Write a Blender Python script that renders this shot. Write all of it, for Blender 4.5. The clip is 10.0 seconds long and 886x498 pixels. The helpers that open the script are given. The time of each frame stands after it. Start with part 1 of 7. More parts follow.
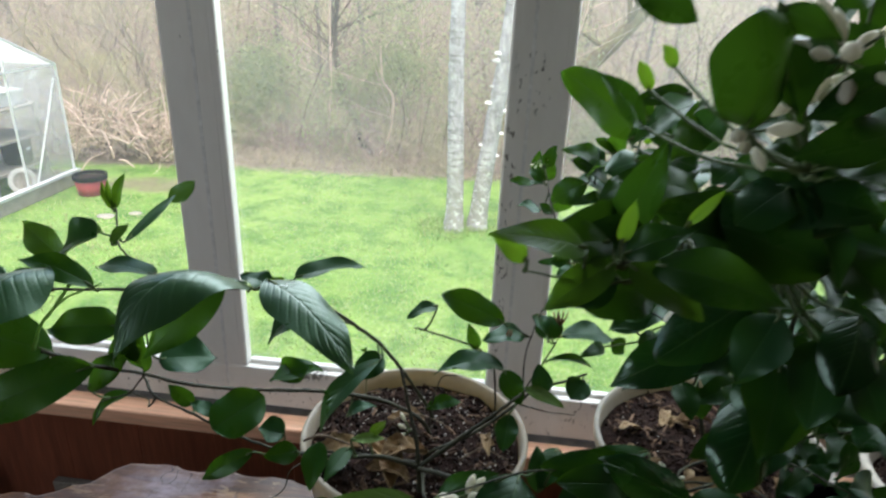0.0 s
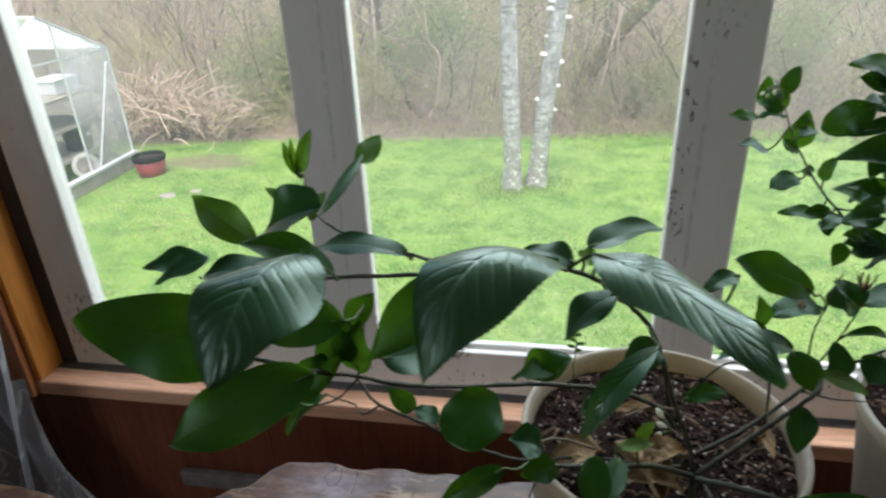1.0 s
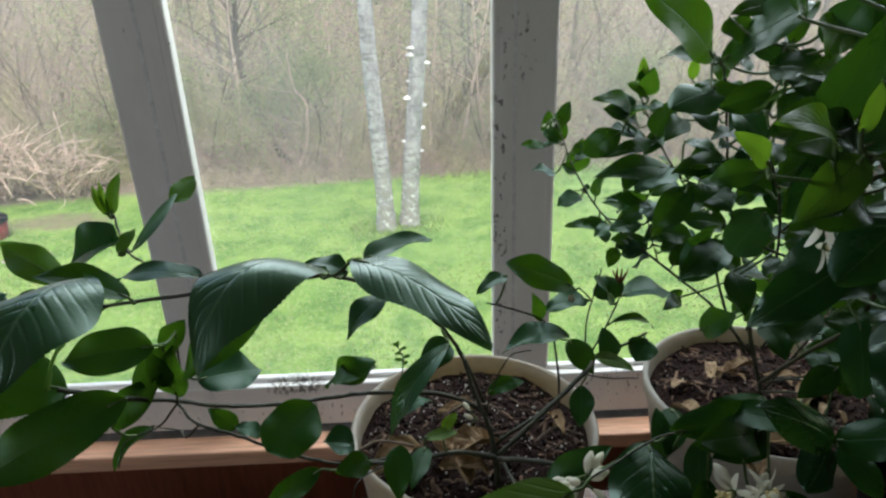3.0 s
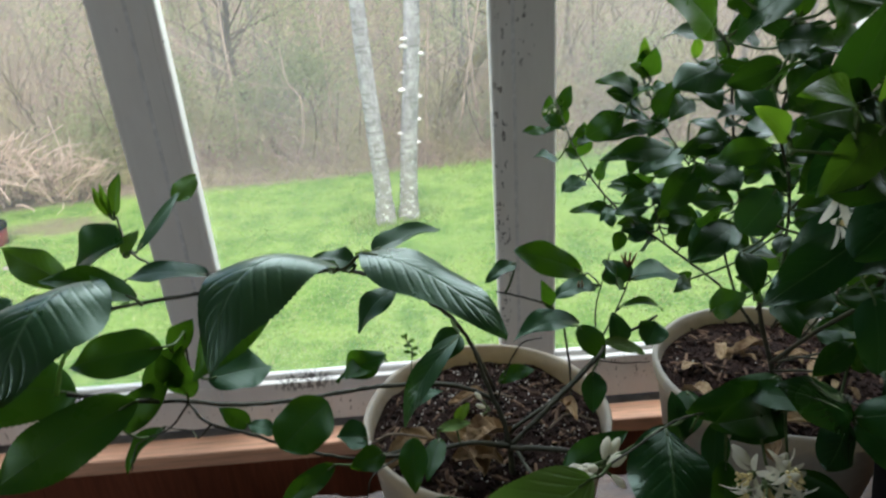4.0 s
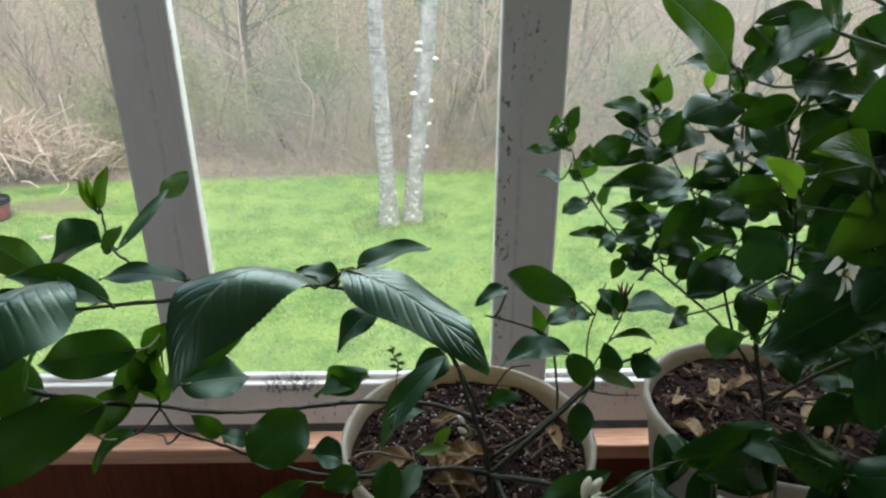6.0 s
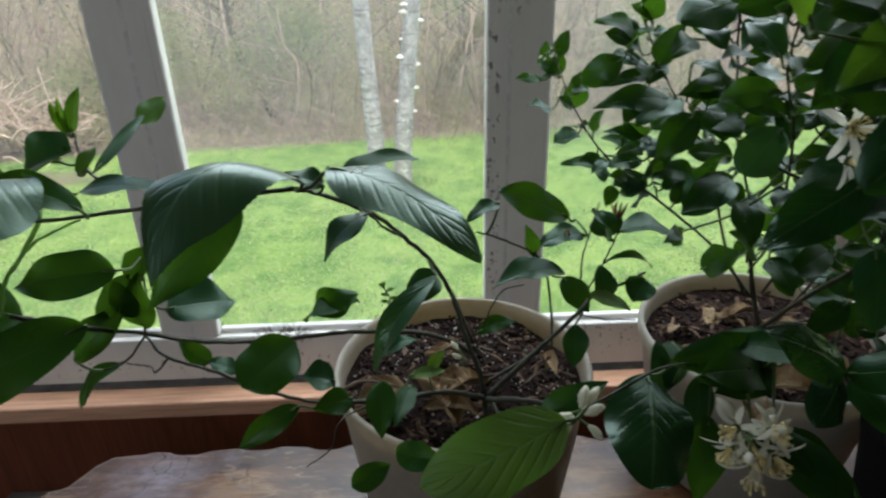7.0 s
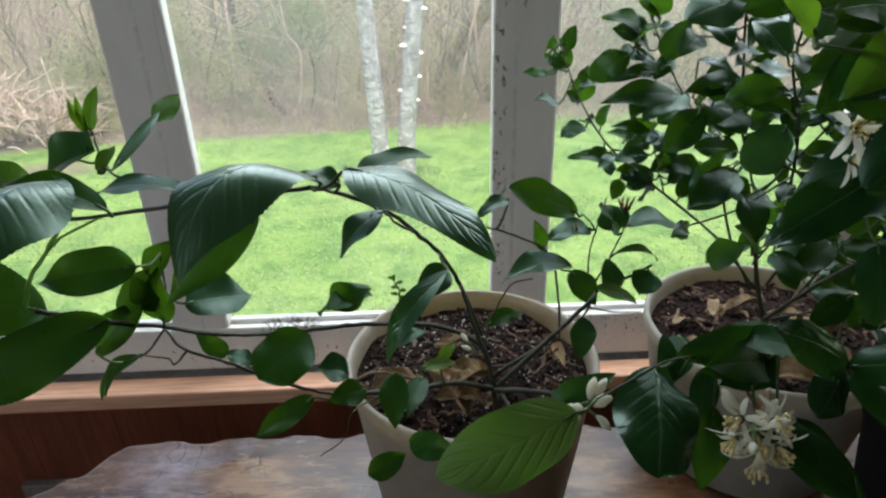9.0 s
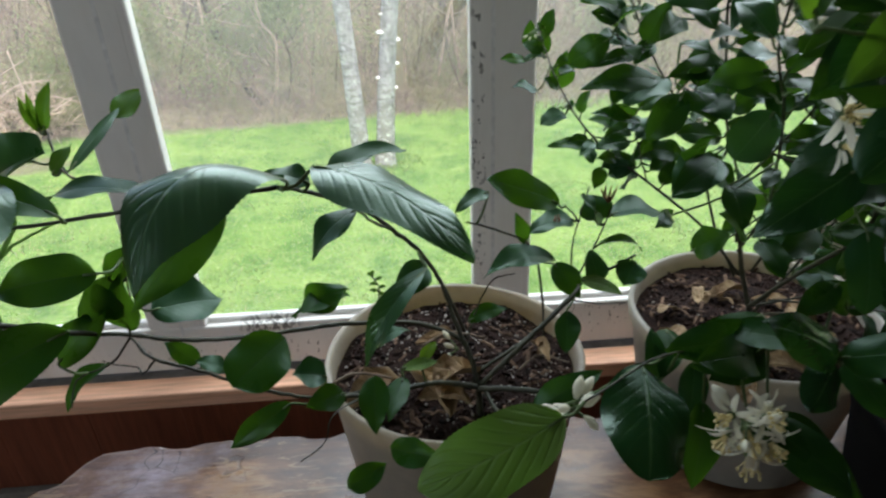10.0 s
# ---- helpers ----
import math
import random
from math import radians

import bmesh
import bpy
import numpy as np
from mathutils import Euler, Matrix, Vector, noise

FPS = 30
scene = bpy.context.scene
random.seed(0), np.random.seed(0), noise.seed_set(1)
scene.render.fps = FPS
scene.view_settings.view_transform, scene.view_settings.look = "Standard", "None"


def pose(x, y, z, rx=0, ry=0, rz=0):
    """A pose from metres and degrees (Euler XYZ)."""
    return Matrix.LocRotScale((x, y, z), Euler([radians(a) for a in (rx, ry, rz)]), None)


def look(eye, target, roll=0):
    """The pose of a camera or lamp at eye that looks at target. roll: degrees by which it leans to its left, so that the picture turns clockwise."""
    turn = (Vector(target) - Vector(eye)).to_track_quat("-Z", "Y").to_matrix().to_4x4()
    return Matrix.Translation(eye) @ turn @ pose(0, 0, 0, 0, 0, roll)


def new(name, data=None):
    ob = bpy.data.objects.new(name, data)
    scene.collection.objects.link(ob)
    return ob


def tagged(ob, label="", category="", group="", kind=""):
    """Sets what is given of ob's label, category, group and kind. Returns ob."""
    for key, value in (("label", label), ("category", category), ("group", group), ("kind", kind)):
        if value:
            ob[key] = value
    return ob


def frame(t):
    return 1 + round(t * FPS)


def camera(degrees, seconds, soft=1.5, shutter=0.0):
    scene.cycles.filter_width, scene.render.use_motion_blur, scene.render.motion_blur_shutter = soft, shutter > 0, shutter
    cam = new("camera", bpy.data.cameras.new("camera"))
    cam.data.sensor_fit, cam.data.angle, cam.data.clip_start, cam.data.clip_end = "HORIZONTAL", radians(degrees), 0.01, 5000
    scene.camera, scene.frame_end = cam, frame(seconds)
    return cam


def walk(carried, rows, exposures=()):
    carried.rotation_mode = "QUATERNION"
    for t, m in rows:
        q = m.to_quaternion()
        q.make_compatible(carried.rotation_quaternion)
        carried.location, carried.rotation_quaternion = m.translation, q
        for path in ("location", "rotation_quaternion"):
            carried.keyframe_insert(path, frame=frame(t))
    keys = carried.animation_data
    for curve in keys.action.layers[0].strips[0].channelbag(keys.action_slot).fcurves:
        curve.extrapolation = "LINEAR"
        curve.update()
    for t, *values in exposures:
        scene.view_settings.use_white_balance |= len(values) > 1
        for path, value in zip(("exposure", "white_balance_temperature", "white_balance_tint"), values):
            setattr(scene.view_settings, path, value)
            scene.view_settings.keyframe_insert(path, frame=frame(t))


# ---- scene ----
cam = camera(69.2, 10.0, 2.3, 0.3)
PATH = [
    (0, (0.0276, 0.0333, 2.5586), (-0.1699, 1.8648, 1.7797), 2.40),
    (0.5, (-0.043, 0.0777, 2.5232), (-0.231, 1.8684, 1.6526), 1.32),
    (1, (-0.1385, 0.1191, 2.5109), (-0.4709, 1.8813, 1.6254), -2.57),
    (1.5, (-0.1633, 0.1021, 2.5137), (-0.6135, 1.8483, 1.6488), 0.12),
    (2, (-0.1319, 0.0723, 2.5102), (-0.515, 1.8357, 1.6478), 1.78),
    (2.5, (-0.0818, 0.0685, 2.5086), (-0.1846, 1.878, 1.663), 1.30),
    (2.7, (-0.0748, 0.0676, 2.5136), (-0.1044, 1.8932, 1.6967), 0.02),
    (3.8, (-0.0851, 0.0683, 2.5184), (-0.018, 1.9216, 1.7683), -5.09),
    (4, (-0.0817, 0.072, 2.5142), (-0.0545, 1.9023, 1.7085), -4.16),
    (4.5, (-0.0797, 0.0829, 2.5077), (-0.0442, 1.893, 1.6579), 0.44),
    (5, (-0.0827, 0.0914, 2.5143), (-0.1193, 1.9189, 1.7025), -0.77),
    (5.5, (-0.0739, 0.0942, 2.5145), (-0.0501, 1.9207, 1.6999), 0.10),
    (5.7, (-0.0733, 0.0926, 2.5173), (-0.044, 1.9298, 1.7269), 0.10),
    (6.8, (-0.0787, 0.0821, 2.4991), (-0.0834, 1.9064, 1.6787), -1.21),
    (7, (-0.0737, 0.0858, 2.4792), (-0.0258, 1.8812, 1.5993), -1.32),
    (7.5, (-0.059, 0.0741, 2.4897), (0.0719, 1.8838, 1.6485), -1.07),
    (8, (-0.0623, 0.0727, 2.4828), (0.0833, 1.8535, 1.5842), 0.15),
    (8.5, (-0.081, 0.0817, 2.4968), (-0.0038, 1.88, 1.6248), -0.36),
    (9, (-0.0791, 0.0791, 2.4875), (-0.0426, 1.8594, 1.5769), -1.58),
    (9.5, (-0.0545, 0.0872, 2.5006), (0.0933, 1.8381, 1.5453), -1.67),
    (10, (-0.0757, 0.097, 2.4851), (0.0133, 1.8563, 1.5379), -2.21),
]
walk(cam, [(t, look(eye, target, roll)) for t, eye, target, roll in PATH],
     ((0.0, 1.34), (0.5, 1.25), (1.0, 1.17), (2.0, 1.12), (2.5, 1.05), (4.0, 1.1), (4.5, 1.07), (5.5, 1.08), (7.0, 1.0), (7.5, 1.15), (8.5, 1.28), (9.5, 1.27), (10.0, 1.23)))


# ---- world, sun, large lights ----
world = bpy.data.worlds.new("overcast_sky")
scene.world = world
world.use_nodes = True
wn = world.node_tree
sky = wn.nodes.new("ShaderNodeTexSky")
sky.sky_type = "NISHITA"
sky.sun_disc = False
sky.sun_elevation, sky.sun_rotation = radians(72), radians(168)
sky.air_density, sky.dust_density, sky.ozone_density = 1.0, 4.0, 0.6
wn.links.new(sky.outputs["Color"], wn.nodes["Background"].inputs["Color"])
wn.nodes["Background"].inputs["Strength"].default_value = 0.15

sun = new("sun", bpy.data.lights.new("sun", "SUN"))
sun.data.energy, sun.data.angle, sun.data.color = 1.6, radians(50), (1.0, 0.97, 0.92)
sun.matrix_world = look((0.6, 0.2, 9.0), (0.0, 3.0, 0.0))


def area_lamp(name, x, y, z, width, height, watts, target):
    """Rectangular area lamp: sky light in a window's upper part, or an added side fill."""
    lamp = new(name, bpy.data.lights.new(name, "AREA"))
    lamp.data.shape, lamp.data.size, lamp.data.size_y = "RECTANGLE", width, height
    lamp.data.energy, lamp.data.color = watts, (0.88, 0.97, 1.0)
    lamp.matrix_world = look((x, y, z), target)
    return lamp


area_lamp("window_sky_light", 0.55, 1.16, 3.02, 2.6, 0.75, 17.0, (0.4, 0.2, 2.2))
# added side fill; no lamp or window is seen on this side
area_lamp("side_fill_light", -2.33, -1.2, 3.0, 1.5, 0.7, 6.5, (0.0, 0.6, 2.1))


# ---- materials ----
def base_material(name, rough=0.6, metallic=0.0, specular=0.5):
    m = bpy.data.materials.new(name)
    m.use_nodes = True
    b = m.node_tree.nodes["Principled BSDF"]
    b.inputs["Roughness"].default_value = rough
    b.inputs["Metallic"].default_value = metallic
    b.inputs["Specular IOR Level"].default_value = specular
    return m, m.node_tree, b


def coords(nt, kind="Object", scale=(1, 1, 1), rotate=(0, 0, 0)):
    tc = nt.nodes.new("ShaderNodeTexCoord")
    mp = nt.nodes.new("ShaderNodeMapping")
    mp.inputs["Scale"].default_value = scale
    mp.inputs["Rotation"].default_value = rotate
    nt.links.new(tc.outputs[kind], mp.inputs["Vector"])
    return mp.outputs["Vector"]


def world_coords(nt, scale=(1, 1, 1)):
    g = nt.nodes.new("ShaderNodeNewGeometry")
    mp = nt.nodes.new("ShaderNodeMapping")
    mp.inputs["Scale"].default_value = scale
    nt.links.new(g.outputs["Position"], mp.inputs["Vector"])
    return mp.outputs["Vector"]


def noise_fac(nt, vec, scale, detail=4.0, rough=0.55, distort=0.0):
    n = nt.nodes.new("ShaderNodeTexNoise")
    n.inputs["Scale"].default_value = scale
    n.inputs["Detail"].default_value = detail
    n.inputs["Roughness"].default_value = rough
    n.inputs["Distortion"].default_value = distort
    nt.links.new(vec, n.inputs["Vector"])
    return n.outputs["Fac"]


def ramp(nt, fac, stops):
    r = nt.nodes.new("ShaderNodeValToRGB")
    els = r.color_ramp.elements
    while len(els) < len(stops):
        els.new(0.5)
    for e, (p, c) in zip(els, stops):
        e.position = p
        e.color = (c, c, c, 1) if isinstance(c, (int, float)) else (*c, 1)
    nt.links.new(fac, r.inputs["Fac"])
    return r.outputs["Color"]


def blend(nt, fac, a, b, mode="MIX"):
    n = nt.nodes.new("ShaderNodeMix")
    n.data_type, n.blend_type = "RGBA", mode
    for sock, v in ((n.inputs[0], fac), (n.inputs[6], a), (n.inputs[7], b)):
        if isinstance(v, (int, float)):
            sock.default_value = v
        elif isinstance(v, tuple):
            sock.default_value = (*v, 1)
        else:
            nt.links.new(v, sock)
    return n.outputs[2]


def calc(nt, op, a, b=0.0):
    n = nt.nodes.new("ShaderNodeMath")
    n.operation = op
    for sock, v in ((n.inputs[0], a), (n.inputs[1], b)):
        if isinstance(v, (int, float)):
            sock.default_value = v
        else:
            nt.links.new(v, sock)
    return n.outputs[0]


def relief(nt, b, height, strength=0.3, distance=0.002):
    n = nt.nodes.new("ShaderNodeBump")
    n.inputs["Strength"].default_value = strength
    n.inputs["Distance"].default_value = distance
    nt.links.new(height, n.inputs["Height"])
    nt.links.new(n.outputs["Normal"], b.inputs["Normal"])
    nt.links.new(n.outputs["Normal"], b.inputs["Coat Normal"])


def random_fac(nt):
    return nt.nodes.new("ShaderNodeObjectInfo").outputs["Random"]


def island_fac(nt):
    return nt.nodes.new("ShaderNodeNewGeometry").outputs["Random Per Island"]


def mottled(name, dark, light, scale=20.0, fine=200.0, rough=0.7, bump=0.3, depth=0.002, stretch=(1, 1, 1), specular=0.5, kind="Object"):
    """A surface with two scales of variation and a fine relief."""
    m, nt, b = base_material(name, rough, 0.0, specular)
    v = coords(nt, kind, stretch)
    big, small = noise_fac(nt, v, scale, 5), noise_fac(nt, v, fine, 3)
    c = blend(nt, ramp(nt, big, ((0.3, 0.0), (0.7, 1.0))), dark, light)
    c = blend(nt, 0.35, c, ramp(nt, small, ((0.3, 0.3), (0.7, 1.0))), "MULTIPLY")
    nt.links.new(c, b.inputs["Base Color"])
    relief(nt, b, small, bump, depth)
    return m


def thin_plastic(name, dark, light, through_colour, share):
    """Moulded plastic thin enough to glow when lit from behind."""
    m = mottled(name, dark, light, 9, 90, 0.42, 0.08, 0.0008)
    nt = m.node_tree
    t = nt.nodes.new("ShaderNodeBsdfTranslucent")
    t.inputs["Color"].default_value = (*through_colour, 1)
    mix = nt.nodes.new("ShaderNodeMixShader")
    mix.inputs["Fac"].default_value = share
    nt.links.new(nt.nodes["Principled BSDF"].outputs["BSDF"], mix.inputs[1])
    nt.links.new(t.outputs["BSDF"], mix.inputs[2])
    nt.links.new(mix.outputs["Shader"], nt.nodes["Material Output"].inputs["Surface"])
    return m


def wood(name, dark, light, along="X", rough=0.5, ring=26.0, grain=160.0, worn=0.0, specular=0.5):
    m, nt, b = base_material(name, rough, 0.0, specular)
    s = {"X": (0.08, 1, 1), "Y": (1, 0.08, 1), "Z": (1, 1, 0.08)}[along]
    v = coords(nt, "Object", s)
    rings = noise_fac(nt, v, ring, 4, 0.6, 1.2)
    lines = noise_fac(nt, v, grain, 3, 0.6)
    c = blend(nt, ramp(nt, rings, ((0.32, 0.0), (0.66, 1.0))), dark, light)
    c = blend(nt, 0.4, c, ramp(nt, lines, ((0.35, 0.35), (0.62, 1.0))), "MULTIPLY")
    if worn:
        spots = noise_fac(nt, coords(nt), 9.0, 6, 0.65)
        c = blend(nt, ramp(nt, spots, ((0.5, 0.0), (0.75, worn))), c, (0.6, 0.5, 0.4))
    nt.links.new(c, b.inputs["Base Color"])
    relief(nt, b, lines, 0.25, 0.001)
    return m


def leaf_material(name, dark, light, vein, through_colour, rough=0.33, translucent=0.3, blemish=0.25, veins=1.0, pairs=62.0, specular=0.35, bulge=0.0005, wax=0.0, swell=0.002):
    """Glossy leaf skin with a midrib and side veins along the leaf's own length, and light passing through the blade."""
    m, nt, b = base_material(name, rough, 0.0, specular)
    m["vein_pairs"], m["vein_swell"] = pairs, swell
    b.inputs["Coat Weight"].default_value = wax
    b.inputs["Coat Roughness"].default_value = 0.18
    b.inputs["Coat IOR"].default_value = 1.5
    b.inputs["Specular Tint"].default_value = (0.72, 1.0, 0.84, 1.0)
    tc = nt.nodes.new("ShaderNodeTexCoord")
    sep = nt.nodes.new("ShaderNodeSeparateXYZ")
    nt.links.new(tc.outputs["UV"], sep.inputs["Vector"])
    u, w = sep.outputs["X"], calc(nt, "ABSOLUTE", calc(nt, "SUBTRACT", sep.outputs["Y"], 0.5))
    phase = calc(nt, "SUBTRACT", calc(nt, "MULTIPLY", u, pairs), calc(nt, "ADD", calc(nt, "MULTIPLY", w, 34.0), calc(nt, "MULTIPLY", noise_fac(nt, coords(nt, "Object"), 50.0, 2), 1.2)))
    side = calc(nt, "POWER", calc(nt, "ABSOLUTE", calc(nt, "SINE", calc(nt, "MULTIPLY", phase, 0.5))), 10.0)
    rib = ramp(nt, w, ((0.0, 1.0), (0.03, 0.0)))
    v = coords(nt, "Object")
    patch = noise_fac(nt, v, 45.0, 4)
    side = calc(nt, "MULTIPLY", side, ramp(nt, noise_fac(nt, v, 60.0, 2), ((0.3, 0.35), (0.65, 1.0))))
    side = calc(nt, "MULTIPLY", side, ramp(nt, w, ((0.25, 1.0), (0.46, 0.1))))
    fine = noise_fac(nt, v, 420.0, 2)
    own = calc(nt, "FRACT", calc(nt, "ADD", random_fac(nt), island_fac(nt)))
    tone = calc(nt, "ADD", calc(nt, "MULTIPLY", own, 0.6), calc(nt, "MULTIPLY", patch, 0.4))
    c = blend(nt, tone, dark, light)
    c = blend(nt, calc(nt, "MULTIPLY", side, 0.13 * veins), c, vein)
    c = blend(nt, calc(nt, "MULTIPLY", rib, 0.6), c, vein)
    if blemish:
        spots = noise_fac(nt, v, 70.0, 5, 0.7)
        c = blend(nt, ramp(nt, spots, ((0.66, 0.0), (0.74, blemish))), c, (0.16, 0.13, 0.05))
    nt.links.new(c, b.inputs["Base Color"])
    nt.links.new(ramp(nt, patch, ((0.3, rough - 0.05), (0.75, rough + 0.16))), b.inputs["Roughness"])
    h = calc(nt, "ADD", calc(nt, "MULTIPLY", side, -veins), calc(nt, "MULTIPLY", rib, -1.2))
    h = calc(nt, "ADD", h, calc(nt, "MULTIPLY", fine, 0.15))
    relief(nt, b, h, 0.5, bulge)
    t = nt.nodes.new("ShaderNodeBsdfTranslucent")
    tcol = blend(nt, calc(nt, "MULTIPLY", rib, 0.5), through_colour, (0.03, 0.08, 0.01))
    nt.links.new(tcol, t.inputs["Color"])
    mix = nt.nodes.new("ShaderNodeMixShader")
    mix.inputs["Fac"].default_value = translucent
    nt.links.new(b.outputs["BSDF"], mix.inputs[1])
    nt.links.new(t.outputs["BSDF"], mix.inputs[2])
    nt.links.new(mix.outputs["Shader"], nt.nodes["Material Output"].inputs["Surface"])
    return m


def sheer_material(name, colour, opacity, scale):
    """Thin woven cloth: part of the light goes straight through the weave."""
    m, nt, b = base_material(name, 0.9, 0.0, 0.1)
    v = coords(nt, "Object", (1, 0.3, 0.24), (0, 0.25, 0))
    swirl = noise_fac(nt, v, scale, 3, 0.5, 2.0)
    line = ramp(nt, swirl, ((0.47, 0.0), (0.5, 0.9), (0.53, 0.0)))
    nt.links.new(blend(nt, line, colour, (0.8, 0.8, 0.8)), b.inputs["Base Color"])
    t = nt.nodes.new("ShaderNodeBsdfTranslucent")
    t.inputs["Color"].default_value = (*colour, 1)
    half = nt.nodes.new("ShaderNodeMixShader")
    half.inputs["Fac"].default_value = 0.4
    nt.links.new(b.outputs["BSDF"], half.inputs[1])
    nt.links.new(t.outputs["BSDF"], half.inputs[2])
    clear = nt.nodes.new("ShaderNodeBsdfTransparent")
    mix = nt.nodes.new("ShaderNodeMixShader")
    nt.links.new(calc(nt, "ADD", calc(nt, "MULTIPLY", line, 0.15), opacity), mix.inputs["Fac"])
    nt.links.new(clear.outputs["BSDF"], mix.inputs[1])
    nt.links.new(half.outputs["Shader"], mix.inputs[2])
    nt.links.new(mix.outputs["Shader"], nt.nodes["Material Output"].inputs["Surface"])
    return m


def pane_material(name, dirt, tint=(1, 1, 1), dust=(0.75, 0.77, 0.78), gloss=0.05):
    """A clear pane with a faint film of dust."""
    m, nt, b = base_material(name, 0.9)
    film = noise_fac(nt, coords(nt), 3.0, 5, 0.6)
    clear = nt.nodes.new("ShaderNodeBsdfTransparent")
    clear.inputs["Color"].default_value = (*tint, 1)
    shine = nt.nodes.new("ShaderNodeBsdfGlossy")
    shine.inputs["Roughness"].default_value = 0.02
    first = nt.nodes.new("ShaderNodeMixShader")
    first.inputs["Fac"].default_value = gloss
    nt.links.new(clear.outputs["BSDF"], first.inputs[1])
    nt.links.new(shine.outputs["BSDF"], first.inputs[2])
    haze = nt.nodes.new("ShaderNodeBsdfTranslucent")
    haze.inputs["Color"].default_value = (*dust, 1)
    second = nt.nodes.new("ShaderNodeMixShader")
    nt.links.new(ramp(nt, film, ((0.3, dirt * 0.5), (0.75, dirt * 1.5))), second.inputs["Fac"])
    nt.links.new(first.outputs["Shader"], second.inputs[1])
    nt.links.new(haze.outputs["BSDF"], second.inputs[2])
    nt.links.new(second.outputs["Shader"], nt.nodes["Material Output"].inputs["Surface"])
    return m


def old_paint(name):
    """White paint, greyed and chipped down to dark weathered wood."""
    m, nt, b = base_material(name, 0.55)
    v = coords(nt, "Object", (1, 1, 0.35))
    w = coords(nt, "Object")
    grime = noise_fac(nt, v, 14.0, 6, 0.65)
    c = blend(nt, ramp(nt, grime, ((0.35, 0.0), (0.8, 1.0))), (0.92, 0.9, 0.86), (0.8, 0.77, 0.72))
    chips = noise_fac(nt, coords(nt, "Object", (1, 1, 0.5)), 85.0, 5, 0.6)
    where = noise_fac(nt, w, 6.0, 3)
    mask = ramp(nt, calc(nt, "ADD", chips, calc(nt, "MULTIPLY", calc(nt, "SUBTRACT", where, 0.5), 0.5)), ((0.75, 0.0), (0.79, 1.0)))
    sep = nt.nodes.new("ShaderNodeSeparateXYZ")
    nt.links.new(w, sep.inputs["Vector"])

    def worn_patch(x, z, rx, rz):
        ax = calc(nt, "MULTIPLY", calc(nt, "SUBTRACT", sep.outputs["X"], x), 1 / rx)
        az = calc(nt, "MULTIPLY", calc(nt, "SUBTRACT", sep.outputs["Z"], z), 1 / rz)
        far = calc(nt, "ADD", calc(nt, "MULTIPLY", ax, ax), calc(nt, "MULTIPLY", az, az))
        return ramp(nt, far, ((0.3, 1.0), (1.0, 0.0)))

    speck = noise_fac(nt, coords(nt, "Object", (1, 1, 0.6)), 150.0, 4, 0.6)
    for x, z, rx, rz, limit in ((-0.306, 1.92, 0.055, 0.016, 0.48), (0.021, 2.2, 0.012, 0.3, 0.585), (0.045, 2.43, 0.03, 0.05, 0.62), (-0.93, 1.9, 0.08, 0.03, 0.58), (0.2, 1.9, 0.1, 0.03, 0.6), (-0.2, 1.875, 0.45, 0.025, 0.62), (-0.72, 1.87, 0.3, 0.02, 0.62), (-0.92, 1.95, 0.05, 0.06, 0.6)):
        spot = calc(nt, "MULTIPLY", ramp(nt, speck, ((limit, 0.0), (limit + 0.03, 1.0))), worn_patch(x, z, rx, rz))
        mask = calc(nt, "MAXIMUM", mask, spot)
    c = blend(nt, calc(nt, "MULTIPLY", mask, 0.8), c, (0.09, 0.075, 0.06))
    nt.links.new(c, b.inputs["Base Color"])
    brush = noise_fac(nt, coords(nt, "Object", (1, 1, 0.1)), 120.0, 3)
    relief(nt, b, calc(nt, "SUBTRACT", brush, calc(nt, "MULTIPLY", mask, 1.5)), 0.35, 0.001)
    return m


def birch_bark(name):
    m, nt, b = base_material(name, 0.75, 0.0, 0.2)
    lent = noise_fac(nt, coords(nt, "Object", (0.5, 0.5, 4)), 9.0, 5, 0.7)
    big = noise_fac(nt, coords(nt, "Object", (1, 1, 0.6)), 11.0, 5, 0.7)
    c = blend(nt, ramp(nt, big, ((0.36, 0.0), (0.6, 1.0))), (0.27, 0.255, 0.275), (0.64, 0.61, 0.64))
    c = blend(nt, ramp(nt, lent, ((0.53, 0.0), (0.62, 0.75))), c, (0.12, 0.11, 0.11))
    speck = noise_fac(nt, coords(nt, "Object", (1, 1, 0.7)), 34.0, 5, 0.7)
    c = blend(nt, ramp(nt, speck, ((0.52, 0.0), (0.64, 0.6))), c, (0.2, 0.185, 0.18))
    sep = nt.nodes.new("ShaderNodeSeparateXYZ")
    nt.links.new(coords(nt), sep.inputs["Vector"])
    low = ramp(nt, sep.outputs["Z"], ((0.35, 0.85), (1.1, 0.15)))
    rough_bark = noise_fac(nt, coords(nt, "Object", (1, 1, 0.5)), 16.0, 5, 0.7)
    c = blend(nt, calc(nt, "MULTIPLY", ramp(nt, rough_bark, ((0.4, 0.3), (0.56, 1.0))), low), c, (0.3, 0.3, 0.245))
    lich = noise_fac(nt, coords(nt), 15.0, 6, 0.75)
    c = blend(nt, calc(nt, "MULTIPLY", ramp(nt, lich, ((0.54, 0.0), (0.6, 1.0))), low), c, (0.84, 0.86, 0.8))
    nt.links.new(c, b.inputs["Base Color"])
    relief(nt, b, lent, 0.5, 0.01)
    return m


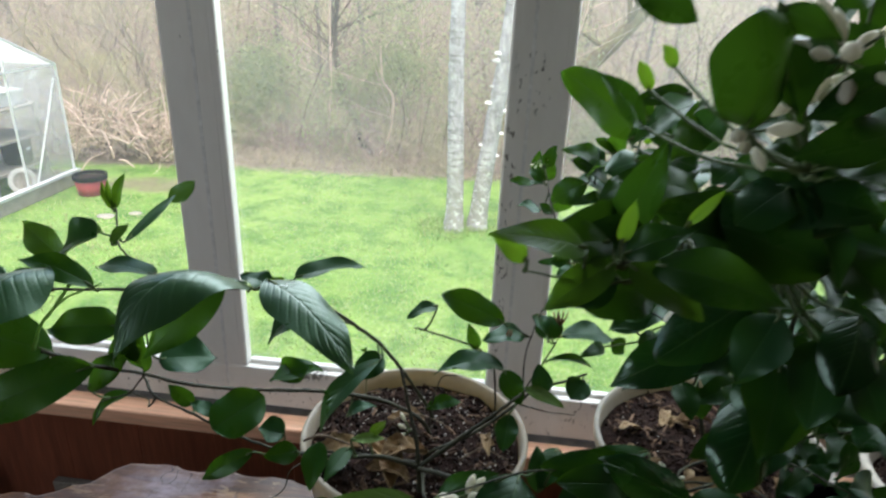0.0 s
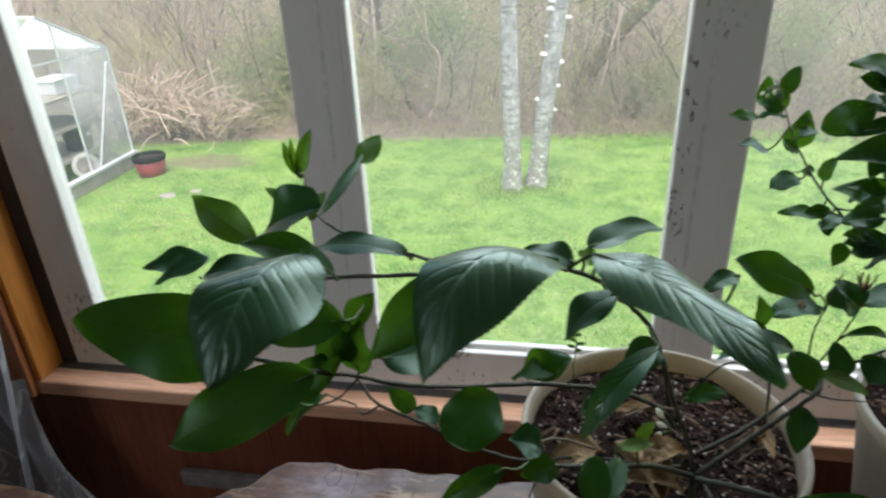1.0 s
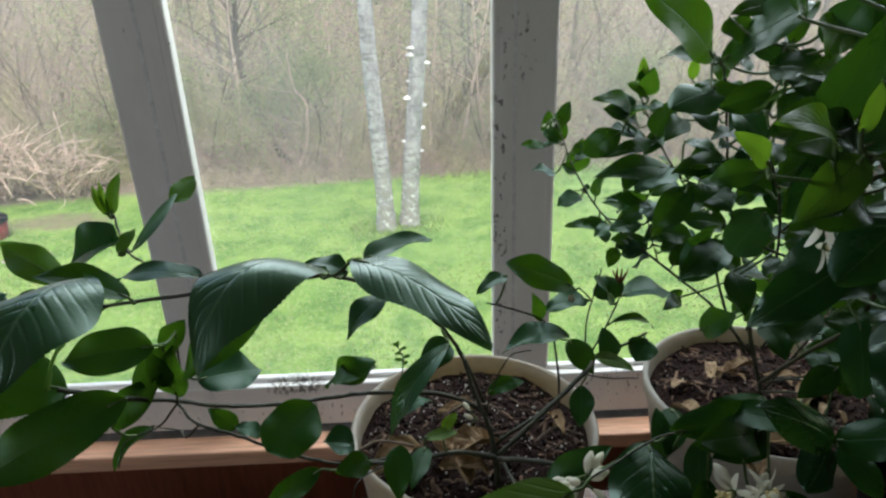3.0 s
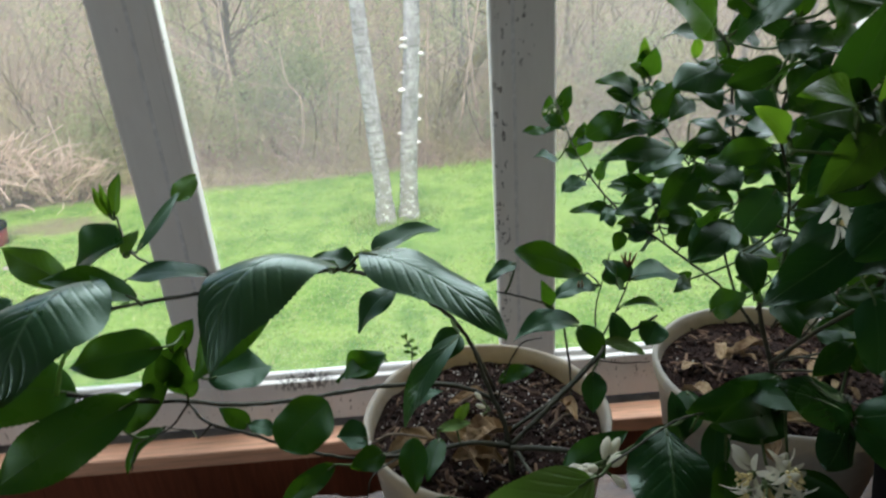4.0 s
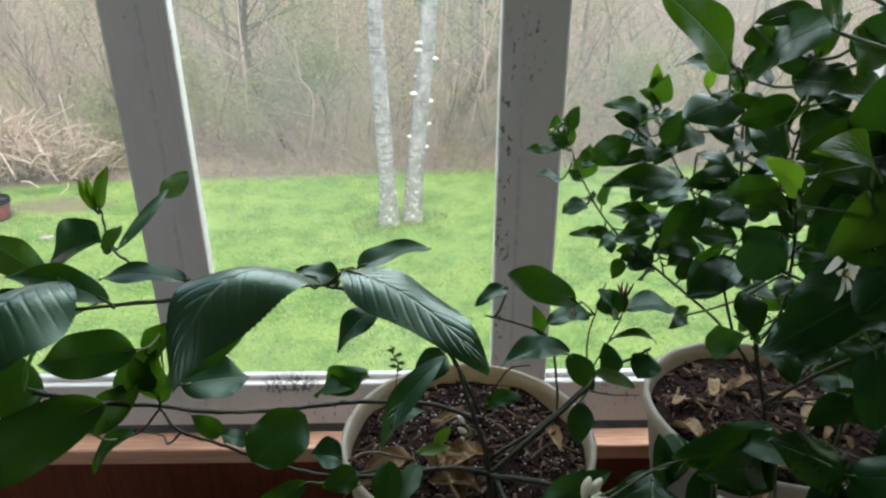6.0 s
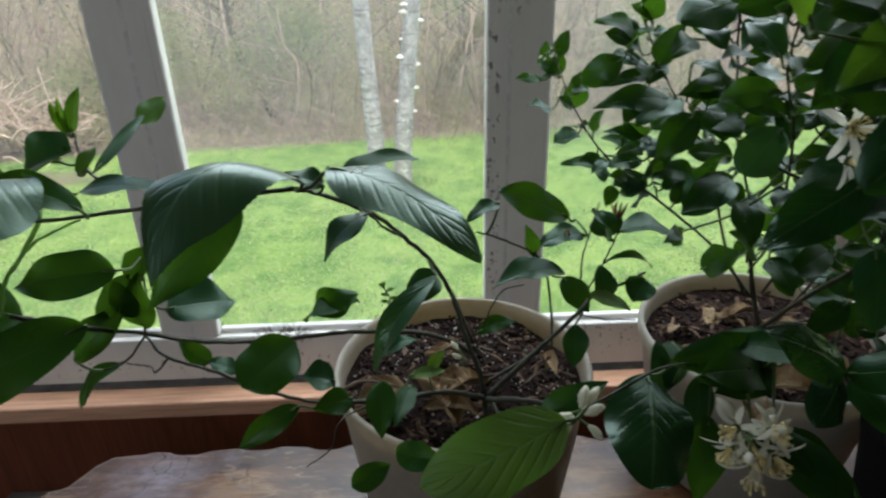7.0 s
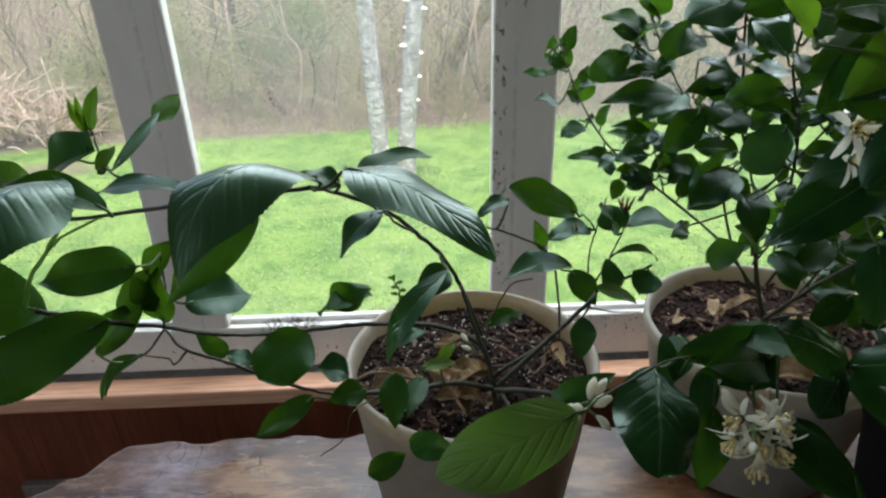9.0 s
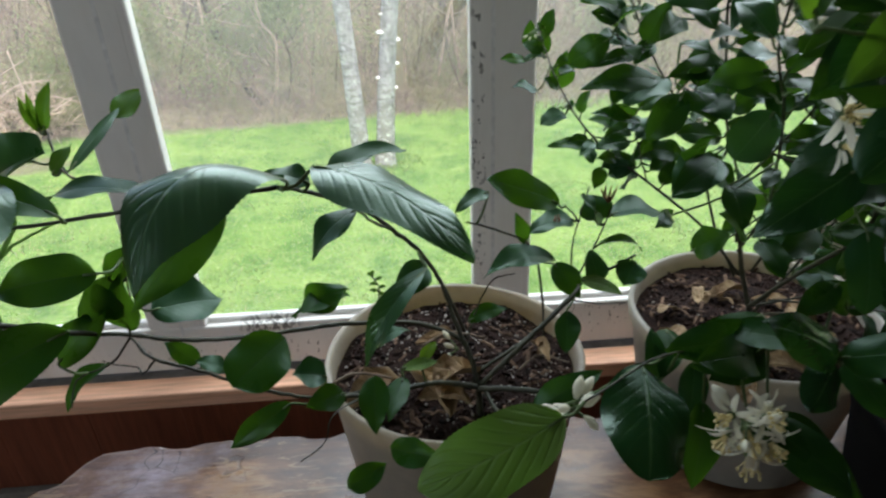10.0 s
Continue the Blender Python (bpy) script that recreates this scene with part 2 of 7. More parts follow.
def island_tones(name, dark, light, rough=0.8, translucent=0.0, fine=60.0, drift=None):
    m, nt, b = base_material(name, rough, 0.0, 0.25)
    c = blend(nt, island_fac(nt), dark, light)
    if drift:
        c = blend(nt, ramp(nt, noise_fac(nt, world_coords(nt), 1.0, 3), ((0.42, 0.0), (0.6, 0.9))), c, drift)
    c = blend(nt, 0.3, c, ramp(nt, noise_fac(nt, coords(nt), fine, 3), ((0.3, 0.4), (0.7, 1.0))), "MULTIPLY")
    nt.links.new(c, b.inputs["Base Color"])
    if translucent:
        t = nt.nodes.new("ShaderNodeBsdfTranslucent")
        nt.links.new(c, t.inputs["Color"])
        mix = nt.nodes.new("ShaderNodeMixShader")
        mix.inputs["Fac"].default_value = translucent
        nt.links.new(b.outputs["BSDF"], mix.inputs[1])
        nt.links.new(t.outputs["BSDF"], mix.inputs[2])
        nt.links.new(mix.outputs["Shader"], nt.nodes["Material Output"].inputs["Surface"])
    return m


def ground_material(name):
    """Lawn close to the house, bare soil by the greenhouse, leaf litter and moss beyond the lawn's edge."""
    m, nt, b = base_material(name, 0.9, 0.0, 0.15)
    v = world_coords(nt)
    big, mid, fine = noise_fac(nt, v, 0.9, 4), noise_fac(nt, v, 6.0, 5), noise_fac(nt, v, 60.0, 4)
    reach = nt.nodes.new("ShaderNodeSeparateXYZ")
    nt.links.new(v, reach.inputs["Vector"])
    lawn = blend(nt, ramp(nt, big, ((0.3, 0.0), (0.7, 1.0))), (0.165, 0.32, 0.06), (0.275, 0.425, 0.098))
    lawn = blend(nt, ramp(nt, mid, ((0.62, 0.0), (0.8, 0.6))), lawn, (0.32, 0.37, 0.13))
    tuft = noise_fac(nt, v, 2.6, 5, 0.65)
    lawn = blend(nt, ramp(nt, tuft, ((0.38, 0.85), (0.55, 0.0))), lawn, (0.075, 0.2, 0.03))
    lawn = blend(nt, ramp(nt, noise_fac(nt, v, 22.0, 5, 0.8), ((0.52, 0.0), (0.64, 0.7))), lawn, (0.39, 0.47, 0.195))
    lawn = blend(nt, 0.6, lawn, ramp(nt, fine, ((0.32, 0.2), (0.62, 1.0))), "MULTIPLY")
    dry = calc(nt, "ADD", calc(nt, "MULTIPLY", reach.outputs["X"], -0.3), noise_fac(nt, v, 3.5, 5, 0.7))
    lawn = blend(nt, ramp(nt, dry, ((1.15, 0.0), (1.9, 0.6))), lawn, (0.4, 0.37, 0.2))
    litter = blend(nt, ramp(nt, mid, ((0.3, 0.0), (0.7, 1.0))), (0.14, 0.115, 0.085), (0.27, 0.225, 0.17))
    litter = blend(nt, ramp(nt, big, ((0.5, 0.0), (0.72, 0.55))), litter, (0.2, 0.21, 0.1))
    edge = calc(nt, "ADD", reach.outputs["Y"], calc(nt, "ADD", calc(nt, "MULTIPLY", mid, 0.5), calc(nt, "MULTIPLY", reach.outputs["X"], -0.11)))
    c = blend(nt, ramp(nt, calc(nt, "MULTIPLY", calc(nt, "SUBTRACT", edge, 8.8), 4.0), ((0.0, 0.0), (1.0, 1.0))), lawn, litter)
    dx = calc(nt, "MULTIPLY", calc(nt, "ADD", reach.outputs["X"], 4.5), 0.9)
    dy = calc(nt, "SUBTRACT", reach.outputs["Y"], 7.3)
    far = calc(nt, "ADD", calc(nt, "MULTIPLY", dx, dx), calc(nt, "MULTIPLY", calc(nt, "MULTIPLY", dy, dy), 4.0))
    bare = calc(nt, "ADD", far, calc(nt, "MULTIPLY", mid, 0.9))
    c = blend(nt, ramp(nt, bare, ((0.55, 0.75), (0.95, 0.0))), c, (0.17, 0.13, 0.1))
    nt.links.new(c, b.inputs["Base Color"])
    relief(nt, b, mid, 0.6, 0.05)
    return m


def slab_material(name):
    """A lacquered live-edge slab: brown figure, pale worn patches, a lilac-grey area, dark drying cracks."""
    m, nt, b = base_material(name, 0.28, 0.0, 0.4)
    v = coords(nt, "Object", (0.35, 1.3, 1))
    fig = noise_fac(nt, v, 9.0, 6, 0.62, 1.8)
    fine = noise_fac(nt, coords(nt, "Object", (0.12, 1.5, 1)), 130.0, 3)
    c = ramp(nt, fig, ((0.3, (0.025, 0.009, 0.005)), (0.45, (0.075, 0.03, 0.012)), (0.54, (0.15, 0.068, 0.03)), (0.63, (0.33, 0.18, 0.085)), (0.78, (0.08, 0.04, 0.025))))
    c = blend(nt, 0.45, c, ramp(nt, fine, ((0.35, 0.4), (0.65, 1.0))), "MULTIPLY")
    end = nt.nodes.new("ShaderNodeSeparateXYZ")
    nt.links.new(coords(nt), end.inputs["Vector"])
    # tone turns darker brown towards the slab's left end
    heart = calc(nt, "ADD", end.outputs["X"], calc(nt, "MULTIPLY", noise_fac(nt, coords(nt), 6.0, 4), 0.25))
    c = blend(nt, ramp(nt, calc(nt, "ADD", heart, 1.0), ((0.4, 0.85), (0.62, 0.0))), c, (0.05, 0.023, 0.021))
    scratch = noise_fac(nt, coords(nt, "Object", (0.4, 1.6, 1)), 70.0, 4, 0.65, 0.8)
    zone = noise_fac(nt, coords(nt), 5.0, 3)
    worn = calc(nt, "MULTIPLY", ramp(nt, scratch, ((0.54, 0.0), (0.6, 1.0))), ramp(nt, zone, ((0.42, 0.0), (0.58, 0.8))))
    c = blend(nt, calc(nt, "MULTIPLY", worn, 0.7), c, (0.3, 0.2, 0.11))
    vor = nt.nodes.new("ShaderNodeTexVoronoi")
    vor.feature = "DISTANCE_TO_EDGE"
    vor.inputs["Scale"].default_value = 6.0
    warp = nt.nodes.new("ShaderNodeVectorMath")
    warp.operation = "ADD"
    wob = nt.nodes.new("ShaderNodeTexNoise")
    wob.inputs["Scale"].default_value = 14.0
    nt.links.new(coords(nt), wob.inputs["Vector"])
    nt.links.new(coords(nt, "Object", (1, 1.5, 1)), warp.inputs[0])
    shrink = nt.nodes.new("ShaderNodeVectorMath")
    shrink.operation = "SCALE"
    shrink.inputs["Scale"].default_value = 0.3
    nt.links.new(wob.outputs["Color"], shrink.inputs[0])
    nt.links.new(shrink.outputs["Vector"], warp.inputs[1])
    nt.links.new(warp.outputs["Vector"], vor.inputs["Vector"])
    place = nt.nodes.new("ShaderNodeVectorMath")
    place.operation = "DISTANCE"
    place.inputs[1].default_value = (-0.36, 0.6, SLAB_TOP)
    nt.links.new(coords(nt), place.inputs[0])
    here = ramp(nt, calc(nt, "ADD", place.outputs["Value"], calc(nt, "MULTIPLY", noise_fac(nt, coords(nt), 9.0, 3), 0.12)), ((0.12, 1.0), (0.17, 0.0)))
    # lilac-grey area round the cracked corner
    lilac_area = ramp(nt, calc(nt, "ADD", place.outputs["Value"], calc(nt, "MULTIPLY", noise_fac(nt, coords(nt), 24.0, 5, 0.7), 0.16)), ((0.07, 0.75), (0.16, 0.0)))
    lilac_area = calc(nt, "MULTIPLY", lilac_area, ramp(nt, noise_fac(nt, coords(nt, "Object", (0.5, 1.2, 1)), 60.0, 5, 0.7), ((0.36, 0.35), (0.58, 1.0))))
    c = blend(nt, lilac_area, c, (0.34, 0.285, 0.32))
    crack = calc(nt, "MULTIPLY", ramp(nt, vor.outputs["Distance"], ((0.003, 0.9), (0.011, 0.0))), here)
    gaps = noise_fac(nt, coords(nt), 22.0, 3)
    crack = calc(nt, "MULTIPLY", crack, ramp(nt, gaps, ((0.4, 0.0), (0.52, 1.0))))
    c = blend(nt, crack, c, (0.015, 0.01, 0.01))
    nt.links.new(c, b.inputs["Base Color"])
    nt.links.new(ramp(nt, noise_fac(nt, coords(nt), 18.0, 4), ((0.3, 0.24), (0.7, 0.45))), b.inputs["Roughness"])
    b.inputs["Coat Weight"].default_value = 0.18
    b.inputs["Coat Roughness"].default_value = 0.2
    relief(nt, b, calc(nt, "SUBTRACT", fine, calc(nt, "MULTIPLY", crack, 2.0)), 0.25, 0.0015)
    return m


PAINT = old_paint("old_white_paint")
GLASS = pane_material("window_glass", 0.06)
CEDAR = wood("cedar_stool", (0.8, 0.42, 0.26), (0.9, 0.54, 0.37), "X", 0.45)
CEDAR_UP = wood("cedar_jamb", (0.66, 0.23, 0.035), (0.8, 0.33, 0.07), "Z", 0.45)
CASING = wood("red_brown_casing", (0.34, 0.11, 0.04), (0.48, 0.18, 0.07), "Z", 0.45)
PANEL = wood("dark_red_panelling", (0.145, 0.039, 0.019), (0.21, 0.062, 0.031), "Z", 0.5, specular=0.3)
GRIMY = mottled("grimy_grey_wood", (0.13, 0.115, 0.1), (0.25, 0.225, 0.2), 30, 160, 0.9, 0.4, 0.001)
# old bare wood; the shade beside the sash is in its dark colour
SHADED_OLD_WOOD = mottled("shaded_weathered_wood", (0.05, 0.04, 0.033), (0.12, 0.1, 0.085), 12, 150, 0.85, stretch=(1, 1, 0.2))
SLAB_TOP = 0.765
SLAB = slab_material("lacquered_slab")
BARK_EDGE = mottled("slab_bark_edge", (0.05, 0.028, 0.018), (0.14, 0.08, 0.05), 30, 160, 0.7, 0.6, 0.004)
CREAM = thin_plastic("cream_plastic", (0.41, 0.37, 0.31), (0.5, 0.46, 0.39), (0.82, 0.66, 0.38), 0.3)
WHITE_POT = thin_plastic("white_plastic", (0.36, 0.34, 0.3), (0.46, 0.44, 0.39), (0.8, 0.68, 0.46), 0.28)
BLACK_POT = mottled("black_plastic", (0.004, 0.004, 0.004), (0.007, 0.0068, 0.0065), 12, 90, 0.8, 0.1, 0.0008, specular=0.05)
STONEWARE = mottled("cream_glazed_stoneware", (0.42, 0.38, 0.31), (0.56, 0.51, 0.43), 20, 120, 0.5, 0.15, 0.001)
SOIL = mottled("potting_soil", (0.013, 0.006, 0.0045), (0.04, 0.019, 0.014), 90, 500, 0.95, 0.9, 0.004, specular=0.2)
CRUMB = island_tones("soil_crumbs", (0.008, 0.004, 0.0032), (0.05, 0.025, 0.018), 0.9)
MULCH = island_tones("bark_mulch", (0.025, 0.012, 0.008), (0.24, 0.15, 0.1), 0.9)
PERLITE = island_tones("perlite_grains", (0.24, 0.2, 0.16), (0.74, 0.69, 0.63), 0.9)
STEM = mottled("green_brown_bark", (0.02, 0.022, 0.011), (0.055, 0.055, 0.027), 60, 300, 0.6, 0.5, 0.001)
STEM_DRY = mottled("dry_grey_twig", (0.14, 0.1, 0.07), (0.3, 0.23, 0.17), 60, 300, 0.8, 0.4, 0.001)
STEM_PALE = island_tones("pale_green_stalk", (0.3, 0.5, 0.16), (0.4, 0.58, 0.22), 0.45, 0.6)
BROWN_BUD = mottled("dry_brown_flower", (0.14, 0.06, 0.025), (0.32, 0.17, 0.08), 90, 400, 0.8, 0.4, 0.001)
STEM_GREEN = mottled("green_twig", (0.06, 0.11, 0.03), (0.12, 0.18, 0.06), 60, 300, 0.5, 0.3, 0.0006)
LEAF = leaf_material("dark_citrus_leaf", (0.006, 0.034, 0.006), (0.013, 0.054, 0.01), (0.045, 0.09, 0.03), (0.085, 0.21, 0.01), 0.28, 0.32, 0.2, 0.3, 62.0, 0.18, 0.0003)
# darker copy of LEAF: shade of the tree's right side in its colour
LEAF_SHADE = leaf_material("shaded_green_citrus_leaf", (0.005, 0.025, 0.006), (0.012, 0.045, 0.01), (0.03, 0.07, 0.02), (0.06, 0.16, 0.008), 0.28, 0.2, 0.15, 0.3, 48.0, 0.24, 0.0003)
LEAF_MID = leaf_material("green_citrus_leaf", (0.008, 0.038, 0.008), (0.017, 0.062, 0.013), (0.03, 0.07, 0.02), (0.06, 0.17, 0.009), 0.27, 0.22, 0.15, 0.35, 48.0, 0.3, 0.0003)
# sky reflection partly mixed into the base colour, bluer and lighter than LEAF
LEAF_SHEEN = leaf_material("sky_sheen_citrus_leaf", (0.01, 0.045, 0.016), (0.02, 0.068, 0.025), (0.05, 0.12, 0.05), (0.05, 0.14, 0.012), 0.3, 0.18, 0.15, 0.35, 60.0, 0.45, 0.0003)
LEAF_WAX = leaf_material("waxy_sky_sheen_leaf", (0.016, 0.062, 0.022), (0.028, 0.088, 0.034), (0.13, 0.23, 0.13), (0.05, 0.14, 0.012), 0.3, 0.16, 0.1, 1.0, 60.0, 1.0, 0.0006, 0.3, 0.0036)
LEAF_GLOSS = leaf_material("glossy_dark_citrus_leaf", (0.005, 0.024, 0.007), (0.01, 0.038, 0.011), (0.06, 0.12, 0.04), (0.04, 0.14, 0.012), 0.16, 0.16, 0.0, 0.7, 48.0, 0.5, 0.0005, 0.08, 0.0036)
LEAF_PALE = leaf_material("pale_leaf_underside", (0.13, 0.22, 0.05), (0.18, 0.29, 0.075), (0.27, 0.38, 0.17), (0.09, 0.2, 0.02), 0.4, 0.3, 0.0, 2.2, 46.0, 0.35, 0.0012, 0.0, 0.0045)
# lighter copy for leaves lit through by the window, also for new growth
LEAF_LIT_FRESH = leaf_material("lit_and_fresh_green_leaf", (0.03, 0.085, 0.01), (0.05, 0.12, 0.015), (0.1, 0.18, 0.04), (0.105, 0.23, 0.012), 0.32, 0.38, 0.1, 0.5, 60.0, 0.4)
LEAF_YOUNG = leaf_material("young_yellow_green_leaf", (0.09, 0.17, 0.012), (0.13, 0.23, 0.02), (0.18, 0.28, 0.05), (0.19, 0.38, 0.02), 0.4, 0.4, 0.0, 0.5)
PETAL = island_tones("waxy_white_petal", (0.8, 0.77, 0.62), (0.9, 0.88, 0.76), 0.5, 0.45)
STAMEN = mottled("pale_yellow_stamen", (0.75, 0.6, 0.25), (0.88, 0.77, 0.42), 80, 300, 0.6, 0.1, 0.0005)
DRY_LEAF = mottled("dry_tan_leaf", (0.2, 0.12, 0.06), (0.52, 0.37, 0.21), 40, 260, 0.8, 0.5, 0.0015)
SHEER = sheer_material("sheer_curtain_cloth", (0.34, 0.34, 0.35), 0.86, 26.0)
# unseen room shell, coloured dark to cut bounce light on the leaves
WALL = wood("unseen_dark_wall", (0.05, 0.028, 0.018), (0.11, 0.065, 0.04), "Z", 0.6, 8)
CEILING = mottled("unseen_dark_ceiling", (0.11, 0.08, 0.055), (0.17, 0.13, 0.09), 4, 120, 0.9, 0.1, 0.001)
FLOORING = wood("floor_boards", (0.16, 0.08, 0.04), (0.28, 0.15, 0.08), "Y", 0.4, 10)
SIDING = mottled("outside_siding", (0.55, 0.54, 0.52), (0.65, 0.64, 0.62), 6, 90, 0.8, 0.1, 0.001)
GROUND = ground_material("lawn_and_litter")
BLADES = island_tones("grass_blades", (0.24, 0.42, 0.08), (0.56, 0.66, 0.26), 0.9, 0.5)
STRAW = island_tones("dry_grass_blades", (0.42, 0.42, 0.18), (0.68, 0.62, 0.36), 0.9, 0.4)
BIRCH = birch_bark("white_birch_bark")
# bark lightened so that the woods' haze sits in its colour
BARK = mottled("hazy_grey_brown_bark", (0.235, 0.21, 0.18), (0.34, 0.3, 0.26), 6, 40, 0.9, 0.6, 0.02, stretch=(1, 1, 0.3), specular=0.15)
DARK_BARK = mottled("dark_brown_bark", (0.09, 0.075, 0.06), (0.17, 0.145, 0.115), 6, 40, 0.9, 0.6, 0.02, stretch=(1, 1, 0.3), specular=0.15)
MOSSY = mottled("mossy_bark", (0.13, 0.1, 0.06), (0.22, 0.2, 0.09), 5, 40, 0.9, 0.6, 0.02, specular=0.15)
# low-contrast twig tones that take in the haze over the woods
TWIGS = island_tones("bare_twigs", (0.25, 0.185, 0.155), (0.44, 0.335, 0.28), 0.9, drift=(0.37, 0.37, 0.19))
PALE_TWIGS = island_tones("pale_cut_branches", (0.36, 0.25, 0.19), (0.84, 0.68, 0.56), 0.85)
SPRING = island_tones("spring_leaf_buds", (0.29, 0.34, 0.16), (0.45, 0.5, 0.27), 0.7, 0.6)
FUNGUS = mottled("white_bracket_fungus", (0.75, 0.73, 0.68), (0.88, 0.87, 0.83), 20, 90, 0.7, 0.1, 0.002)
GH_FRAME = mottled("white_aluminium", (0.62, 0.64, 0.65), (0.75, 0.77, 0.78), 8, 90, 0.45, 0.05, 0.001)
GH_PANE = pane_material("greenhouse_pane", 0.24, (0.97, 0.98, 0.97), (0.86, 0.87, 0.87), 0.06)
RED_POT = mottled("red_plastic", (0.3, 0.035, 0.035), (0.42, 0.06, 0.055), 6, 60, 0.5, 0.1, 0.002)
GH_ROOF = pane_material("greenhouse_roof_sheet", 0.5, (0.95, 0.96, 0.96), (0.92, 0.93, 0.93), 0.08)
GREY_BOARD = mottled("grey_board", (0.3, 0.27, 0.23), (0.45, 0.41, 0.35), 8, 90, 0.8, 0.2, 0.002, stretch=(0.2, 1, 1))
ORANGE = mottled("orange_glaze", (0.75, 0.36, 0.03), (0.85, 0.45, 0.05), 30, 90, 0.35, 0.05, 0.0005)
LEAK_WHITE = mottled("daylight_leak_white", (0.88, 0.87, 0.84), (0.95, 0.94, 0.92), 30, 90, 0.6, 0.05, 0.0005)
WHITE_GLAZE = mottled("white_glaze", (0.7, 0.68, 0.62), (0.8, 0.78, 0.72), 30, 90, 0.35, 0.05, 0.0005)


# ---- helpers for meshes ----
def part(name, bm, material, parent=None, label="", smooth=False):
    """Links a bmesh as one mesh object under a thing or a part. Coordinates are the parent's own."""
    me = bpy.data.meshes.new(name)
    bm.to_mesh(me)
    bm.free()
    mats = material if isinstance(material, (list, tuple)) else (material,)
    for m in mats:
        me.materials.append(m)
    if smooth:
        me.polygons.foreach_set("use_smooth", [True] * len(me.polygons))
    ob = new(name, me)
    if parent:
        ob.parent = parent
    if label:
        ob["label"] = label
    return ob


def mesh_part(name, verts, faces, material, parent=None, label="", smooth=False, slots=None):
    me = bpy.data.meshes.new(name)
    me.from_pydata(verts, [], faces)
    for m in material if isinstance(material, (list, tuple)) else (material,):
        me.materials.append(m)
    if slots is not None:
        me.polygons.foreach_set("material_index", slots)
    if smooth:
        me.polygons.foreach_set("use_smooth", [True] * len(me.polygons))
    ob = new(name, me)
    if parent:
        ob.parent = parent
    if label:
        ob["label"] = label
    return ob


def thing(name, x, y, z, label, category, group="", turn=0):
    ob = new(name)
    ob.empty_display_size = 0.05
    ob.matrix_basis = pose(x, y, z, 0, 0, turn)
    return tagged(ob, label, category, group)


def box(x0, x1, y0, y1, z0, z1, bevel=0.0, bm=None, segments=2):
    bm = bm or bmesh.new()
    made = bmesh.ops.create_cube(bm, size=1.0, matrix=Matrix.LocRotScale(((x0 + x1) / 2, (y0 + y1) / 2, (z0 + z1) / 2), None, (x1 - x0, y1 - y0, z1 - z0)))
    if bevel:
        edges = {e for v in made["verts"] for e in v.link_edges}
        bmesh.ops.bevel(bm, geom=list(edges), offset=bevel, segments=segments, profile=0.5, affect="EDGES")
    return bm


def lathe(profile, steps=48, bm=None, wobble=0.0):
    """Turns (radius, height) pairs round the z axis; a radius of 0 closes the end."""
    bm = bm or bmesh.new()
    rings = []
    for r, z in profile:
        if r <= 0:
            rings.append([bm.verts.new((0, 0, z))])
        else:
            rings.append([bm.verts.new((r * (1 + wobble * math.sin(2 * a + 1)) * math.cos(a), r * math.sin(a), z)) for a in (2 * math.pi * i / steps for i in range(steps))])
    for lo, hi in zip(rings, rings[1:]):
        for i in range(steps):
            j = (i + 1) % steps
            if len(lo) == 1 and len(hi) > 1:
                bm.faces.new((lo[0], hi[j], hi[i]))
            elif len(hi) == 1 and len(lo) > 1:
                bm.faces.new((lo[i], lo[j], hi[0]))
            elif len(lo) > 1:
                bm.faces.new((lo[i], lo[j], hi[j], hi[i]))
    return bm


def curve_points(pts, per=6):
    """A smooth line through the points."""
    p = [Vector(q) for q in pts]
    p = [2 * p[0] - p[1]] + p + [2 * p[-1] - p[-2]]
    out = []
    for a, b, c, d in zip(p, p[1:], p[2:], p[3:]):
        for i in range(per):
            t = i / per
            out.append(0.5 * (2 * b + (c - a) * t + (2 * a - 5 * b + 4 * c - d) * t * t + (3 * b - a - 3 * c + d) * t ** 3))
    return out + [p[-2]]


def tube_data(line, r0, r1, sides=6, knobs=0.0, verts=None, faces=None, rng=random):
    """A tapered tube along a line of points, with small knots."""
    verts, faces = ([] if verts is None else verts), ([] if faces is None else faces)
    start, n = len(verts), len(line)
    ref = Vector((0.31, 0.87, 0.38))
    for k, q in enumerate(line):
        d = (line[min(k + 1, n - 1)] - line[max(k - 1, 0)]).normalized()
        a = d.cross(ref).normalized()
        b = d.cross(a)
        r = (r0 + (r1 - r0) * k / max(n - 1, 1)) * (1 + knobs * rng.uniform(-1, 1))
        verts += [tuple(q + r * (math.cos(t) * a + math.sin(t) * b)) for t in (2 * math.pi * i / sides for i in range(sides))]
    for k in range(n - 1):
        for i in range(sides):
            j = (i + 1) % sides
            faces.append((start + k * sides + i, start + k * sides + j, start + (k + 1) * sides + j, start + (k + 1) * sides + i))
    faces.append(tuple(start + i for i in reversed(range(sides))))
    faces.append(tuple(start + (n - 1) * sides + i for i in range(sides)))
    return verts, faces


# ---- the room ----
FLOOR_Z, CEILING_Z = 1.2, 3.55
ROOM_L, ROOM_R, ROOM_BACK, WALL_IN, WALL_OUT = -2.3, 3.0, -3.4, 0.884, 1.06
OPEN_L, OPEN_R, OPEN_B, OPEN_T = -1.009, 2.1, 1.815, 3.4


def structure(name, bm, material, label, category):
    return tagged(part(name, bm, material), label, category, kind="structure")


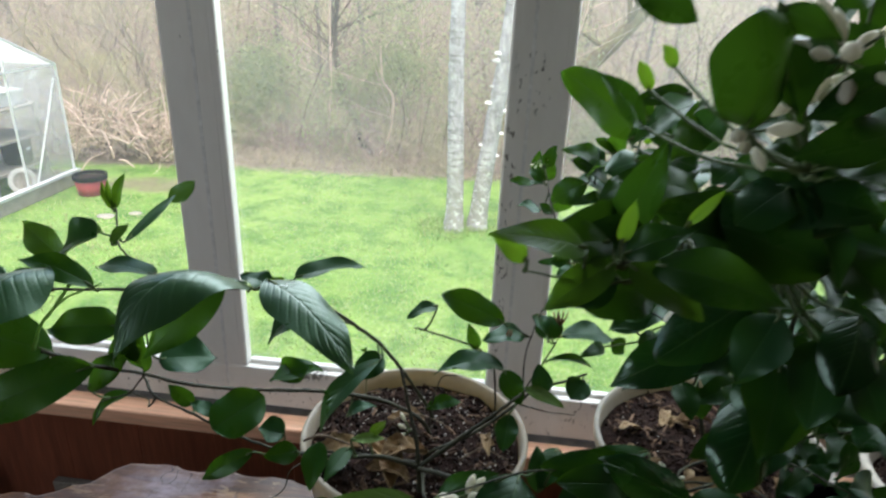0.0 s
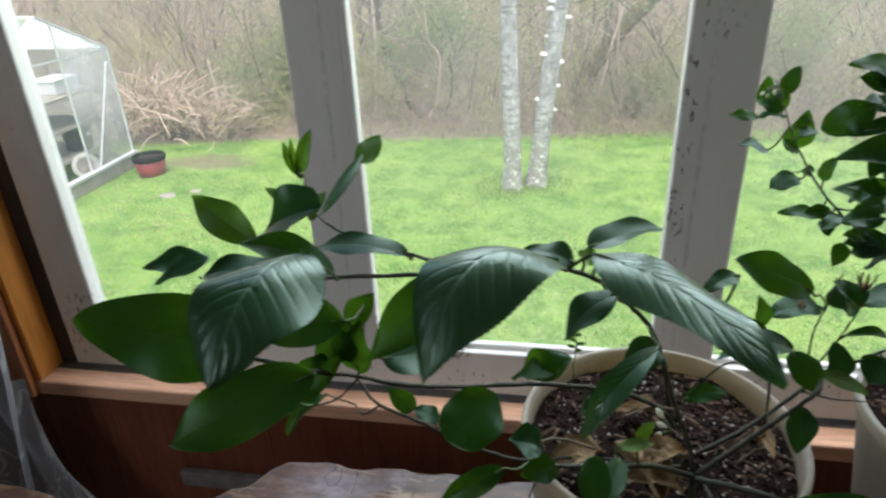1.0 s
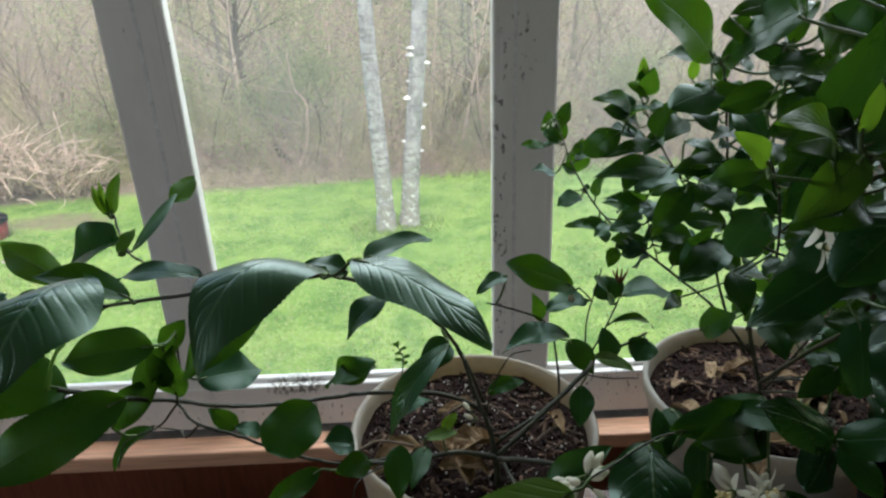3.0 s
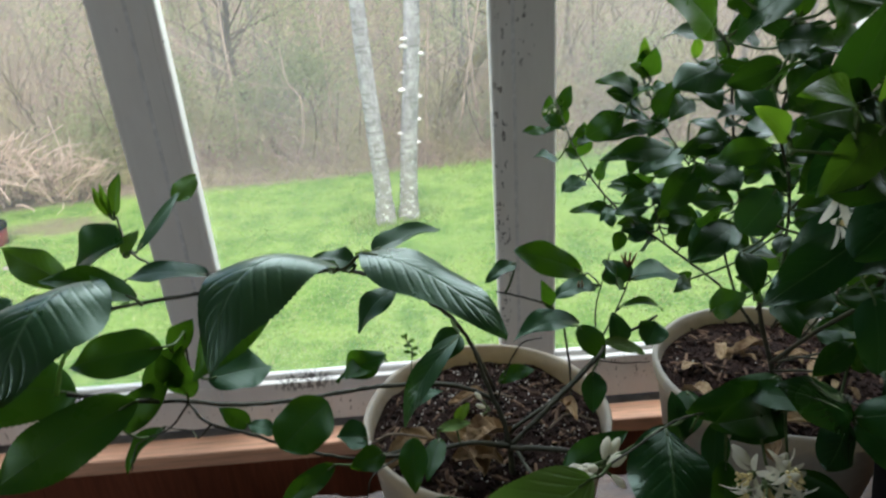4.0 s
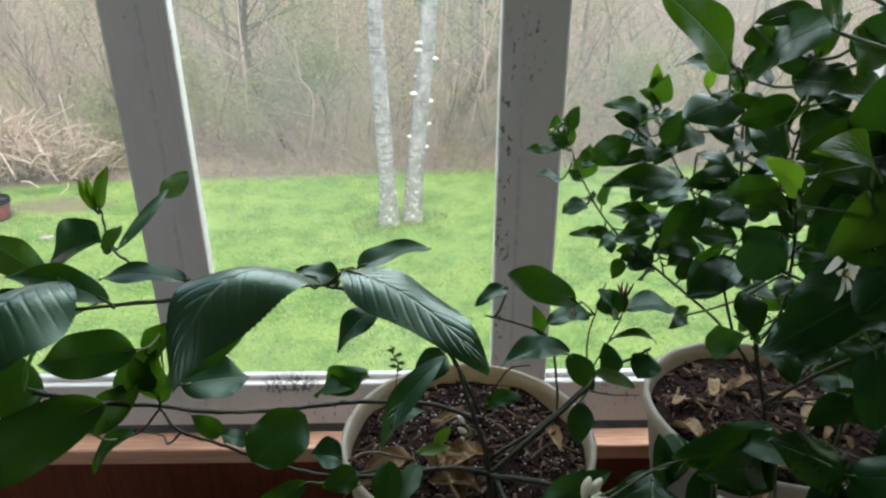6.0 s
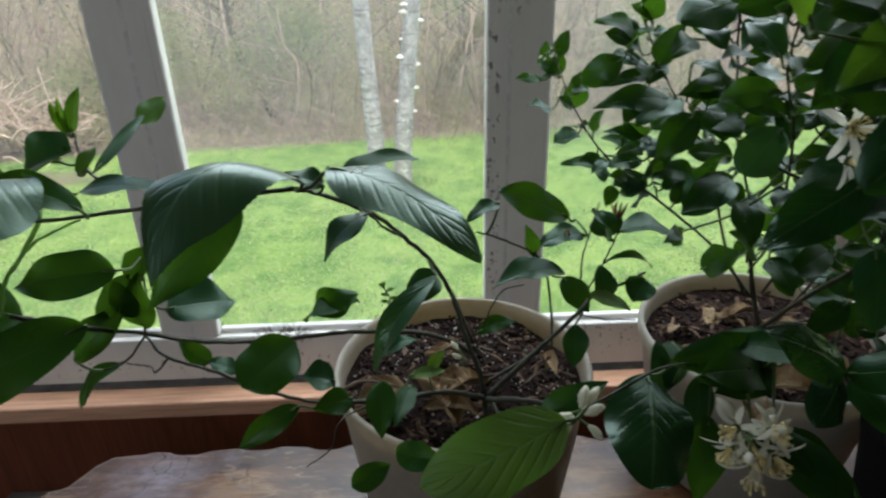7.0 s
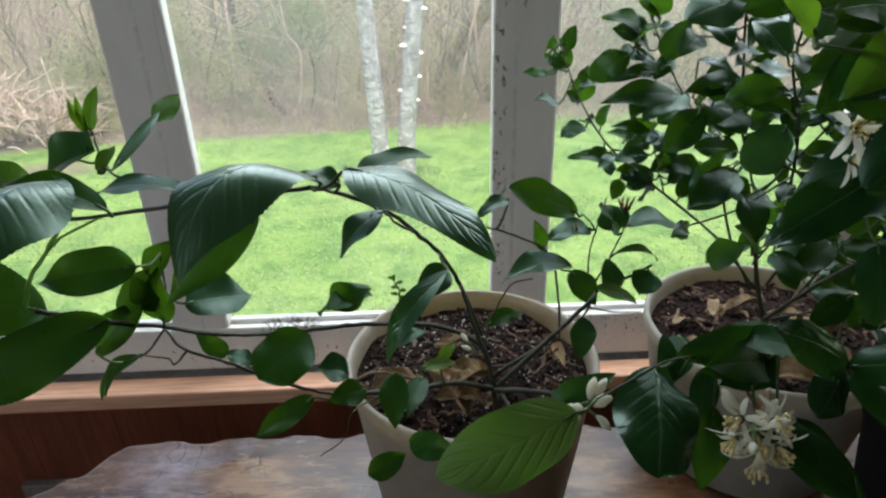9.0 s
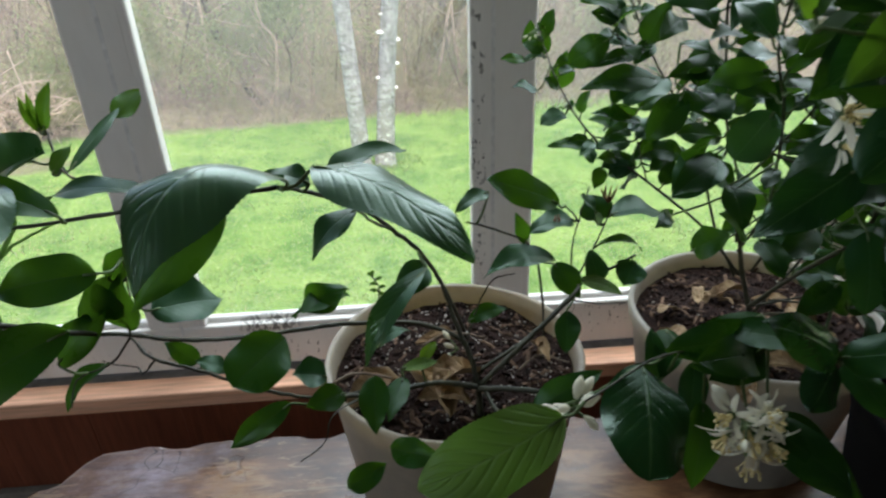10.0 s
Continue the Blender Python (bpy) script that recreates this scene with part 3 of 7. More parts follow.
structure("floor", box(ROOM_L, ROOM_R, ROOM_BACK, WALL_IN, FLOOR_Z - 0.12, FLOOR_Z), FLOORING, "brown wooden board floor of the room", "floor")
structure("ceiling", box(ROOM_L - 0.15, ROOM_R + 0.15, ROOM_BACK - 0.15, WALL_OUT, CEILING_Z, CEILING_Z + 0.12), CEILING, "unseen room ceiling, coloured dark to cut bounce light", "ceiling")
# Unseen wall; its opening is added to give the fill lamp a place.
wall_west = thing("wall_west", ROOM_L, 0, FLOOR_Z, "unseen dark side wall with an opening added for the fill lamp", "wall")
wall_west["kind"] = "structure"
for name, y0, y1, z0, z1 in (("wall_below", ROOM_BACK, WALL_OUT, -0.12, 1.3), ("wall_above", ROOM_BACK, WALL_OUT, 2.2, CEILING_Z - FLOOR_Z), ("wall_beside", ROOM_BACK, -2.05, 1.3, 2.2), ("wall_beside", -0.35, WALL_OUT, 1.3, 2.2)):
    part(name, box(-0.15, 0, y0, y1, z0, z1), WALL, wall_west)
structure("wall_east", box(ROOM_R, ROOM_R + 0.15, ROOM_BACK, WALL_OUT, FLOOR_Z - 0.12, CEILING_Z), WALL, "unseen side wall of the room, dark to cut bounce light", "wall")
structure("wall_south", box(ROOM_L - 0.15, ROOM_R + 0.15, ROOM_BACK - 0.15, ROOM_BACK, FLOOR_Z - 0.12, CEILING_Z), WALL, "unseen rear wall of the room, dark to cut bounce light", "wall")

wall_north = thing("wall_north", 0, WALL_IN, FLOOR_Z, "house wall below and beside the window, dark red panelling inside", "wall")
wall_north["kind"] = "structure"
wy0, wy1, base = 0.025, WALL_OUT - WALL_IN, -FLOOR_Z
part("wall_below", box(ROOM_L, ROOM_R, wy0, wy1, -FLOOR_Z, OPEN_B + base), SIDING, wall_north)
part("wall_beside", box(ROOM_L, OPEN_L, wy0, wy1, OPEN_B + base, CEILING_Z + base), SIDING, wall_north)
part("wall_beside", box(OPEN_R, ROOM_R, wy0, wy1, OPEN_B + base, CEILING_Z + base), SIDING, wall_north)
part("wall_above", box(OPEN_L, OPEN_R, wy0, wy1, OPEN_T + base, CEILING_Z + base), SIDING, wall_north)
board_w = 0.142
x = ROOM_L
k = 0
while x < ROOM_R - 0.01:
    x2 = min(x + board_w, ROOM_R)
    top = (1.812 if x2 > OPEN_L - 0.03 and x < OPEN_R + 0.03 else CEILING_Z) + base
    part("panel_board", box(x + 0.0002, x2 - 0.0002, 0.004 + 0.0004 * (k % 3 == 0), 0.0235, 0.0, top, 0.0003, segments=1), PANEL, wall_north)
    x, k = x2, k + 1
part("ledge_strip", box(-0.775, 1.2, -0.012, 0.0035, 0.436, 0.468, 0.002), GRIMY, wall_north, "narrow old wooden strip")

# ---- the window ----
PANE_B, PANE_T = 1.936, 3.25
SASH_B, SASH_T = 1.846, 3.34
SASH_Y0, SASH_Y1 = 0.934, 0.978

sill = part("window_sill", box(OPEN_L - 0.02, OPEN_R + 0.02, WALL_IN - 0.004, 0.922, 1.814, 1.843, 0.004), CEDAR)
tagged(sill, "pale cedar window sill strip below the sashes", "window sill", kind="structure")
outer = part("outer_sill", box(OPEN_L - 0.05, OPEN_R + 0.05, 0.98, 1.075, 1.80, 1.838, 0.006), PAINT)
tagged(outer, "chipped white painted outer window sill", "window sill", kind="structure")
strip = part("sill_gap", box(OPEN_L, OPEN_R, 0.9225, 0.979, 1.812, 1.8375, 0.001), GRIMY)
tagged(strip, "dark weathered wood strip under the sashes", "window sill", kind="structure")
for sx, x0, x1 in ((-1, OPEN_L, OPEN_L + 0.012), (1, OPEN_R - 0.012, OPEN_R)):
    j = part("window_jamb", box(x0, x1, WALL_IN - 0.003, 0.936, 1.8435, 3.4, 0.002), CEDAR_UP)
    tagged(j, "orange-brown cedar window jamb lining", "window frame", kind="structure")
    a, b = (OPEN_L + 0.0005, OPEN_L + 0.04) if sx < 0 else (OPEN_R - 0.04, OPEN_R - 0.0005)
    j = part("window_stop", box(a, b, 0.9365, 0.99, 1.845, 3.4, 0.001), SHADED_OLD_WOOD)
    tagged(j, "weathered window stop beside the sash, coloured dark for its shade", "window frame", kind="structure")
for a, b in ((OPEN_L - 0.075, OPEN_L - 0.0005), (OPEN_R + 0.0005, OPEN_R + 0.075)):
    c = part("window_casing", box(a, b, WALL_IN - 0.016, WALL_IN + 0.003, 1.815, 3.45, 0.003), CASING)
    tagged(c, "reddish cedar casing beside the window", "window trim", kind="structure")
head = part("window_head", box(OPEN_L, OPEN_R, WALL_IN, 0.99, 3.341, 3.4), CEDAR)
tagged(head, "cedar window head lining", "window frame", kind="structure")


def sash(x0, x1, left, right, n):
    """One painted window unit between two posts: rails, stiles, glazing beads and a pane."""
    w = thing("window_%d" % n, 0, 0, 0, "old white painted wooden window with chipped paint and one clear pane", "window", "row of windows")
    w["kind"] = "structure"
    part("bottom_rail", box(x0, x1, SASH_Y0, 0.961, SASH_B, PANE_B - 0.012, 0.003), PAINT, w)
    part("top_rail", box(x0, x1, SASH_Y0, SASH_Y1, PANE_T + 0.012, SASH_T, 0.003), PAINT, w)
    part("stile", box(x0, left - 0.012, SASH_Y0 + 0.0012, SASH_Y1 - 0.001, PANE_B - 0.0115, PANE_T + 0.0115, 0.0005), PAINT, w)
    part("stile", box(right + 0.012, x1, SASH_Y0 + 0.0012, SASH_Y1 - 0.001, PANE_B - 0.0115, PANE_T + 0.0115, 0.0005), PAINT, w)
    for name, bm in (
        ("glazing_bead", box(left - 0.0185, left, SASH_Y0 + 0.0016, 0.9575, PANE_B - 0.0125, PANE_T + 0.0125, 0.004)),
        ("glazing_bead", box(right, right + 0.0185, SASH_Y0 + 0.0016, 0.9575, PANE_B - 0.0125, PANE_T + 0.0125, 0.004)),
        ("glazing_bead", box(left + 0.0005, right - 0.0005, 0.9455, 0.9575, PANE_B - 0.0125, PANE_B - 0.003, 0.003)),
        ("glazing_bead", box(left + 0.0005, right - 0.0005, SASH_Y0 + 0.006, 0.9575, PANE_T, PANE_T + 0.0125, 0.004)),
    ):
        part(name, bm, PAINT, w)
    g = part("pane", box(left + 0.001, right - 0.001, 0.953, 0.957, PANE_B + 0.001, PANE_T - 0.001), GLASS, w)
    g.visible_shadow = False


LEFTS = (-0.896, -0.402, 0.098, 0.596, 1.094, 1.592)
RIGHTS = (-0.490, 0.010, 0.508, 1.006, 1.504, 1.986)
JOINTS = (-0.440, 0.041, 0.552, 1.05, 1.548)
for n in range(6):
    x0 = -0.967 if n == 0 else JOINTS[n - 1] + 0.0004
    x1 = 2.058 if n == 5 else JOINTS[n] - 0.0004
    sash(x0, x1, LEFTS[n], RIGHTS[n], n + 1)
for n in range(5):
    mx = JOINTS[n]
    # white strip painted where daylight leaks between the two frames
    c = part("window_joint", box(mx - 0.0026, mx + 0.0026, SASH_Y0 + 0.0008, SASH_Y1 - 0.008, SASH_B + 0.003, SASH_T - 0.003, 0.0002), LEAK_WHITE)
    tagged(c, "thin white strip painted as daylight leaking between two window frames", "window trim", kind="structure")

# ---- the curtain ----
curtain = thing("sheer_curtain", -1.075, 0.80, 1.5, "grey-white sheer curtain with a swirling thread pattern, hanging beside the window", "curtain")


def cloth(name, x0, x1, z0, z1, y, depth, waves, flare, material, parent, lean=0.0):
    verts, faces, nx, nz = [], [], 60, 40
    for k in range(nz + 1):
        t = k / nz
        z = z0 + (z1 - z0) * t
        for i in range(nx + 1):
            s = i / nx
            spread = 1 + flare * (1 - t) ** 2
            xx = x0 + (x1 - x0) * s * spread + lean * t
            yy = y + depth * math.sin(waves * 2 * math.pi * s + 0.6 * math.sin(3 * t + 2 * s)) + 0.012 * math.sin(9 * s + 4 * t)
            verts.append((xx, yy, z))
    for k in range(nz):
        for i in range(nx):
            a = k * (nx + 1) + i
            faces.append((a, a + 1, a + nx + 2, a + nx + 1))
    return mesh_part(name, verts, faces, material, parent, smooth=True)


cloth("curtain_panel", -0.5, -0.01, -0.2, 1.6, 0.0, 0.024, 6.5, 0.0, SHEER, curtain, 0.36)
cloth("curtain_hem_fold", -0.06, 0.105, 0.02, 0.39, 0.018, 0.01, 2.5, 0.9, SHEER, curtain)
rod = thing("curtain_rod", -1.03, 0.80, 3.1, "thin dark curtain rod above the window", "curtain rod")
part("rod", lathe([(0, -0.6), (0.008, -0.6), (0.008, 0.6), (0, 0.6)], 12), BLACK_POT, rod).matrix_basis = pose(0, 0, 0.008, 0, 90, 0)

# ---- the live-edge slab ----
SLAB_Z = 1.965
slab = thing("slab_bench", 0, 0, FLOOR_Z, "lacquered live-edge wooden slab bench with a wavy edge and dark cracks", "bench")


def slab_back(x):
    """The natural back edge of the slab, bayed towards its end."""
    knots = ((-0.82, 0.49), (-0.8, 0.517), (-0.786, 0.544), (-0.764, 0.569), (-0.72, 0.56), (-0.65, 0.556), (-0.583, 0.56), (-0.51, 0.574), (-0.468, 0.599), (-0.436, 0.64), (-0.4, 0.643), (1.2, 0.64))
    for (x0, y0), (x1, y1) in zip(knots, knots[1:]):
        if x <= x1:
            t = max(0.0, (x - x0) / (x1 - x0))
            return y0 + (y1 - y0) * (t * t * (3 - 2 * t) if x1 > -0.45 else t) + 0.002 * math.sin(41 * x)


def slab_mesh():
    bm = bmesh.new()
    xs = [-0.82 + i * 0.0155 for i in range(119)]
    back = [(x, slab_back(x)) for x in xs]
    front = [(x, 0.2 + 0.012 * math.sin(6 * x) + 0.06 * max(0, (-0.77 - x) / 0.05) ** 2) for x in reversed(xs)]
    top = [bm.verts.new((x, y, SLAB_Z - FLOOR_Z)) for x, y in back + front]
    face = bm.faces.new(top)
    made = bmesh.ops.extrude_face_region(bm, geom=[face])
    low = [v for v in made["geom"] if isinstance(v, bmesh.types.BMVert)]
    for v in low:
        v.co.z -= 0.055
        v.co.y += 0.012 * (1 if v.co.y > 0.4 else -1) * noise.noise(v.co * 9)
    rim = [e for e in bm.edges if all(abs(v.co.z - (SLAB_Z - FLOOR_Z)) < 1e-5 for v in e.verts) and len(e.link_faces) == 2]
    bmesh.ops.bevel(bm, geom=rim, offset=0.007, segments=3, profile=0.5, affect="EDGES")
    bmesh.ops.recalc_face_normals(bm, faces=bm.faces)
    for f in bm.faces:
        f.material_index = 1 if abs(f.normal.z) < 0.3 else 0
    return bm


part("slab_top", slab_mesh(), (SLAB, BARK_EDGE), slab)
for lx, ly in ((-0.6, 0.28), (-0.6, 0.5), (0.86, 0.28), (0.86, 0.56)):
    leg = bmesh.new()
    bmesh.ops.create_cone(leg, cap_ends=True, segments=14, radius1=0.028, radius2=0.036, depth=SLAB_Z - FLOOR_Z - 0.054, matrix=pose(lx, ly, (SLAB_Z - FLOOR_Z - 0.054) / 2))
    part("leg", leg, BARK_EDGE, slab, smooth=True)


# ---- pots ----
def pot_parts(parent, rim, foot, height, material, wall=0.003, lip=0.0035, soil_drop=0.02, seed=1, chips=70, grains=330):
    """A tapered plastic pot with a rolled lip, a soil disc with crumbs and perlite."""
    inner = rim - wall
    at_soil = foot + (rim - foot) * (height - soil_drop) / height - wall
    prof = [(0, 0.004), (foot * 0.93, 0.004), (foot * 0.95, 0.0), (foot, 0.004), (foot + (rim - foot) * 0.84, height * 0.84),
            (rim + 0.0005, height - 0.016), (rim + lip * 0.5, height - 0.012), (rim + lip * 0.6, height - 0.003), (rim + lip * 0.2, height), (inner, height - 0.001),
            (inner - 0.001, height - 0.012), (at_soil, height - soil_drop - 0.006), (foot - wall, 0.02), (0, 0.02)]
    part("pot", lathe(prof, 72, wobble=0.006), material, parent, smooth=True)
    rng = random.Random(seed)
    bm = bmesh.new()
    rings, steps = 14, 56
    grid = []
    for i in range(rings + 1):
        r = at_soil * i / rings
        row = []
        for j in range(steps if i else 1):
            a = 2 * math.pi * j / steps
            q = Vector((r * math.cos(a), r * math.sin(a), 0))
            bump = 0.006 * noise.noise(q * 30 + Vector((seed, 0, 0))) + 0.003 * noise.noise(q * 110) + 0.007 * (1 - i / rings)
            row.append(bm.verts.new((q.x, q.y, height - soil_drop + bump)))
        grid.append(row)
    for i in range(rings):
        for j in range(steps):
            k = (j + 1) % steps
            if i == 0:
                bm.faces.new((grid[0][0], grid[1][j], grid[1][k]))
            else:
                bm.faces.new((grid[i][j], grid[i + 1][j], grid[i + 1][k], grid[i][k]))
    part("soil", bm, SOIL, parent, "dark crumbly potting soil", smooth=True)
    for name, mat, count, lo, hi in (("soil_crumb_layer", CRUMB, 900, 0.0018, 0.0065), ("perlite", PERLITE, grains, 0.001, 0.0027), ("bark_mulch", MULCH, chips, 0.006, 0.018)):
        verts, faces = [], []
        for _ in range(count):
            r, a = at_soil * 0.97 * math.sqrt(rng.random()), rng.uniform(0, 6.283)
            q = Vector((r * math.cos(a), r * math.sin(a), 0))
            q.z = height - soil_drop + 0.006 * noise.noise(q * 30 + Vector((seed, 0, 0))) + 0.007 * (1 - r / at_soil) + 0.001
            size = rng.uniform(lo, hi)
            shape = Vector((1, rng.uniform(0.4, 1), rng.uniform(0.3, 0.7))) if name != "bark_mulch" else Vector((1, 0.22, 0.12))
            turn = Euler((rng.uniform(-0.5, 0.5), rng.uniform(-0.5, 0.5), rng.uniform(0, 6.28))).to_matrix()
            start = len(verts)
            for c in ((-1, -1, -1), (1, -1, -1), (1, 1, -1), (-1, 1, -1), (-0.6, -0.6, 1), (0.7, -0.6, 1), (0.6, 0.7, 1), (-0.7, 0.6, 1)):
                verts.append(tuple(q + turn @ Vector([0.5 * size * c[n] * shape[n] * rng.uniform(0.8, 1.2) for n in range(3)])))
            faces += [tuple(start + i for i in f) for f in ((3, 2, 1, 0), (4, 5, 6, 7), (0, 1, 5, 4), (1, 2, 6, 5), (2, 3, 7, 6), (3, 0, 4, 7))]
        mesh_part(name, verts, faces, mat, parent)["kind"] = "stuff"


# ---- plant pieces ----
class Plant:
    """A potted plant: its Empty and the lines of its branches, in world metres."""

    def __init__(self, name, x, y, z, label, category, seed, reach=0.035):
        self.root = thing(name, x, y, z, label, category)
        self.origin = Vector((x, y, z))
        self.lines = []
        self.rng = random.Random(seed)
        self.mass = None
        self.reach = reach

    def join_leaves(self, on):
        """Leaves made while this is on are too deep in the crown to pick apart: they share one mesh."""
        if on:
            self.mass = ([], [], [], [], [])
            return
        verts, faces, uvs, slots, mats = self.mass
        self.mass = None
        ob = mesh_part("inner_foliage", verts, faces, mats, self.root, "dense inner leaves, mostly coloured darker for shade", smooth=True, slots=slots)
        ob["kind"] = "stuff"
        layer = ob.data.uv_layers.new(name="UVMap")
        for loop in ob.data.loops:
            layer.data[loop.index].uv = uvs[loop.vertex_index]

    def branch(self, r0, r1, *pts, material=None, per=6, label=""):
        line = curve_points(pts, per)
        line = [q + Vector([0.0004 * self.rng.uniform(-1, 1) for _ in range(3)]) if 0 < i < len(line) - 1 else q for i, q in enumerate(line)]
        self.lines.append(line)
        v, f = tube_data([q - self.origin for q in line], r0, r1, 7, 0.14, rng=self.rng)
        mesh_part("branch", v, f, material or STEM, self.root, label, smooth=True)
        return line

    def nearest(self, q):
        return min((p for line in self.lines for p in line), key=lambda p: (p - q).length)

    def leaf(self, base_at, tip_at, width, tilt=20, roll=0, arch=0.12, fold=0.12, material=None, droop=0.0, petiole=True, wave=0.075, name="leaf", label="", side=0.0, blunt=0.0, dome=0.0):
        """A blade from base to tip. tilt: how far its face leans from straight up towards the room, in degrees; roll: turn about
        its own length; arch: hump of the midrib as a share of the length; fold: rise of the margins; side: sideways bend; dome:
        fall of both margins, as a share of the width. The blade swells a little between its side veins."""
        base_at, tip_at = Vector(base_at), Vector(tip_at)
        d = tip_at - base_at
        length = d.length
        d.normalize()
        face = Vector((0, -math.sin(radians(tilt)), math.cos(radians(tilt))))
        face = (face - face.dot(d) * d)
        if face.length < 0.1:
            face = Vector((0, -1, 0)) - Vector((0, -1, 0)).dot(d) * d
        face.normalize()
        face = Matrix.Rotation(radians(roll), 3, d) @ face
        across = d.cross(face)
        twist = self.rng.uniform(-0.35, 0.35)
        nl, nw = (60, 14) if length > 0.045 else (36, 10) if length > 0.024 else (16, 8)
        tooth, taper = 0.03 if nl > 30 else 0.0, 0.96 - 0.46 * blunt
        pillow, pairs = (material or LEAF)["vein_swell"] * length * (nl > 30), 0.5 * (material or LEAF)["vein_pairs"]
        verts, faces, uvs, slots = [], [], [], []
        ph = self.rng.uniform(0, 6.28)
        for i in range(nl + 1):
            s = i / nl
            h = (max(s, 1e-6) ** 0.65) * (max(1 - s, 0) ** taper) / ((0.65 / (0.65 + taper)) ** 0.65 * (taper / (0.65 + taper)) ** taper)
            hw = 0.5 * width * max(h, 0.015) * (1 - (tooth if i % 2 else 0) + 0.03 * math.sin(11 * s + ph))
            mid = base_at + d * (length * s) + face * (length * (arch * 4 * s * (1 - s) - droop * s ** 3)) + across * (length * side * 4 * s * (1 - s))
            turn = Matrix.Rotation(twist * (s - 0.4), 3, d)
            side_at, face_at = turn @ across, turn @ face
            for j in range(nw + 1):
                v = 2 * j / nw - 1
                ripple = wave * width * math.sin(9 * s + ph + (2 if v > 0 else 0)) * abs(v) ** 2
                swell = pillow * math.cos(pairs * s - 8.5 * abs(v) + 0.9 * math.sin(5 * s + ph) + 0.6 * math.sin(13 * s + 2 * v)) ** 2 * min(1.0, 5 * s, 4 * (1 - s)) * (1 - v * v) * (1 - 0.75 * math.exp(-18 * abs(v)))
                verts.append(tuple(mid + side_at * (hw * v * (1 - 0.25 * dome)) + face_at * (hw * fold * (abs(v) ** 1.3) * 2 - 2 * hw * dome * v * v + ripple + swell) - self.origin))
                uvs.append((s, j / nw))
        for i in range(nl):
            for j in range(nw):
                a = i * (nw + 1) + j
                faces.append((a, a + 1, a + nw + 2, a + nw + 1))
                slots.append(0)
        blade = len(faces)
        if petiole and self.lines:
            near = self.nearest(base_at)
            if 0.001 < (near - base_at).length < self.reach:
                bend = (near + base_at) / 2 + Vector((0, 0, -0.002 - 0.06 * (near - base_at).length))
                line = curve_points((near, bend, base_at, base_at + d * 0.12 * length + face * 4 * arch * 0.1 * length), 3)
                tube_data([q - self.origin for q in line], 0.001, 0.0008, 5, 0.0, verts, faces)
                slots += [1] * (len(faces) - blade)
        uvs += [(0.5, 0.5)] * (len(verts) - len(uvs))
        if self.mass:
            mv, mf, mu, ms, mm = self.mass
            for m in (material or LEAF, STEM_GREEN):
                if m not in mm:
                    mm.append(m)
            pick = (mm.index(material or LEAF), mm.index(STEM_GREEN))
            mf += [tuple(i + len(mv) for i in f) for f in faces]
            mv += verts
            mu += uvs
            ms += [pick[k] for k in slots]
            return None
        ob = mesh_part(name, verts, faces, (material or LEAF, STEM_GREEN), self.root, label, smooth=True, slots=slots)
        layer = ob.data.uv_layers.new(name="UVMap")
        for loop in ob.data.loops:
            layer.data[loop.index].uv = uvs[loop.vertex_index]
        return ob

    def spray(self, line, start, count, length, material=None, tilt=(15, 60), jitter=0.3, aspect=0.5, up=0.25):
        """Leaves set alternately round a twig."""
        rng = self.rng
        n = len(line)
        for i in range(count):
            s = start + (1 - start) * (i + 0.5 * rng.random()) / count
            k = min(int(s * (n - 1)), n - 2)
            q = line[k].lerp(line[k + 1], s * (n - 1) - k)
            along = (line[k + 1] - line[k]).normalized()
            a = i * 2.4 + rng.uniform(-jitter, jitter)
            out = Vector((math.cos(a), math.sin(a), 0))
            out = (out - out.dot(along) * along).normalized()
            d = (out + along * rng.uniform(0.15, 0.6) + Vector((0, 0, rng.uniform(-0.25, up)))).normalized()
            ln = length * rng.uniform(0.65, 1.2)
            b0 = q + d * 0.006
            m = material or rng.choice((LEAF, LEAF_SHADE, LEAF_SHADE, LEAF_SHEEN))
            self.leaf(b0, b0 + d * ln, ln * aspect * rng.uniform(0.85, 1.15), rng.uniform(*tilt), rng.uniform(-24, 24), rng.uniform(0.02, 0.14), rng.uniform(0.02, 0.18), m, rng.uniform(0, 0.12), blunt=rng.uniform(0.2, 0.6))

    def buds(self, at, count, spread, size):
        """A small cluster of closed white flower buds on green stalks."""
        at = Vector(at)
        for _ in range(count):
            d = Vector([self.rng.uniform(-1, 1) for _ in range(3)]).normalized()
            q = at + d * spread * self.rng.uniform(0.4, 1)
            v, f = tube_data([p - self.origin for p in curve_points((at, q), 3)], 0.0008, 0.0007, 5)
            n = len(f)
            s = size * self.rng.uniform(0.7, 1.2)
            line = [q - self.origin + d * s * t for t in (0, 0.25, 0.5, 0.75, 1.0)]
            start = len(v)
            for p, r in zip(line, (0.3, 0.75, 0.95, 0.75, 0.25)):
                a = d.orthogonal().normalized()
                b = d.cross(a)
                v += [tuple(p + 0.27 * s * r * (math.cos(t) * a + math.sin(t) * b)) for t in (2 * math.pi * i / 7 for i in range(7))]
            for k in range(4):
                f += [(start + k * 7 + i, start + k * 7 + (i + 1) % 7, start + (k + 1) * 7 + (i + 1) % 7, start + (k + 1) * 7 + i) for i in range(7)]
            f.append(tuple(start + 28 + i for i in range(7)))
            mesh_part("flower_bud", v, f, (STEM_GREEN, PETAL), self.root, "closed waxy white bud", True, [0] * n + [1] * (len(f) - n))

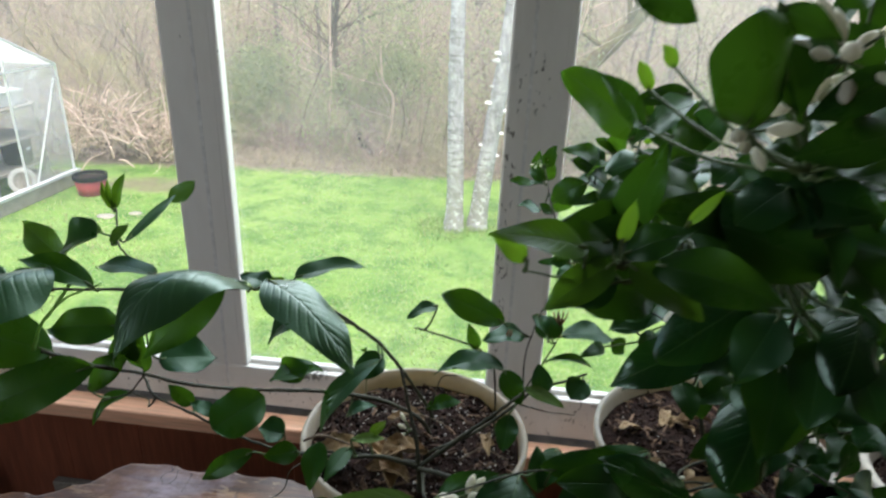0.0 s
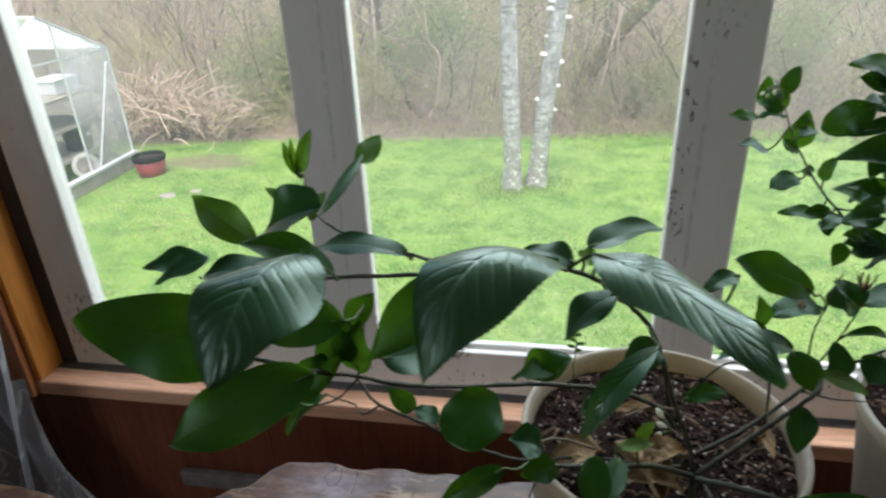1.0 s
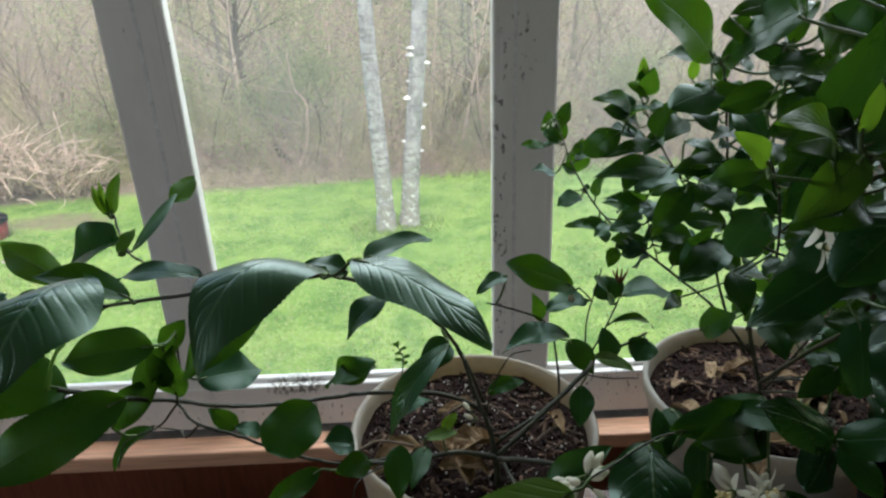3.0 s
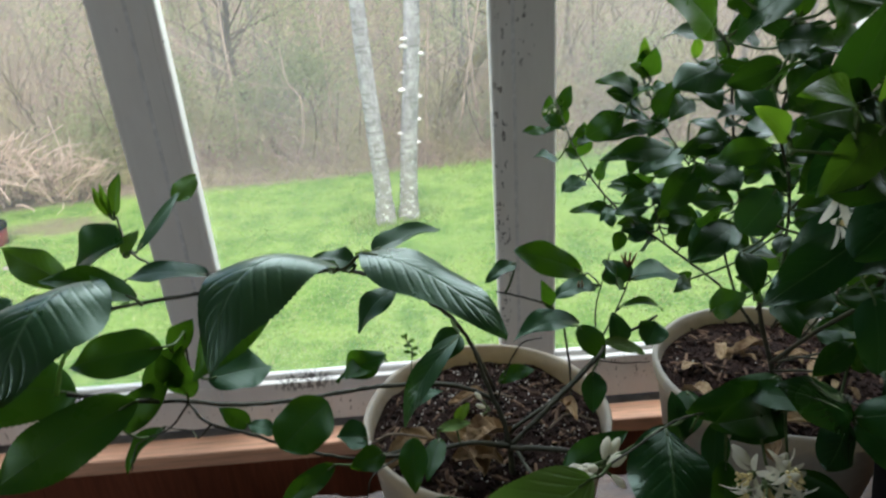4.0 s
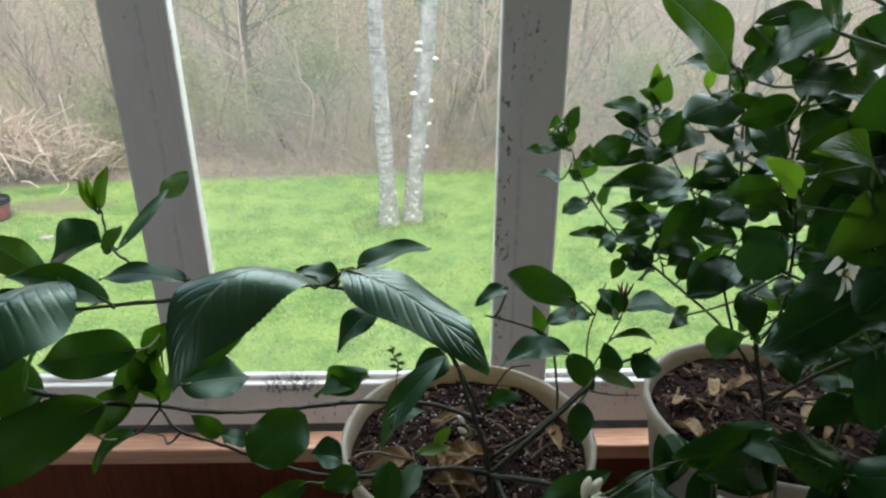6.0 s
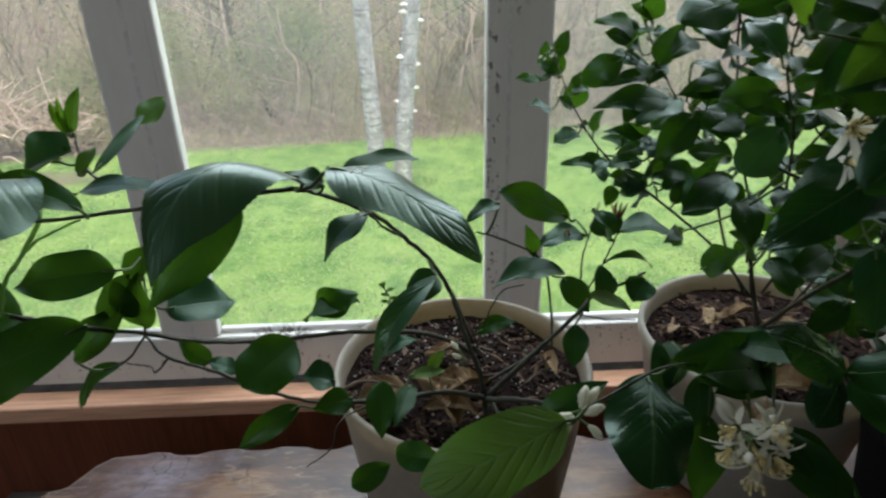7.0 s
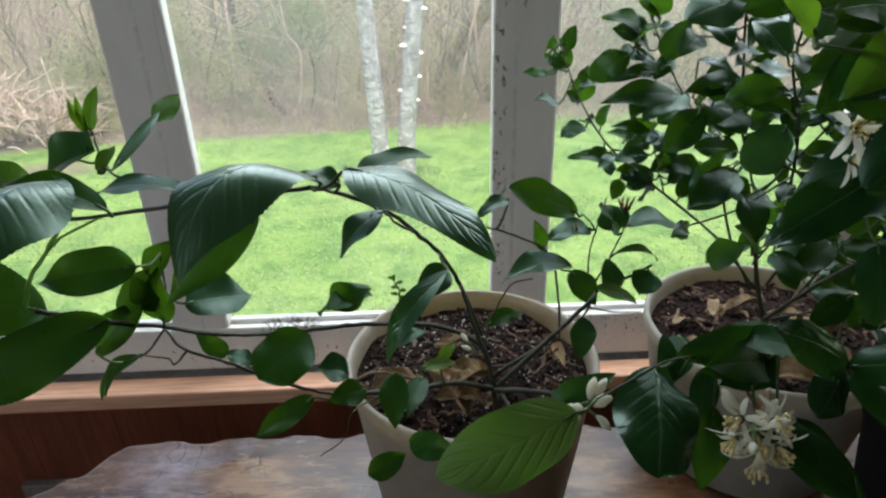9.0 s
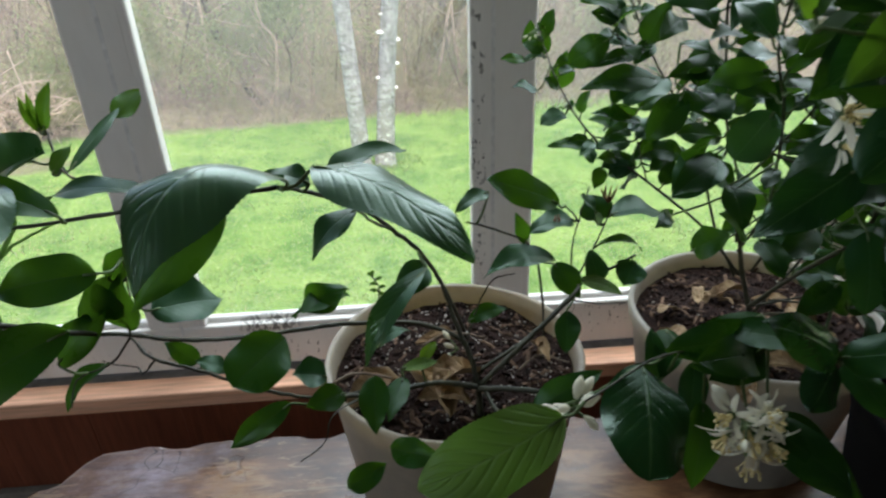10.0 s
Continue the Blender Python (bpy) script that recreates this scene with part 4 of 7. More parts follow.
    def blossom(self, at, facing, size):
        """An open citrus flower: five strap petals, a ring of stamens, a green cup."""
        at, d = Vector(at) - self.origin, Vector(facing).normalized()
        a = d.orthogonal().normalized()
        b = d.cross(a)
        verts, faces = tube_data([at - d * size * 0.16, at - d * size * 0.05, at + d * size * 0.1], size * 0.05, size * 0.15, 8)
        flower = mesh_part("flower", verts, faces, STEM_GREEN, self.root, "open white citrus flower in a green cup", True)
        for i in range(5):
            t = 2 * math.pi * i / 5 + self.rng.uniform(-0.35, 0.35)
            out = math.cos(t) * a + math.sin(t) * b
            side_v = d.cross(out)
            verts, faces = [], []
            back = self.rng.uniform(0.1, 0.65)
            for k in range(7):
                s = k / 6
                mid = at + out * size * (0.12 + 0.75 * s) + d * size * (0.45 * s - back * s * s)
                w = size * 0.19 * (max(s, 0.02) ** 0.4) * (max(1.02 - s, 0) ** 0.5)
                for m in (-1, 0, 1):
                    verts.append(tuple(mid + side_v * w * m + d * w * 0.35 * abs(m)))
            for k in range(6):
                for m in range(2):
                    q = k * 3 + m
                    faces.append((q, q + 1, q + 4, q + 3))
            mesh_part("petal", verts, faces, PETAL, flower, "curled waxy white petal", True)
        verts, faces = [], []
        for i in range(11):
            t = 2 * math.pi * i / 11 + self.rng.uniform(-0.2, 0.2)
            out = math.cos(t) * a + math.sin(t) * b
            line = [at + d * size * h + out * size * r for h, r in ((0.05, 0.05), (0.25, 0.08), (self.rng.uniform(0.4, 0.6), 0.14 + 0.16 * self.rng.random()))]
            tube_data(line, 0.0005, 0.0004, 4, 0, verts, faces)
            tube_data([line[-1], line[-1] + d * size * 0.09], 0.0011, 0.0008, 5, 0, verts, faces)
        mesh_part("stamen_ring", verts, faces, STAMEN, flower, "ring of pale yellow stamens")

    def dry_bud(self, at, size):
        """A withered brown flower: a few thin curled petals round a stalk's end."""
        at, verts, faces = Vector(at) - self.origin, [], []
        for i in range(6):
            a = 1.05 * i + self.rng.uniform(-0.3, 0.3)
            out = Vector((math.cos(a), math.sin(a), 0))
            line = curve_points([at, at + out * size * 0.3 + Vector((0, 0, 0.3 * size)), at + out * size * self.rng.uniform(0.2, 0.7) + Vector((0, 0, size * self.rng.uniform(0.7, 1.2)))], 3)
            tube_data(line, 0.0016, 0.0005, 5, 0.3, verts, faces, rng=self.rng)
        mesh_part("dry_flower", verts, faces, BROWN_BUD, self.root, "withered brown flower", True)

    def dry_leaf(self, at, heading, length, width, curl, seed):
        rng = random.Random(seed)
        at, verts, faces = Vector(at) - self.origin, [], []
        turn = Euler((rng.uniform(-0.3, 0.3), rng.uniform(-0.3, 0.3), radians(heading))).to_matrix()
        for i in range(15):
            s = i / 14
            hw = 0.5 * width * max((max(s, 0.01) ** 0.6) * (max(1 - s, 0.0) ** 0.6) / 0.435, 0.03)
            for j in range(9):
                v = j / 4 - 1
                q = Vector((hw * v * (1 - 0.25 * curl), length * (s - 0.5), curl * hw * (v * v) + length * 0.1 * math.sin(5 * s)))
                q += 0.1 * width * Vector([noise.noise(Vector((s * 6 + n * 7, v * 2.6, seed))) for n in range(3)]) + 0.03 * width * Vector([noise.noise(Vector((s * 15, v * 7 + n * 5, seed))) for n in range(3)])
                verts.append(tuple(at + turn @ q))
        for i in range(14):
            for j in range(8):
                q = i * 9 + j
                faces.append((q, q + 1, q + 10, q + 9))
        mesh_part("dry_leaf", verts, faces, DRY_LEAF, self.root, "crumpled dry tan leaf")


# ---- lemon plant in the cream pot ----
lemon = Plant("potted_lemon_plant", -0.047, 0.540, SLAB_Z, "young lemon plant with long branches, large glossy leaves, cream pot", "potted plant", 5)
pot_parts(lemon.root, 0.108, 0.086, 0.183, CREAM, seed=3, chips=190, grains=620)

lemon.branch(0.0018, 0.0012, (-0.03, 0.58, 2.1), (-0.035, 0.575, 2.142), (-0.057, 0.52, 2.228), (-0.071, 0.495, 2.269), (-0.089, 0.475, 2.298), (-0.106, 0.45, 2.326), (-0.129, 0.415, 2.353), (-0.142, 0.4, 2.363))
lemon.branch(0.0014, 0.0010, (-0.142, 0.4, 2.363), (-0.174, 0.387, 2.364), (-0.207, 0.39, 2.36), (-0.246, 0.395, 2.354), (-0.285, 0.39, 2.352))
lemon.branch(0.0011, 0.0008, (-0.174, 0.387, 2.364), (-0.201, 0.4, 2.364), (-0.252, 0.45, 2.349), (-0.285, 0.48, 2.347), (-0.302, 0.505, 2.351), (-0.313, 0.524, 2.362))
lemon.branch(0.0010, 0.0007, (-0.089, 0.475, 2.298), (-0.1, 0.452, 2.316), (-0.106, 0.43, 2.334), (-0.118, 0.412, 2.352))
lemon.branch(0.0021, 0.0015, (-0.03, 0.55, 2.12), (-0.04, 0.55, 2.15), (-0.077, 0.54, 2.178), (-0.138, 0.53, 2.189), (-0.174, 0.52, 2.193), (-0.207, 0.505, 2.2), (-0.242, 0.48, 2.219), (-0.266, 0.455, 2.243), (-0.289, 0.43, 2.265), (-0.319, 0.415, 2.284))
lemon.branch(0.0015, 0.001, (-0.03, 0.51, 2.135), (-0.11, 0.5, 2.145), (-0.144, 0.48, 2.157), (-0.167, 0.465, 2.173), (-0.199, 0.45, 2.199), (-0.221, 0.44, 2.222), (-0.245, 0.437, 2.235), (-0.264, 0.452, 2.243))
lemon.branch(0.0008, 0.0005, (-0.245, 0.437, 2.235), (-0.262, 0.45, 2.215), (-0.275, 0.47, 2.205), (-0.29, 0.48, 2.2), (-0.305, 0.489, 2.197))
lemon.branch(0.0020, 0.0011, (-0.03, 0.53, 2.11), (-0.03, 0.505, 2.15), (0.012, 0.525, 2.165), (0.049, 0.541, 2.191), (0.065, 0.55, 2.203), (0.092, 0.56, 2.208), (0.114, 0.57, 2.213))
lemon.branch(0.0008, 0.0005, (0.049, 0.541, 2.191), (0.077, 0.55, 2.179), (0.107, 0.56, 2.171))
lemon.branch(0.0011, 0.0007, (0.029, 0.54, 2.118), (0.029, 0.54, 2.174), (0.025, 0.55, 2.22), (0.011, 0.53, 2.253), (-0.024, 0.49, 2.288), (-0.04, 0.48, 2.298))
lemon.branch(0.0008, 0.0005, (0.055, 0.545, 2.196), (0.052, 0.55, 2.231), (0.056, 0.55, 2.258), (0.064, 0.555, 2.286))
lemon.branch(0.0008, 0.0005, (0.055, 0.545, 2.205), (0.071, 0.55, 2.236), (0.082, 0.556, 2.26), (0.081, 0.557, 2.272))
lemon.branch(0.0008, 0.0005, (0.056, 0.55, 2.258), (0.046, 0.53, 2.275), (0.036, 0.518, 2.288))
lemon.branch(0.0015, 0.0012, (-0.325, 0.415, 2.284), (-0.319, 0.42, 2.303), (-0.305, 0.422, 2.32), (-0.287, 0.42, 2.343), (-0.28, 0.405, 2.356), material=STEM_PALE)
lemon.branch(0.0011, 0.0008, (-0.305, 0.422, 2.32), (-0.296, 0.43, 2.327), (-0.277, 0.44, 2.333), material=STEM_PALE)
lemon.branch(0.0008, 0.0004, (-0.264, 0.452, 2.243), (-0.282, 0.455, 2.222), (-0.303, 0.455, 2.213), (-0.312, 0.455, 2.205), (-0.32, 0.455, 2.185))
lemon.branch(0.0008, 0.0004, (-0.11, 0.5, 2.145), (-0.142, 0.46, 2.158), (-0.15, 0.455, 2.137), (-0.171, 0.455, 2.118))
lemon.branch(0.0008, 0.0005, (-0.264, 0.452, 2.243), (-0.258, 0.455, 2.27), (-0.255, 0.455, 2.3))
lemon.branch(0.0008, 0.0005, (-0.035, 0.555, 2.14), (-0.03, 0.53, 2.19), (-0.02, 0.505, 2.235), (-0.005, 0.49, 2.25))

# woody base and side stems lying over the soil
lemon.branch(0.0026, 0.0014, (-0.032, 0.478, 2.13), (-0.034, 0.478, 2.16), (-0.038, 0.488, 2.18), (-0.048, 0.503, 2.203), (-0.057, 0.515, 2.232))
lemon.branch(0.0024, 0.0014, (-0.035, 0.474, 2.162), (-0.064, 0.47, 2.172), (-0.092, 0.466, 2.172), (-0.128, 0.46, 2.174), (-0.148, 0.455, 2.18))
lemon.branch(0.0024, 0.0012, (-0.035, 0.474, 2.16), (-0.009, 0.457, 2.172), (0.018, 0.444, 2.176), (0.039, 0.431, 2.18))
lemon.branch(0.0022, 0.0013, (-0.034, 0.476, 2.16), (-0.012, 0.482, 2.178), (0.016, 0.492, 2.2), (0.042, 0.502, 2.22), (0.055, 0.53, 2.215))
lemon.branch(0.0016, 0.0009, (-0.029, 0.472, 2.16), (-0.022, 0.434, 2.168), (-0.003, 0.414, 2.172))
lemon.branch(0.0014, 0.0009, (-0.146, 0.498, 2.155), (-0.128, 0.5, 2.162), (-0.1, 0.498, 2.157), material=STEM_DRY)
lemon.branch(0.001, 0.0007, (-0.075, 0.545, 2.15), (-0.05, 0.552, 2.158), (-0.02, 0.548, 2.153), material=STEM_DRY)
lemon.branch(0.001, 0.0006, (0.0, 0.5, 2.152), (0.02, 0.512, 2.158), (0.045, 0.51, 2.15), material=STEM_DRY)
# long upper branch
lemon.leaf((-0.134, 0.384, 2.372), (-0.185, 0.314, 2.354), 0.05, 6, 0, 0.31, 0.0, LEAF_WAX, side=0.1, dome=0.16, blunt=0.3, label="large arched leaf with raised veins")
lemon.leaf((-0.12, 0.382, 2.379), (-0.051, 0.326, 2.356), 0.037, 2, 0, 0.11, 0.0, LEAF_WAX, dome=0.1, label="long arched leaf with sky sheen mixed into its colour")
lemon.leaf((-0.104, 0.412, 2.343), (-0.13, 0.397, 2.322), 0.021, 16, 10, 0.14, 0.05, LEAF_SHEEN)
lemon.leaf((-0.12, 0.43, 2.358), (-0.077, 0.462, 2.357), 0.02, 12, 0, 0.06, 0.2, LEAF_SHEEN)
lemon.leaf((-0.127, 0.405, 2.362), (-0.152, 0.412, 2.365), 0.017, 14, 0, 0.1, 0.1, LEAF_SHEEN)
lemon.leaf((-0.117, 0.4, 2.366), (-0.126, 0.4, 2.371), 0.009, 30, 0, 0.08, 0.08, LEAF_YOUNG)
# round the pot
lemon.leaf((0.03, 0.515, 2.291), (-0.023, 0.505, 2.317), 0.027, 45, 0, 0.08, 0.03, LEAF, blunt=0.7, label="broad oval leaf lit through from the window")
lemon.leaf((0.009, 0.525, 2.256), (-0.0, 0.52, 2.284), 0.012, 60, 0, 0.08, 0.08, LEAF)
lemon.leaf((-0.024, 0.49, 2.314), (-0.047, 0.48, 2.305), 0.014, 16, 0, 0.14, 0.1, LEAF_SHEEN)
lemon.leaf((0.033, 0.53, 2.236), (-0.026, 0.5, 2.242), 0.028, 12, 0, 0.16, 0.14, LEAF_SHEEN)
lemon.leaf((0.05, 0.545, 2.263), (0.013, 0.535, 2.258), 0.025, 12, 0, 0.12, 0.08, LEAF_SHEEN)
lemon.leaf((0.072, 0.555, 2.255), (0.055, 0.545, 2.284), 0.029, 18, 0, 0.08, 0.08, LEAF_SHEEN)
lemon.leaf((0.076, 0.556, 2.255), (0.071, 0.57, 2.272), 0.027, 18, -30, 0.08, 0.08, LEAF_SHEEN)
lemon.leaf((0.085, 0.56, 2.258), (0.137, 0.58, 2.246), 0.029, 12, 0, 0.1, 0.08, LEAF_SHEEN)
lemon.leaf((0.134, 0.58, 2.247), (0.147, 0.58, 2.233), 0.018, 45, 0, 0.08, 0.08, LEAF)
lemon.leaf((0.073, 0.55, 2.236), (0.121, 0.575, 2.213), 0.010, 20, 0, 0.16, 0.2, LEAF)
lemon.leaf((0.034, 0.535, 2.23), (0.052, 0.515, 2.208), 0.022, 50, 0, 0.08, 0.08, LEAF)
lemon.leaf((0.072, 0.535, 2.209), (0.065, 0.545, 2.235), 0.020, 45, 0, 0.08, 0.08, LEAF_SHEEN)
lemon.leaf((0.053, 0.53, 2.216), (0.092, 0.535, 2.196), 0.013, 35, 0, 0.14, 0.08, LEAF_PALE)
lemon.leaf((0.111, 0.56, 2.212), (0.099, 0.55, 2.195), 0.027, 22, 0, 0.08, 0.08, LEAF_SHEEN)
lemon.leaf((0.042, 0.515, 2.198), (0.039, 0.5, 2.167), 0.021, 50, 0, 0.08, 0.08, LEAF_SHEEN)
lemon.leaf((-0.035, 0.53, 2.184), (-0.002, 0.535, 2.19), 0.015, 30, 0, 0.2, 0.08, LEAF)
lemon.leaf((-0.068, 0.478, 2.266), (-0.114, 0.452, 2.206), 0.019, 24, 0, 0.2, 0.2, LEAF_WAX)
lemon.leaf((-0.122, 0.47, 2.258), (-0.162, 0.468, 2.241), 0.021, 35, 0, 0.1, 0.1, LEAF, wave=0.3)
lemon.leaf((-0.068, 0.488, 2.263), (-0.09, 0.47, 2.25), 0.023, 22, -25, 0.1, 0.1, LEAF_SHEEN)
lemon.leaf((-0.151, 0.45, 2.254), (-0.125, 0.5, 2.234), 0.018, 30, 0, 0.1, 0.15, LEAF)
lemon.leaf((-0.11, 0.52, 2.171), (-0.083, 0.53, 2.178), 0.013, 16, 0, 0.3, 0.08, LEAF_SHEEN)
lemon.leaf((-0.107, 0.43, 2.215), (-0.107, 0.4, 2.193), 0.020, 55, 0, 0.05, 0.15, LEAF)
lemon.leaf((-0.089, 0.45, 2.195), (-0.099, 0.41, 2.193), 0.015, 50, 0, 0.05, 0.15, LEAF)
lemon.leaf((-0.076, 0.47, 2.194), (-0.064, 0.482, 2.201), 0.009, 50, 0, 0.08, 0.08, LEAF_YOUNG)
lemon.leaf((-0.09, 0.46, 2.195), (-0.064, 0.475, 2.188), 0.009, 40, 0, 0.1, 0.15, LEAF_PALE)
lemon.leaf((-0.14, 0.44, 2.209), (-0.161, 0.436, 2.216), 0.024, 22, 0, 0.08, 0.2, LEAF_SHEEN)
lemon.leaf((-0.129, 0.44, 2.194), (-0.153, 0.425, 2.198), 0.019, 45, 0, 0.08, 0.08, LEAF)
lemon.leaf((-0.163, 0.43, 2.197), (-0.206, 0.42, 2.171), 0.018, 45, 0, 0.08, 0.08, LEAF)
# low branch
lemon.leaf((-0.171, 0.478, 2.216), (-0.203, 0.441, 2.205), 0.042, 50, 0, 0.05, 0.04, LEAF, blunt=0.9, label="round leaf lit through from the window")
lemon.leaf((-0.211, 0.46, 2.206), (-0.228, 0.455, 2.218), 0.015, 18, 0, 0.08, 0.08, LEAF_SHEEN)
lemon.leaf((-0.306, 0.489, 2.196), (-0.33, 0.465, 2.173), 0.016, 45, 20, 0.16, 0.3, LEAF)
lemon.leaf((-0.241, 0.442, 2.269), (-0.204, 0.465, 2.26), 0.038, 18, 10, 0.05, 0.12, LEAF_SHEEN)
lemon.leaf((-0.259, 0.43, 2.304), (-0.319, 0.425, 2.297), 0.032, 45, 0, 0.08, 0.06, LEAF)
lemon.leaf((-0.263, 0.452, 2.249), (-0.257, 0.45, 2.292), 0.022, 55, 0, 0.08, 0.08, LEAF)
lemon.leaf((-0.267, 0.455, 2.286), (-0.249, 0.46, 2.306), 0.018, 55, 10, 0.05, 0.1, LEAF)
lemon.leaf((-0.265, 0.45, 2.26), (-0.272, 0.445, 2.29), 0.017, 50, 0, 0.08, 0.08, LEAF)
lemon.leaf((-0.307, 0.44, 2.234), (-0.268, 0.45, 2.267), 0.025, 45, 0, 0.08, 0.08, LEAF)
lemon.leaf((-0.228, 0.46, 2.214), (-0.245, 0.455, 2.235), 0.015, 45, 0, 0.08, 0.08, LEAF)
lemon.leaf((-0.274, 0.41, 2.279), (-0.356, 0.375, 2.246), 0.041, 45, 0, 0.07, 0.03, LEAF, blunt=0.5, label="large leaf lit through from the window")
lemon.leaf((-0.322, 0.43, 2.274), (-0.386, 0.37, 2.336), 0.05, 48, 0, 0.08, 0.04, LEAF, blunt=0.55, label="large leaf lit through from the window")
lemon.leaf((-0.188, 0.46, 2.329), (-0.248, 0.43, 2.275), 0.034, 50, 0, 0.06, 0.05, LEAF)
lemon.leaf((-0.319, 0.4, 2.359), (-0.348, 0.39, 2.347), 0.015, 25, 0, 0.08, 0.08, LEAF_SHEEN)
lemon.leaf((-0.327, 0.41, 2.351), (-0.361, 0.4, 2.351), 0.018, 30, 0, 0.08, 0.08, LEAF_SHEEN)
lemon.leaf((-0.29, 0.45, 2.26), (-0.254, 0.46, 2.289), 0.020, 50, 0, 0.08, 0.08, LEAF)
# far end
lemon.leaf((-0.245, 0.352, 2.389), (-0.257, 0.285, 2.369), 0.052, 16, 0, 0.2, 0.0, LEAF_WAX, dome=0.16, blunt=0.3, label="large leaf with raised veins and sky sheen in its colour")
lemon.leaf((-0.246, 0.39, 2.358), (-0.293, 0.385, 2.376), 0.020, 25, 0, 0.14, 0.1, LEAF)
lemon.leaf((-0.212, 0.41, 2.36), (-0.272, 0.43, 2.352), 0.02, 10, 0, 0.08, 0.06, LEAF_SHEEN, label="narrow pale-sheened leaf")
lemon.leaf((-0.28, 0.395, 2.352), (-0.328, 0.4, 2.346), 0.027, 14, 10, 0.1, 0.1, LEAF_SHEEN)
lemon.leaf((-0.262, 0.425, 2.379), (-0.307, 0.44, 2.355), 0.038, 18, -15, 0.08, 0.16, LEAF_SHEEN)
lemon.leaf((-0.332, 0.475, 2.332), (-0.393, 0.51, 2.348), 0.025, 45, 0, 0.05, 0.1, LEAF_LIT_FRESH)
lemon.leaf((-0.31, 0.495, 2.351), (-0.333, 0.505, 2.358), 0.009, 45, 0, 0.05, 0.08, LEAF_LIT_FRESH)
lemon.leaf((-0.294, 0.5, 2.342), (-0.281, 0.57, 2.364), 0.0085, 40, 40, 0.04, 0.3, LEAF_SHEEN)
# the folded leaf's lit tip, made as a lighter blade of its own
lemon.leaf((-0.284, 0.56, 2.358), (-0.272, 0.588, 2.371), 0.017, 50, 30, 0.04, 0.1, LEAF_LIT_FRESH, petiole=False)
lemon.leaf((-0.297, 0.487, 2.345), (-0.29, 0.505, 2.358), 0.011, 45, 0, 0.08, 0.08, LEAF_LIT_FRESH)
lemon.leaf((-0.318, 0.526, 2.361), (-0.327, 0.53, 2.384), 0.007, 60, 0, 0.05, 0.3, LEAF_YOUNG)
lemon.leaf((-0.315, 0.526, 2.362), (-0.307, 0.535, 2.392), 0.011, 60, 0, 0.05, 0.2, LEAF_LIT_FRESH)
lemon.leaf((-0.317, 0.526, 2.361), (-0.321, 0.53, 2.387), 0.006, 60, 0, 0.05, 0.2, LEAF_YOUNG)
lemon.leaf((-0.117, 0.33, 2.225), (-0.097, 0.34, 2.23), 0.014, 45, 0, 0.08, 0.08, LEAF)
lemon.leaf((-0.097, 0.38, 2.2), (-0.066, 0.36, 2.209), 0.018, 45, 0, 0.08, 0.08, LEAF)
# seedling behind the pot
lemon.branch(0.0006, 0.0004, (-0.112, 0.6, 2.12), (-0.114, 0.618, 2.145), (-0.112, 0.625, 2.163), (-0.118, 0.625, 2.178), material=STEM_GREEN)
for at, tip in (((-0.116, 2.178), (-0.122, 2.18)), ((-0.118, 2.178), (-0.115, 2.183)), ((-0.114, 2.173), (-0.108, 2.175)), ((-0.114, 2.168), (-0.12, 2.169)), ((-0.112, 2.164), (-0.105, 2.165)), ((-0.113, 2.16), (-0.121, 2.162)), ((-0.113, 2.156), (-0.107, 2.158))):
    lemon.leaf((at[0], 0.625, at[1]), (tip[0], 0.624, tip[1]), 0.0036, 50, 0, 0.05, 0.05, LEAF_LIT_FRESH, blunt=0.6)
# on the soil
lemon.dry_leaf((-0.07, 0.484, 2.154), 35, 0.055, 0.034, 0.9, 2)
lemon.dry_leaf((-0.048, 0.494, 2.158), -50, 0.05, 0.03, 0.8, 3)
lemon.dry_leaf((-0.06, 0.47, 2.156), 80, 0.04, 0.03, 0.6, 6)
lemon.dry_leaf((0.026, 0.520, 2.156), 100, 0.012, 0.012, 0.8, 4)
lemon.dry_leaf((0.024, 0.522, 2.156), 10, 0.04, 0.014, 1.2, 7)
lemon.dry_leaf((-0.115, 0.497, 2.145), 120, 0.05, 0.03, 0.7, 9)
lemon.dry_leaf((-0.06, 0.56, 2.144), 80, 0.04, 0.02, 0.7, 12)
lemon.dry_bud((0.081, 0.557, 2.272), 0.013)
lemon.dry_bud((0.036, 0.54, 2.262), 0.006)
lemon.buds((-0.046, 0.505, 2.175), 3, 0.011, 0.009)

# ---- lemon tree in the white pot ----
tree = Plant("potted_lemon_tree", 0.255, 0.610, SLAB_Z, "bushy flowering lemon tree with dark leaves in a white pot", "potted plant", 11, 0.1)
pot_parts(tree.root, 0.116, 0.092, 0.158, WHITE_POT, seed=8, chips=260, grains=60)
R = tree.branch
R(0.0026, 0.0024, (0.25, 0.6, 2.08), (0.248, 0.6, 2.12), (0.235, 0.61, 2.17), (0.222, 0.605, 2.22))
b1 = R(0.0014, 0.0007, (0.235, 0.61, 2.16), (0.19, 0.615, 2.215), (0.14, 0.63, 2.255), (0.1, 0.675, 2.285), (0.075, 0.715, 2.325), (0.06, 0.76, 2.375))
b1b = R(0.0008, 0.0005, (0.14, 0.63, 2.255), (0.135, 0.65, 2.285), (0.13, 0.66, 2.315))
b2 = R(0.0014, 0.0007, (0.23, 0.61, 2.16), (0.207, 0.62, 2.208), (0.193, 0.65, 2.282), (0.176, 0.66, 2.313), (0.144, 0.66, 2.36), (0.118, 0.66, 2.412))
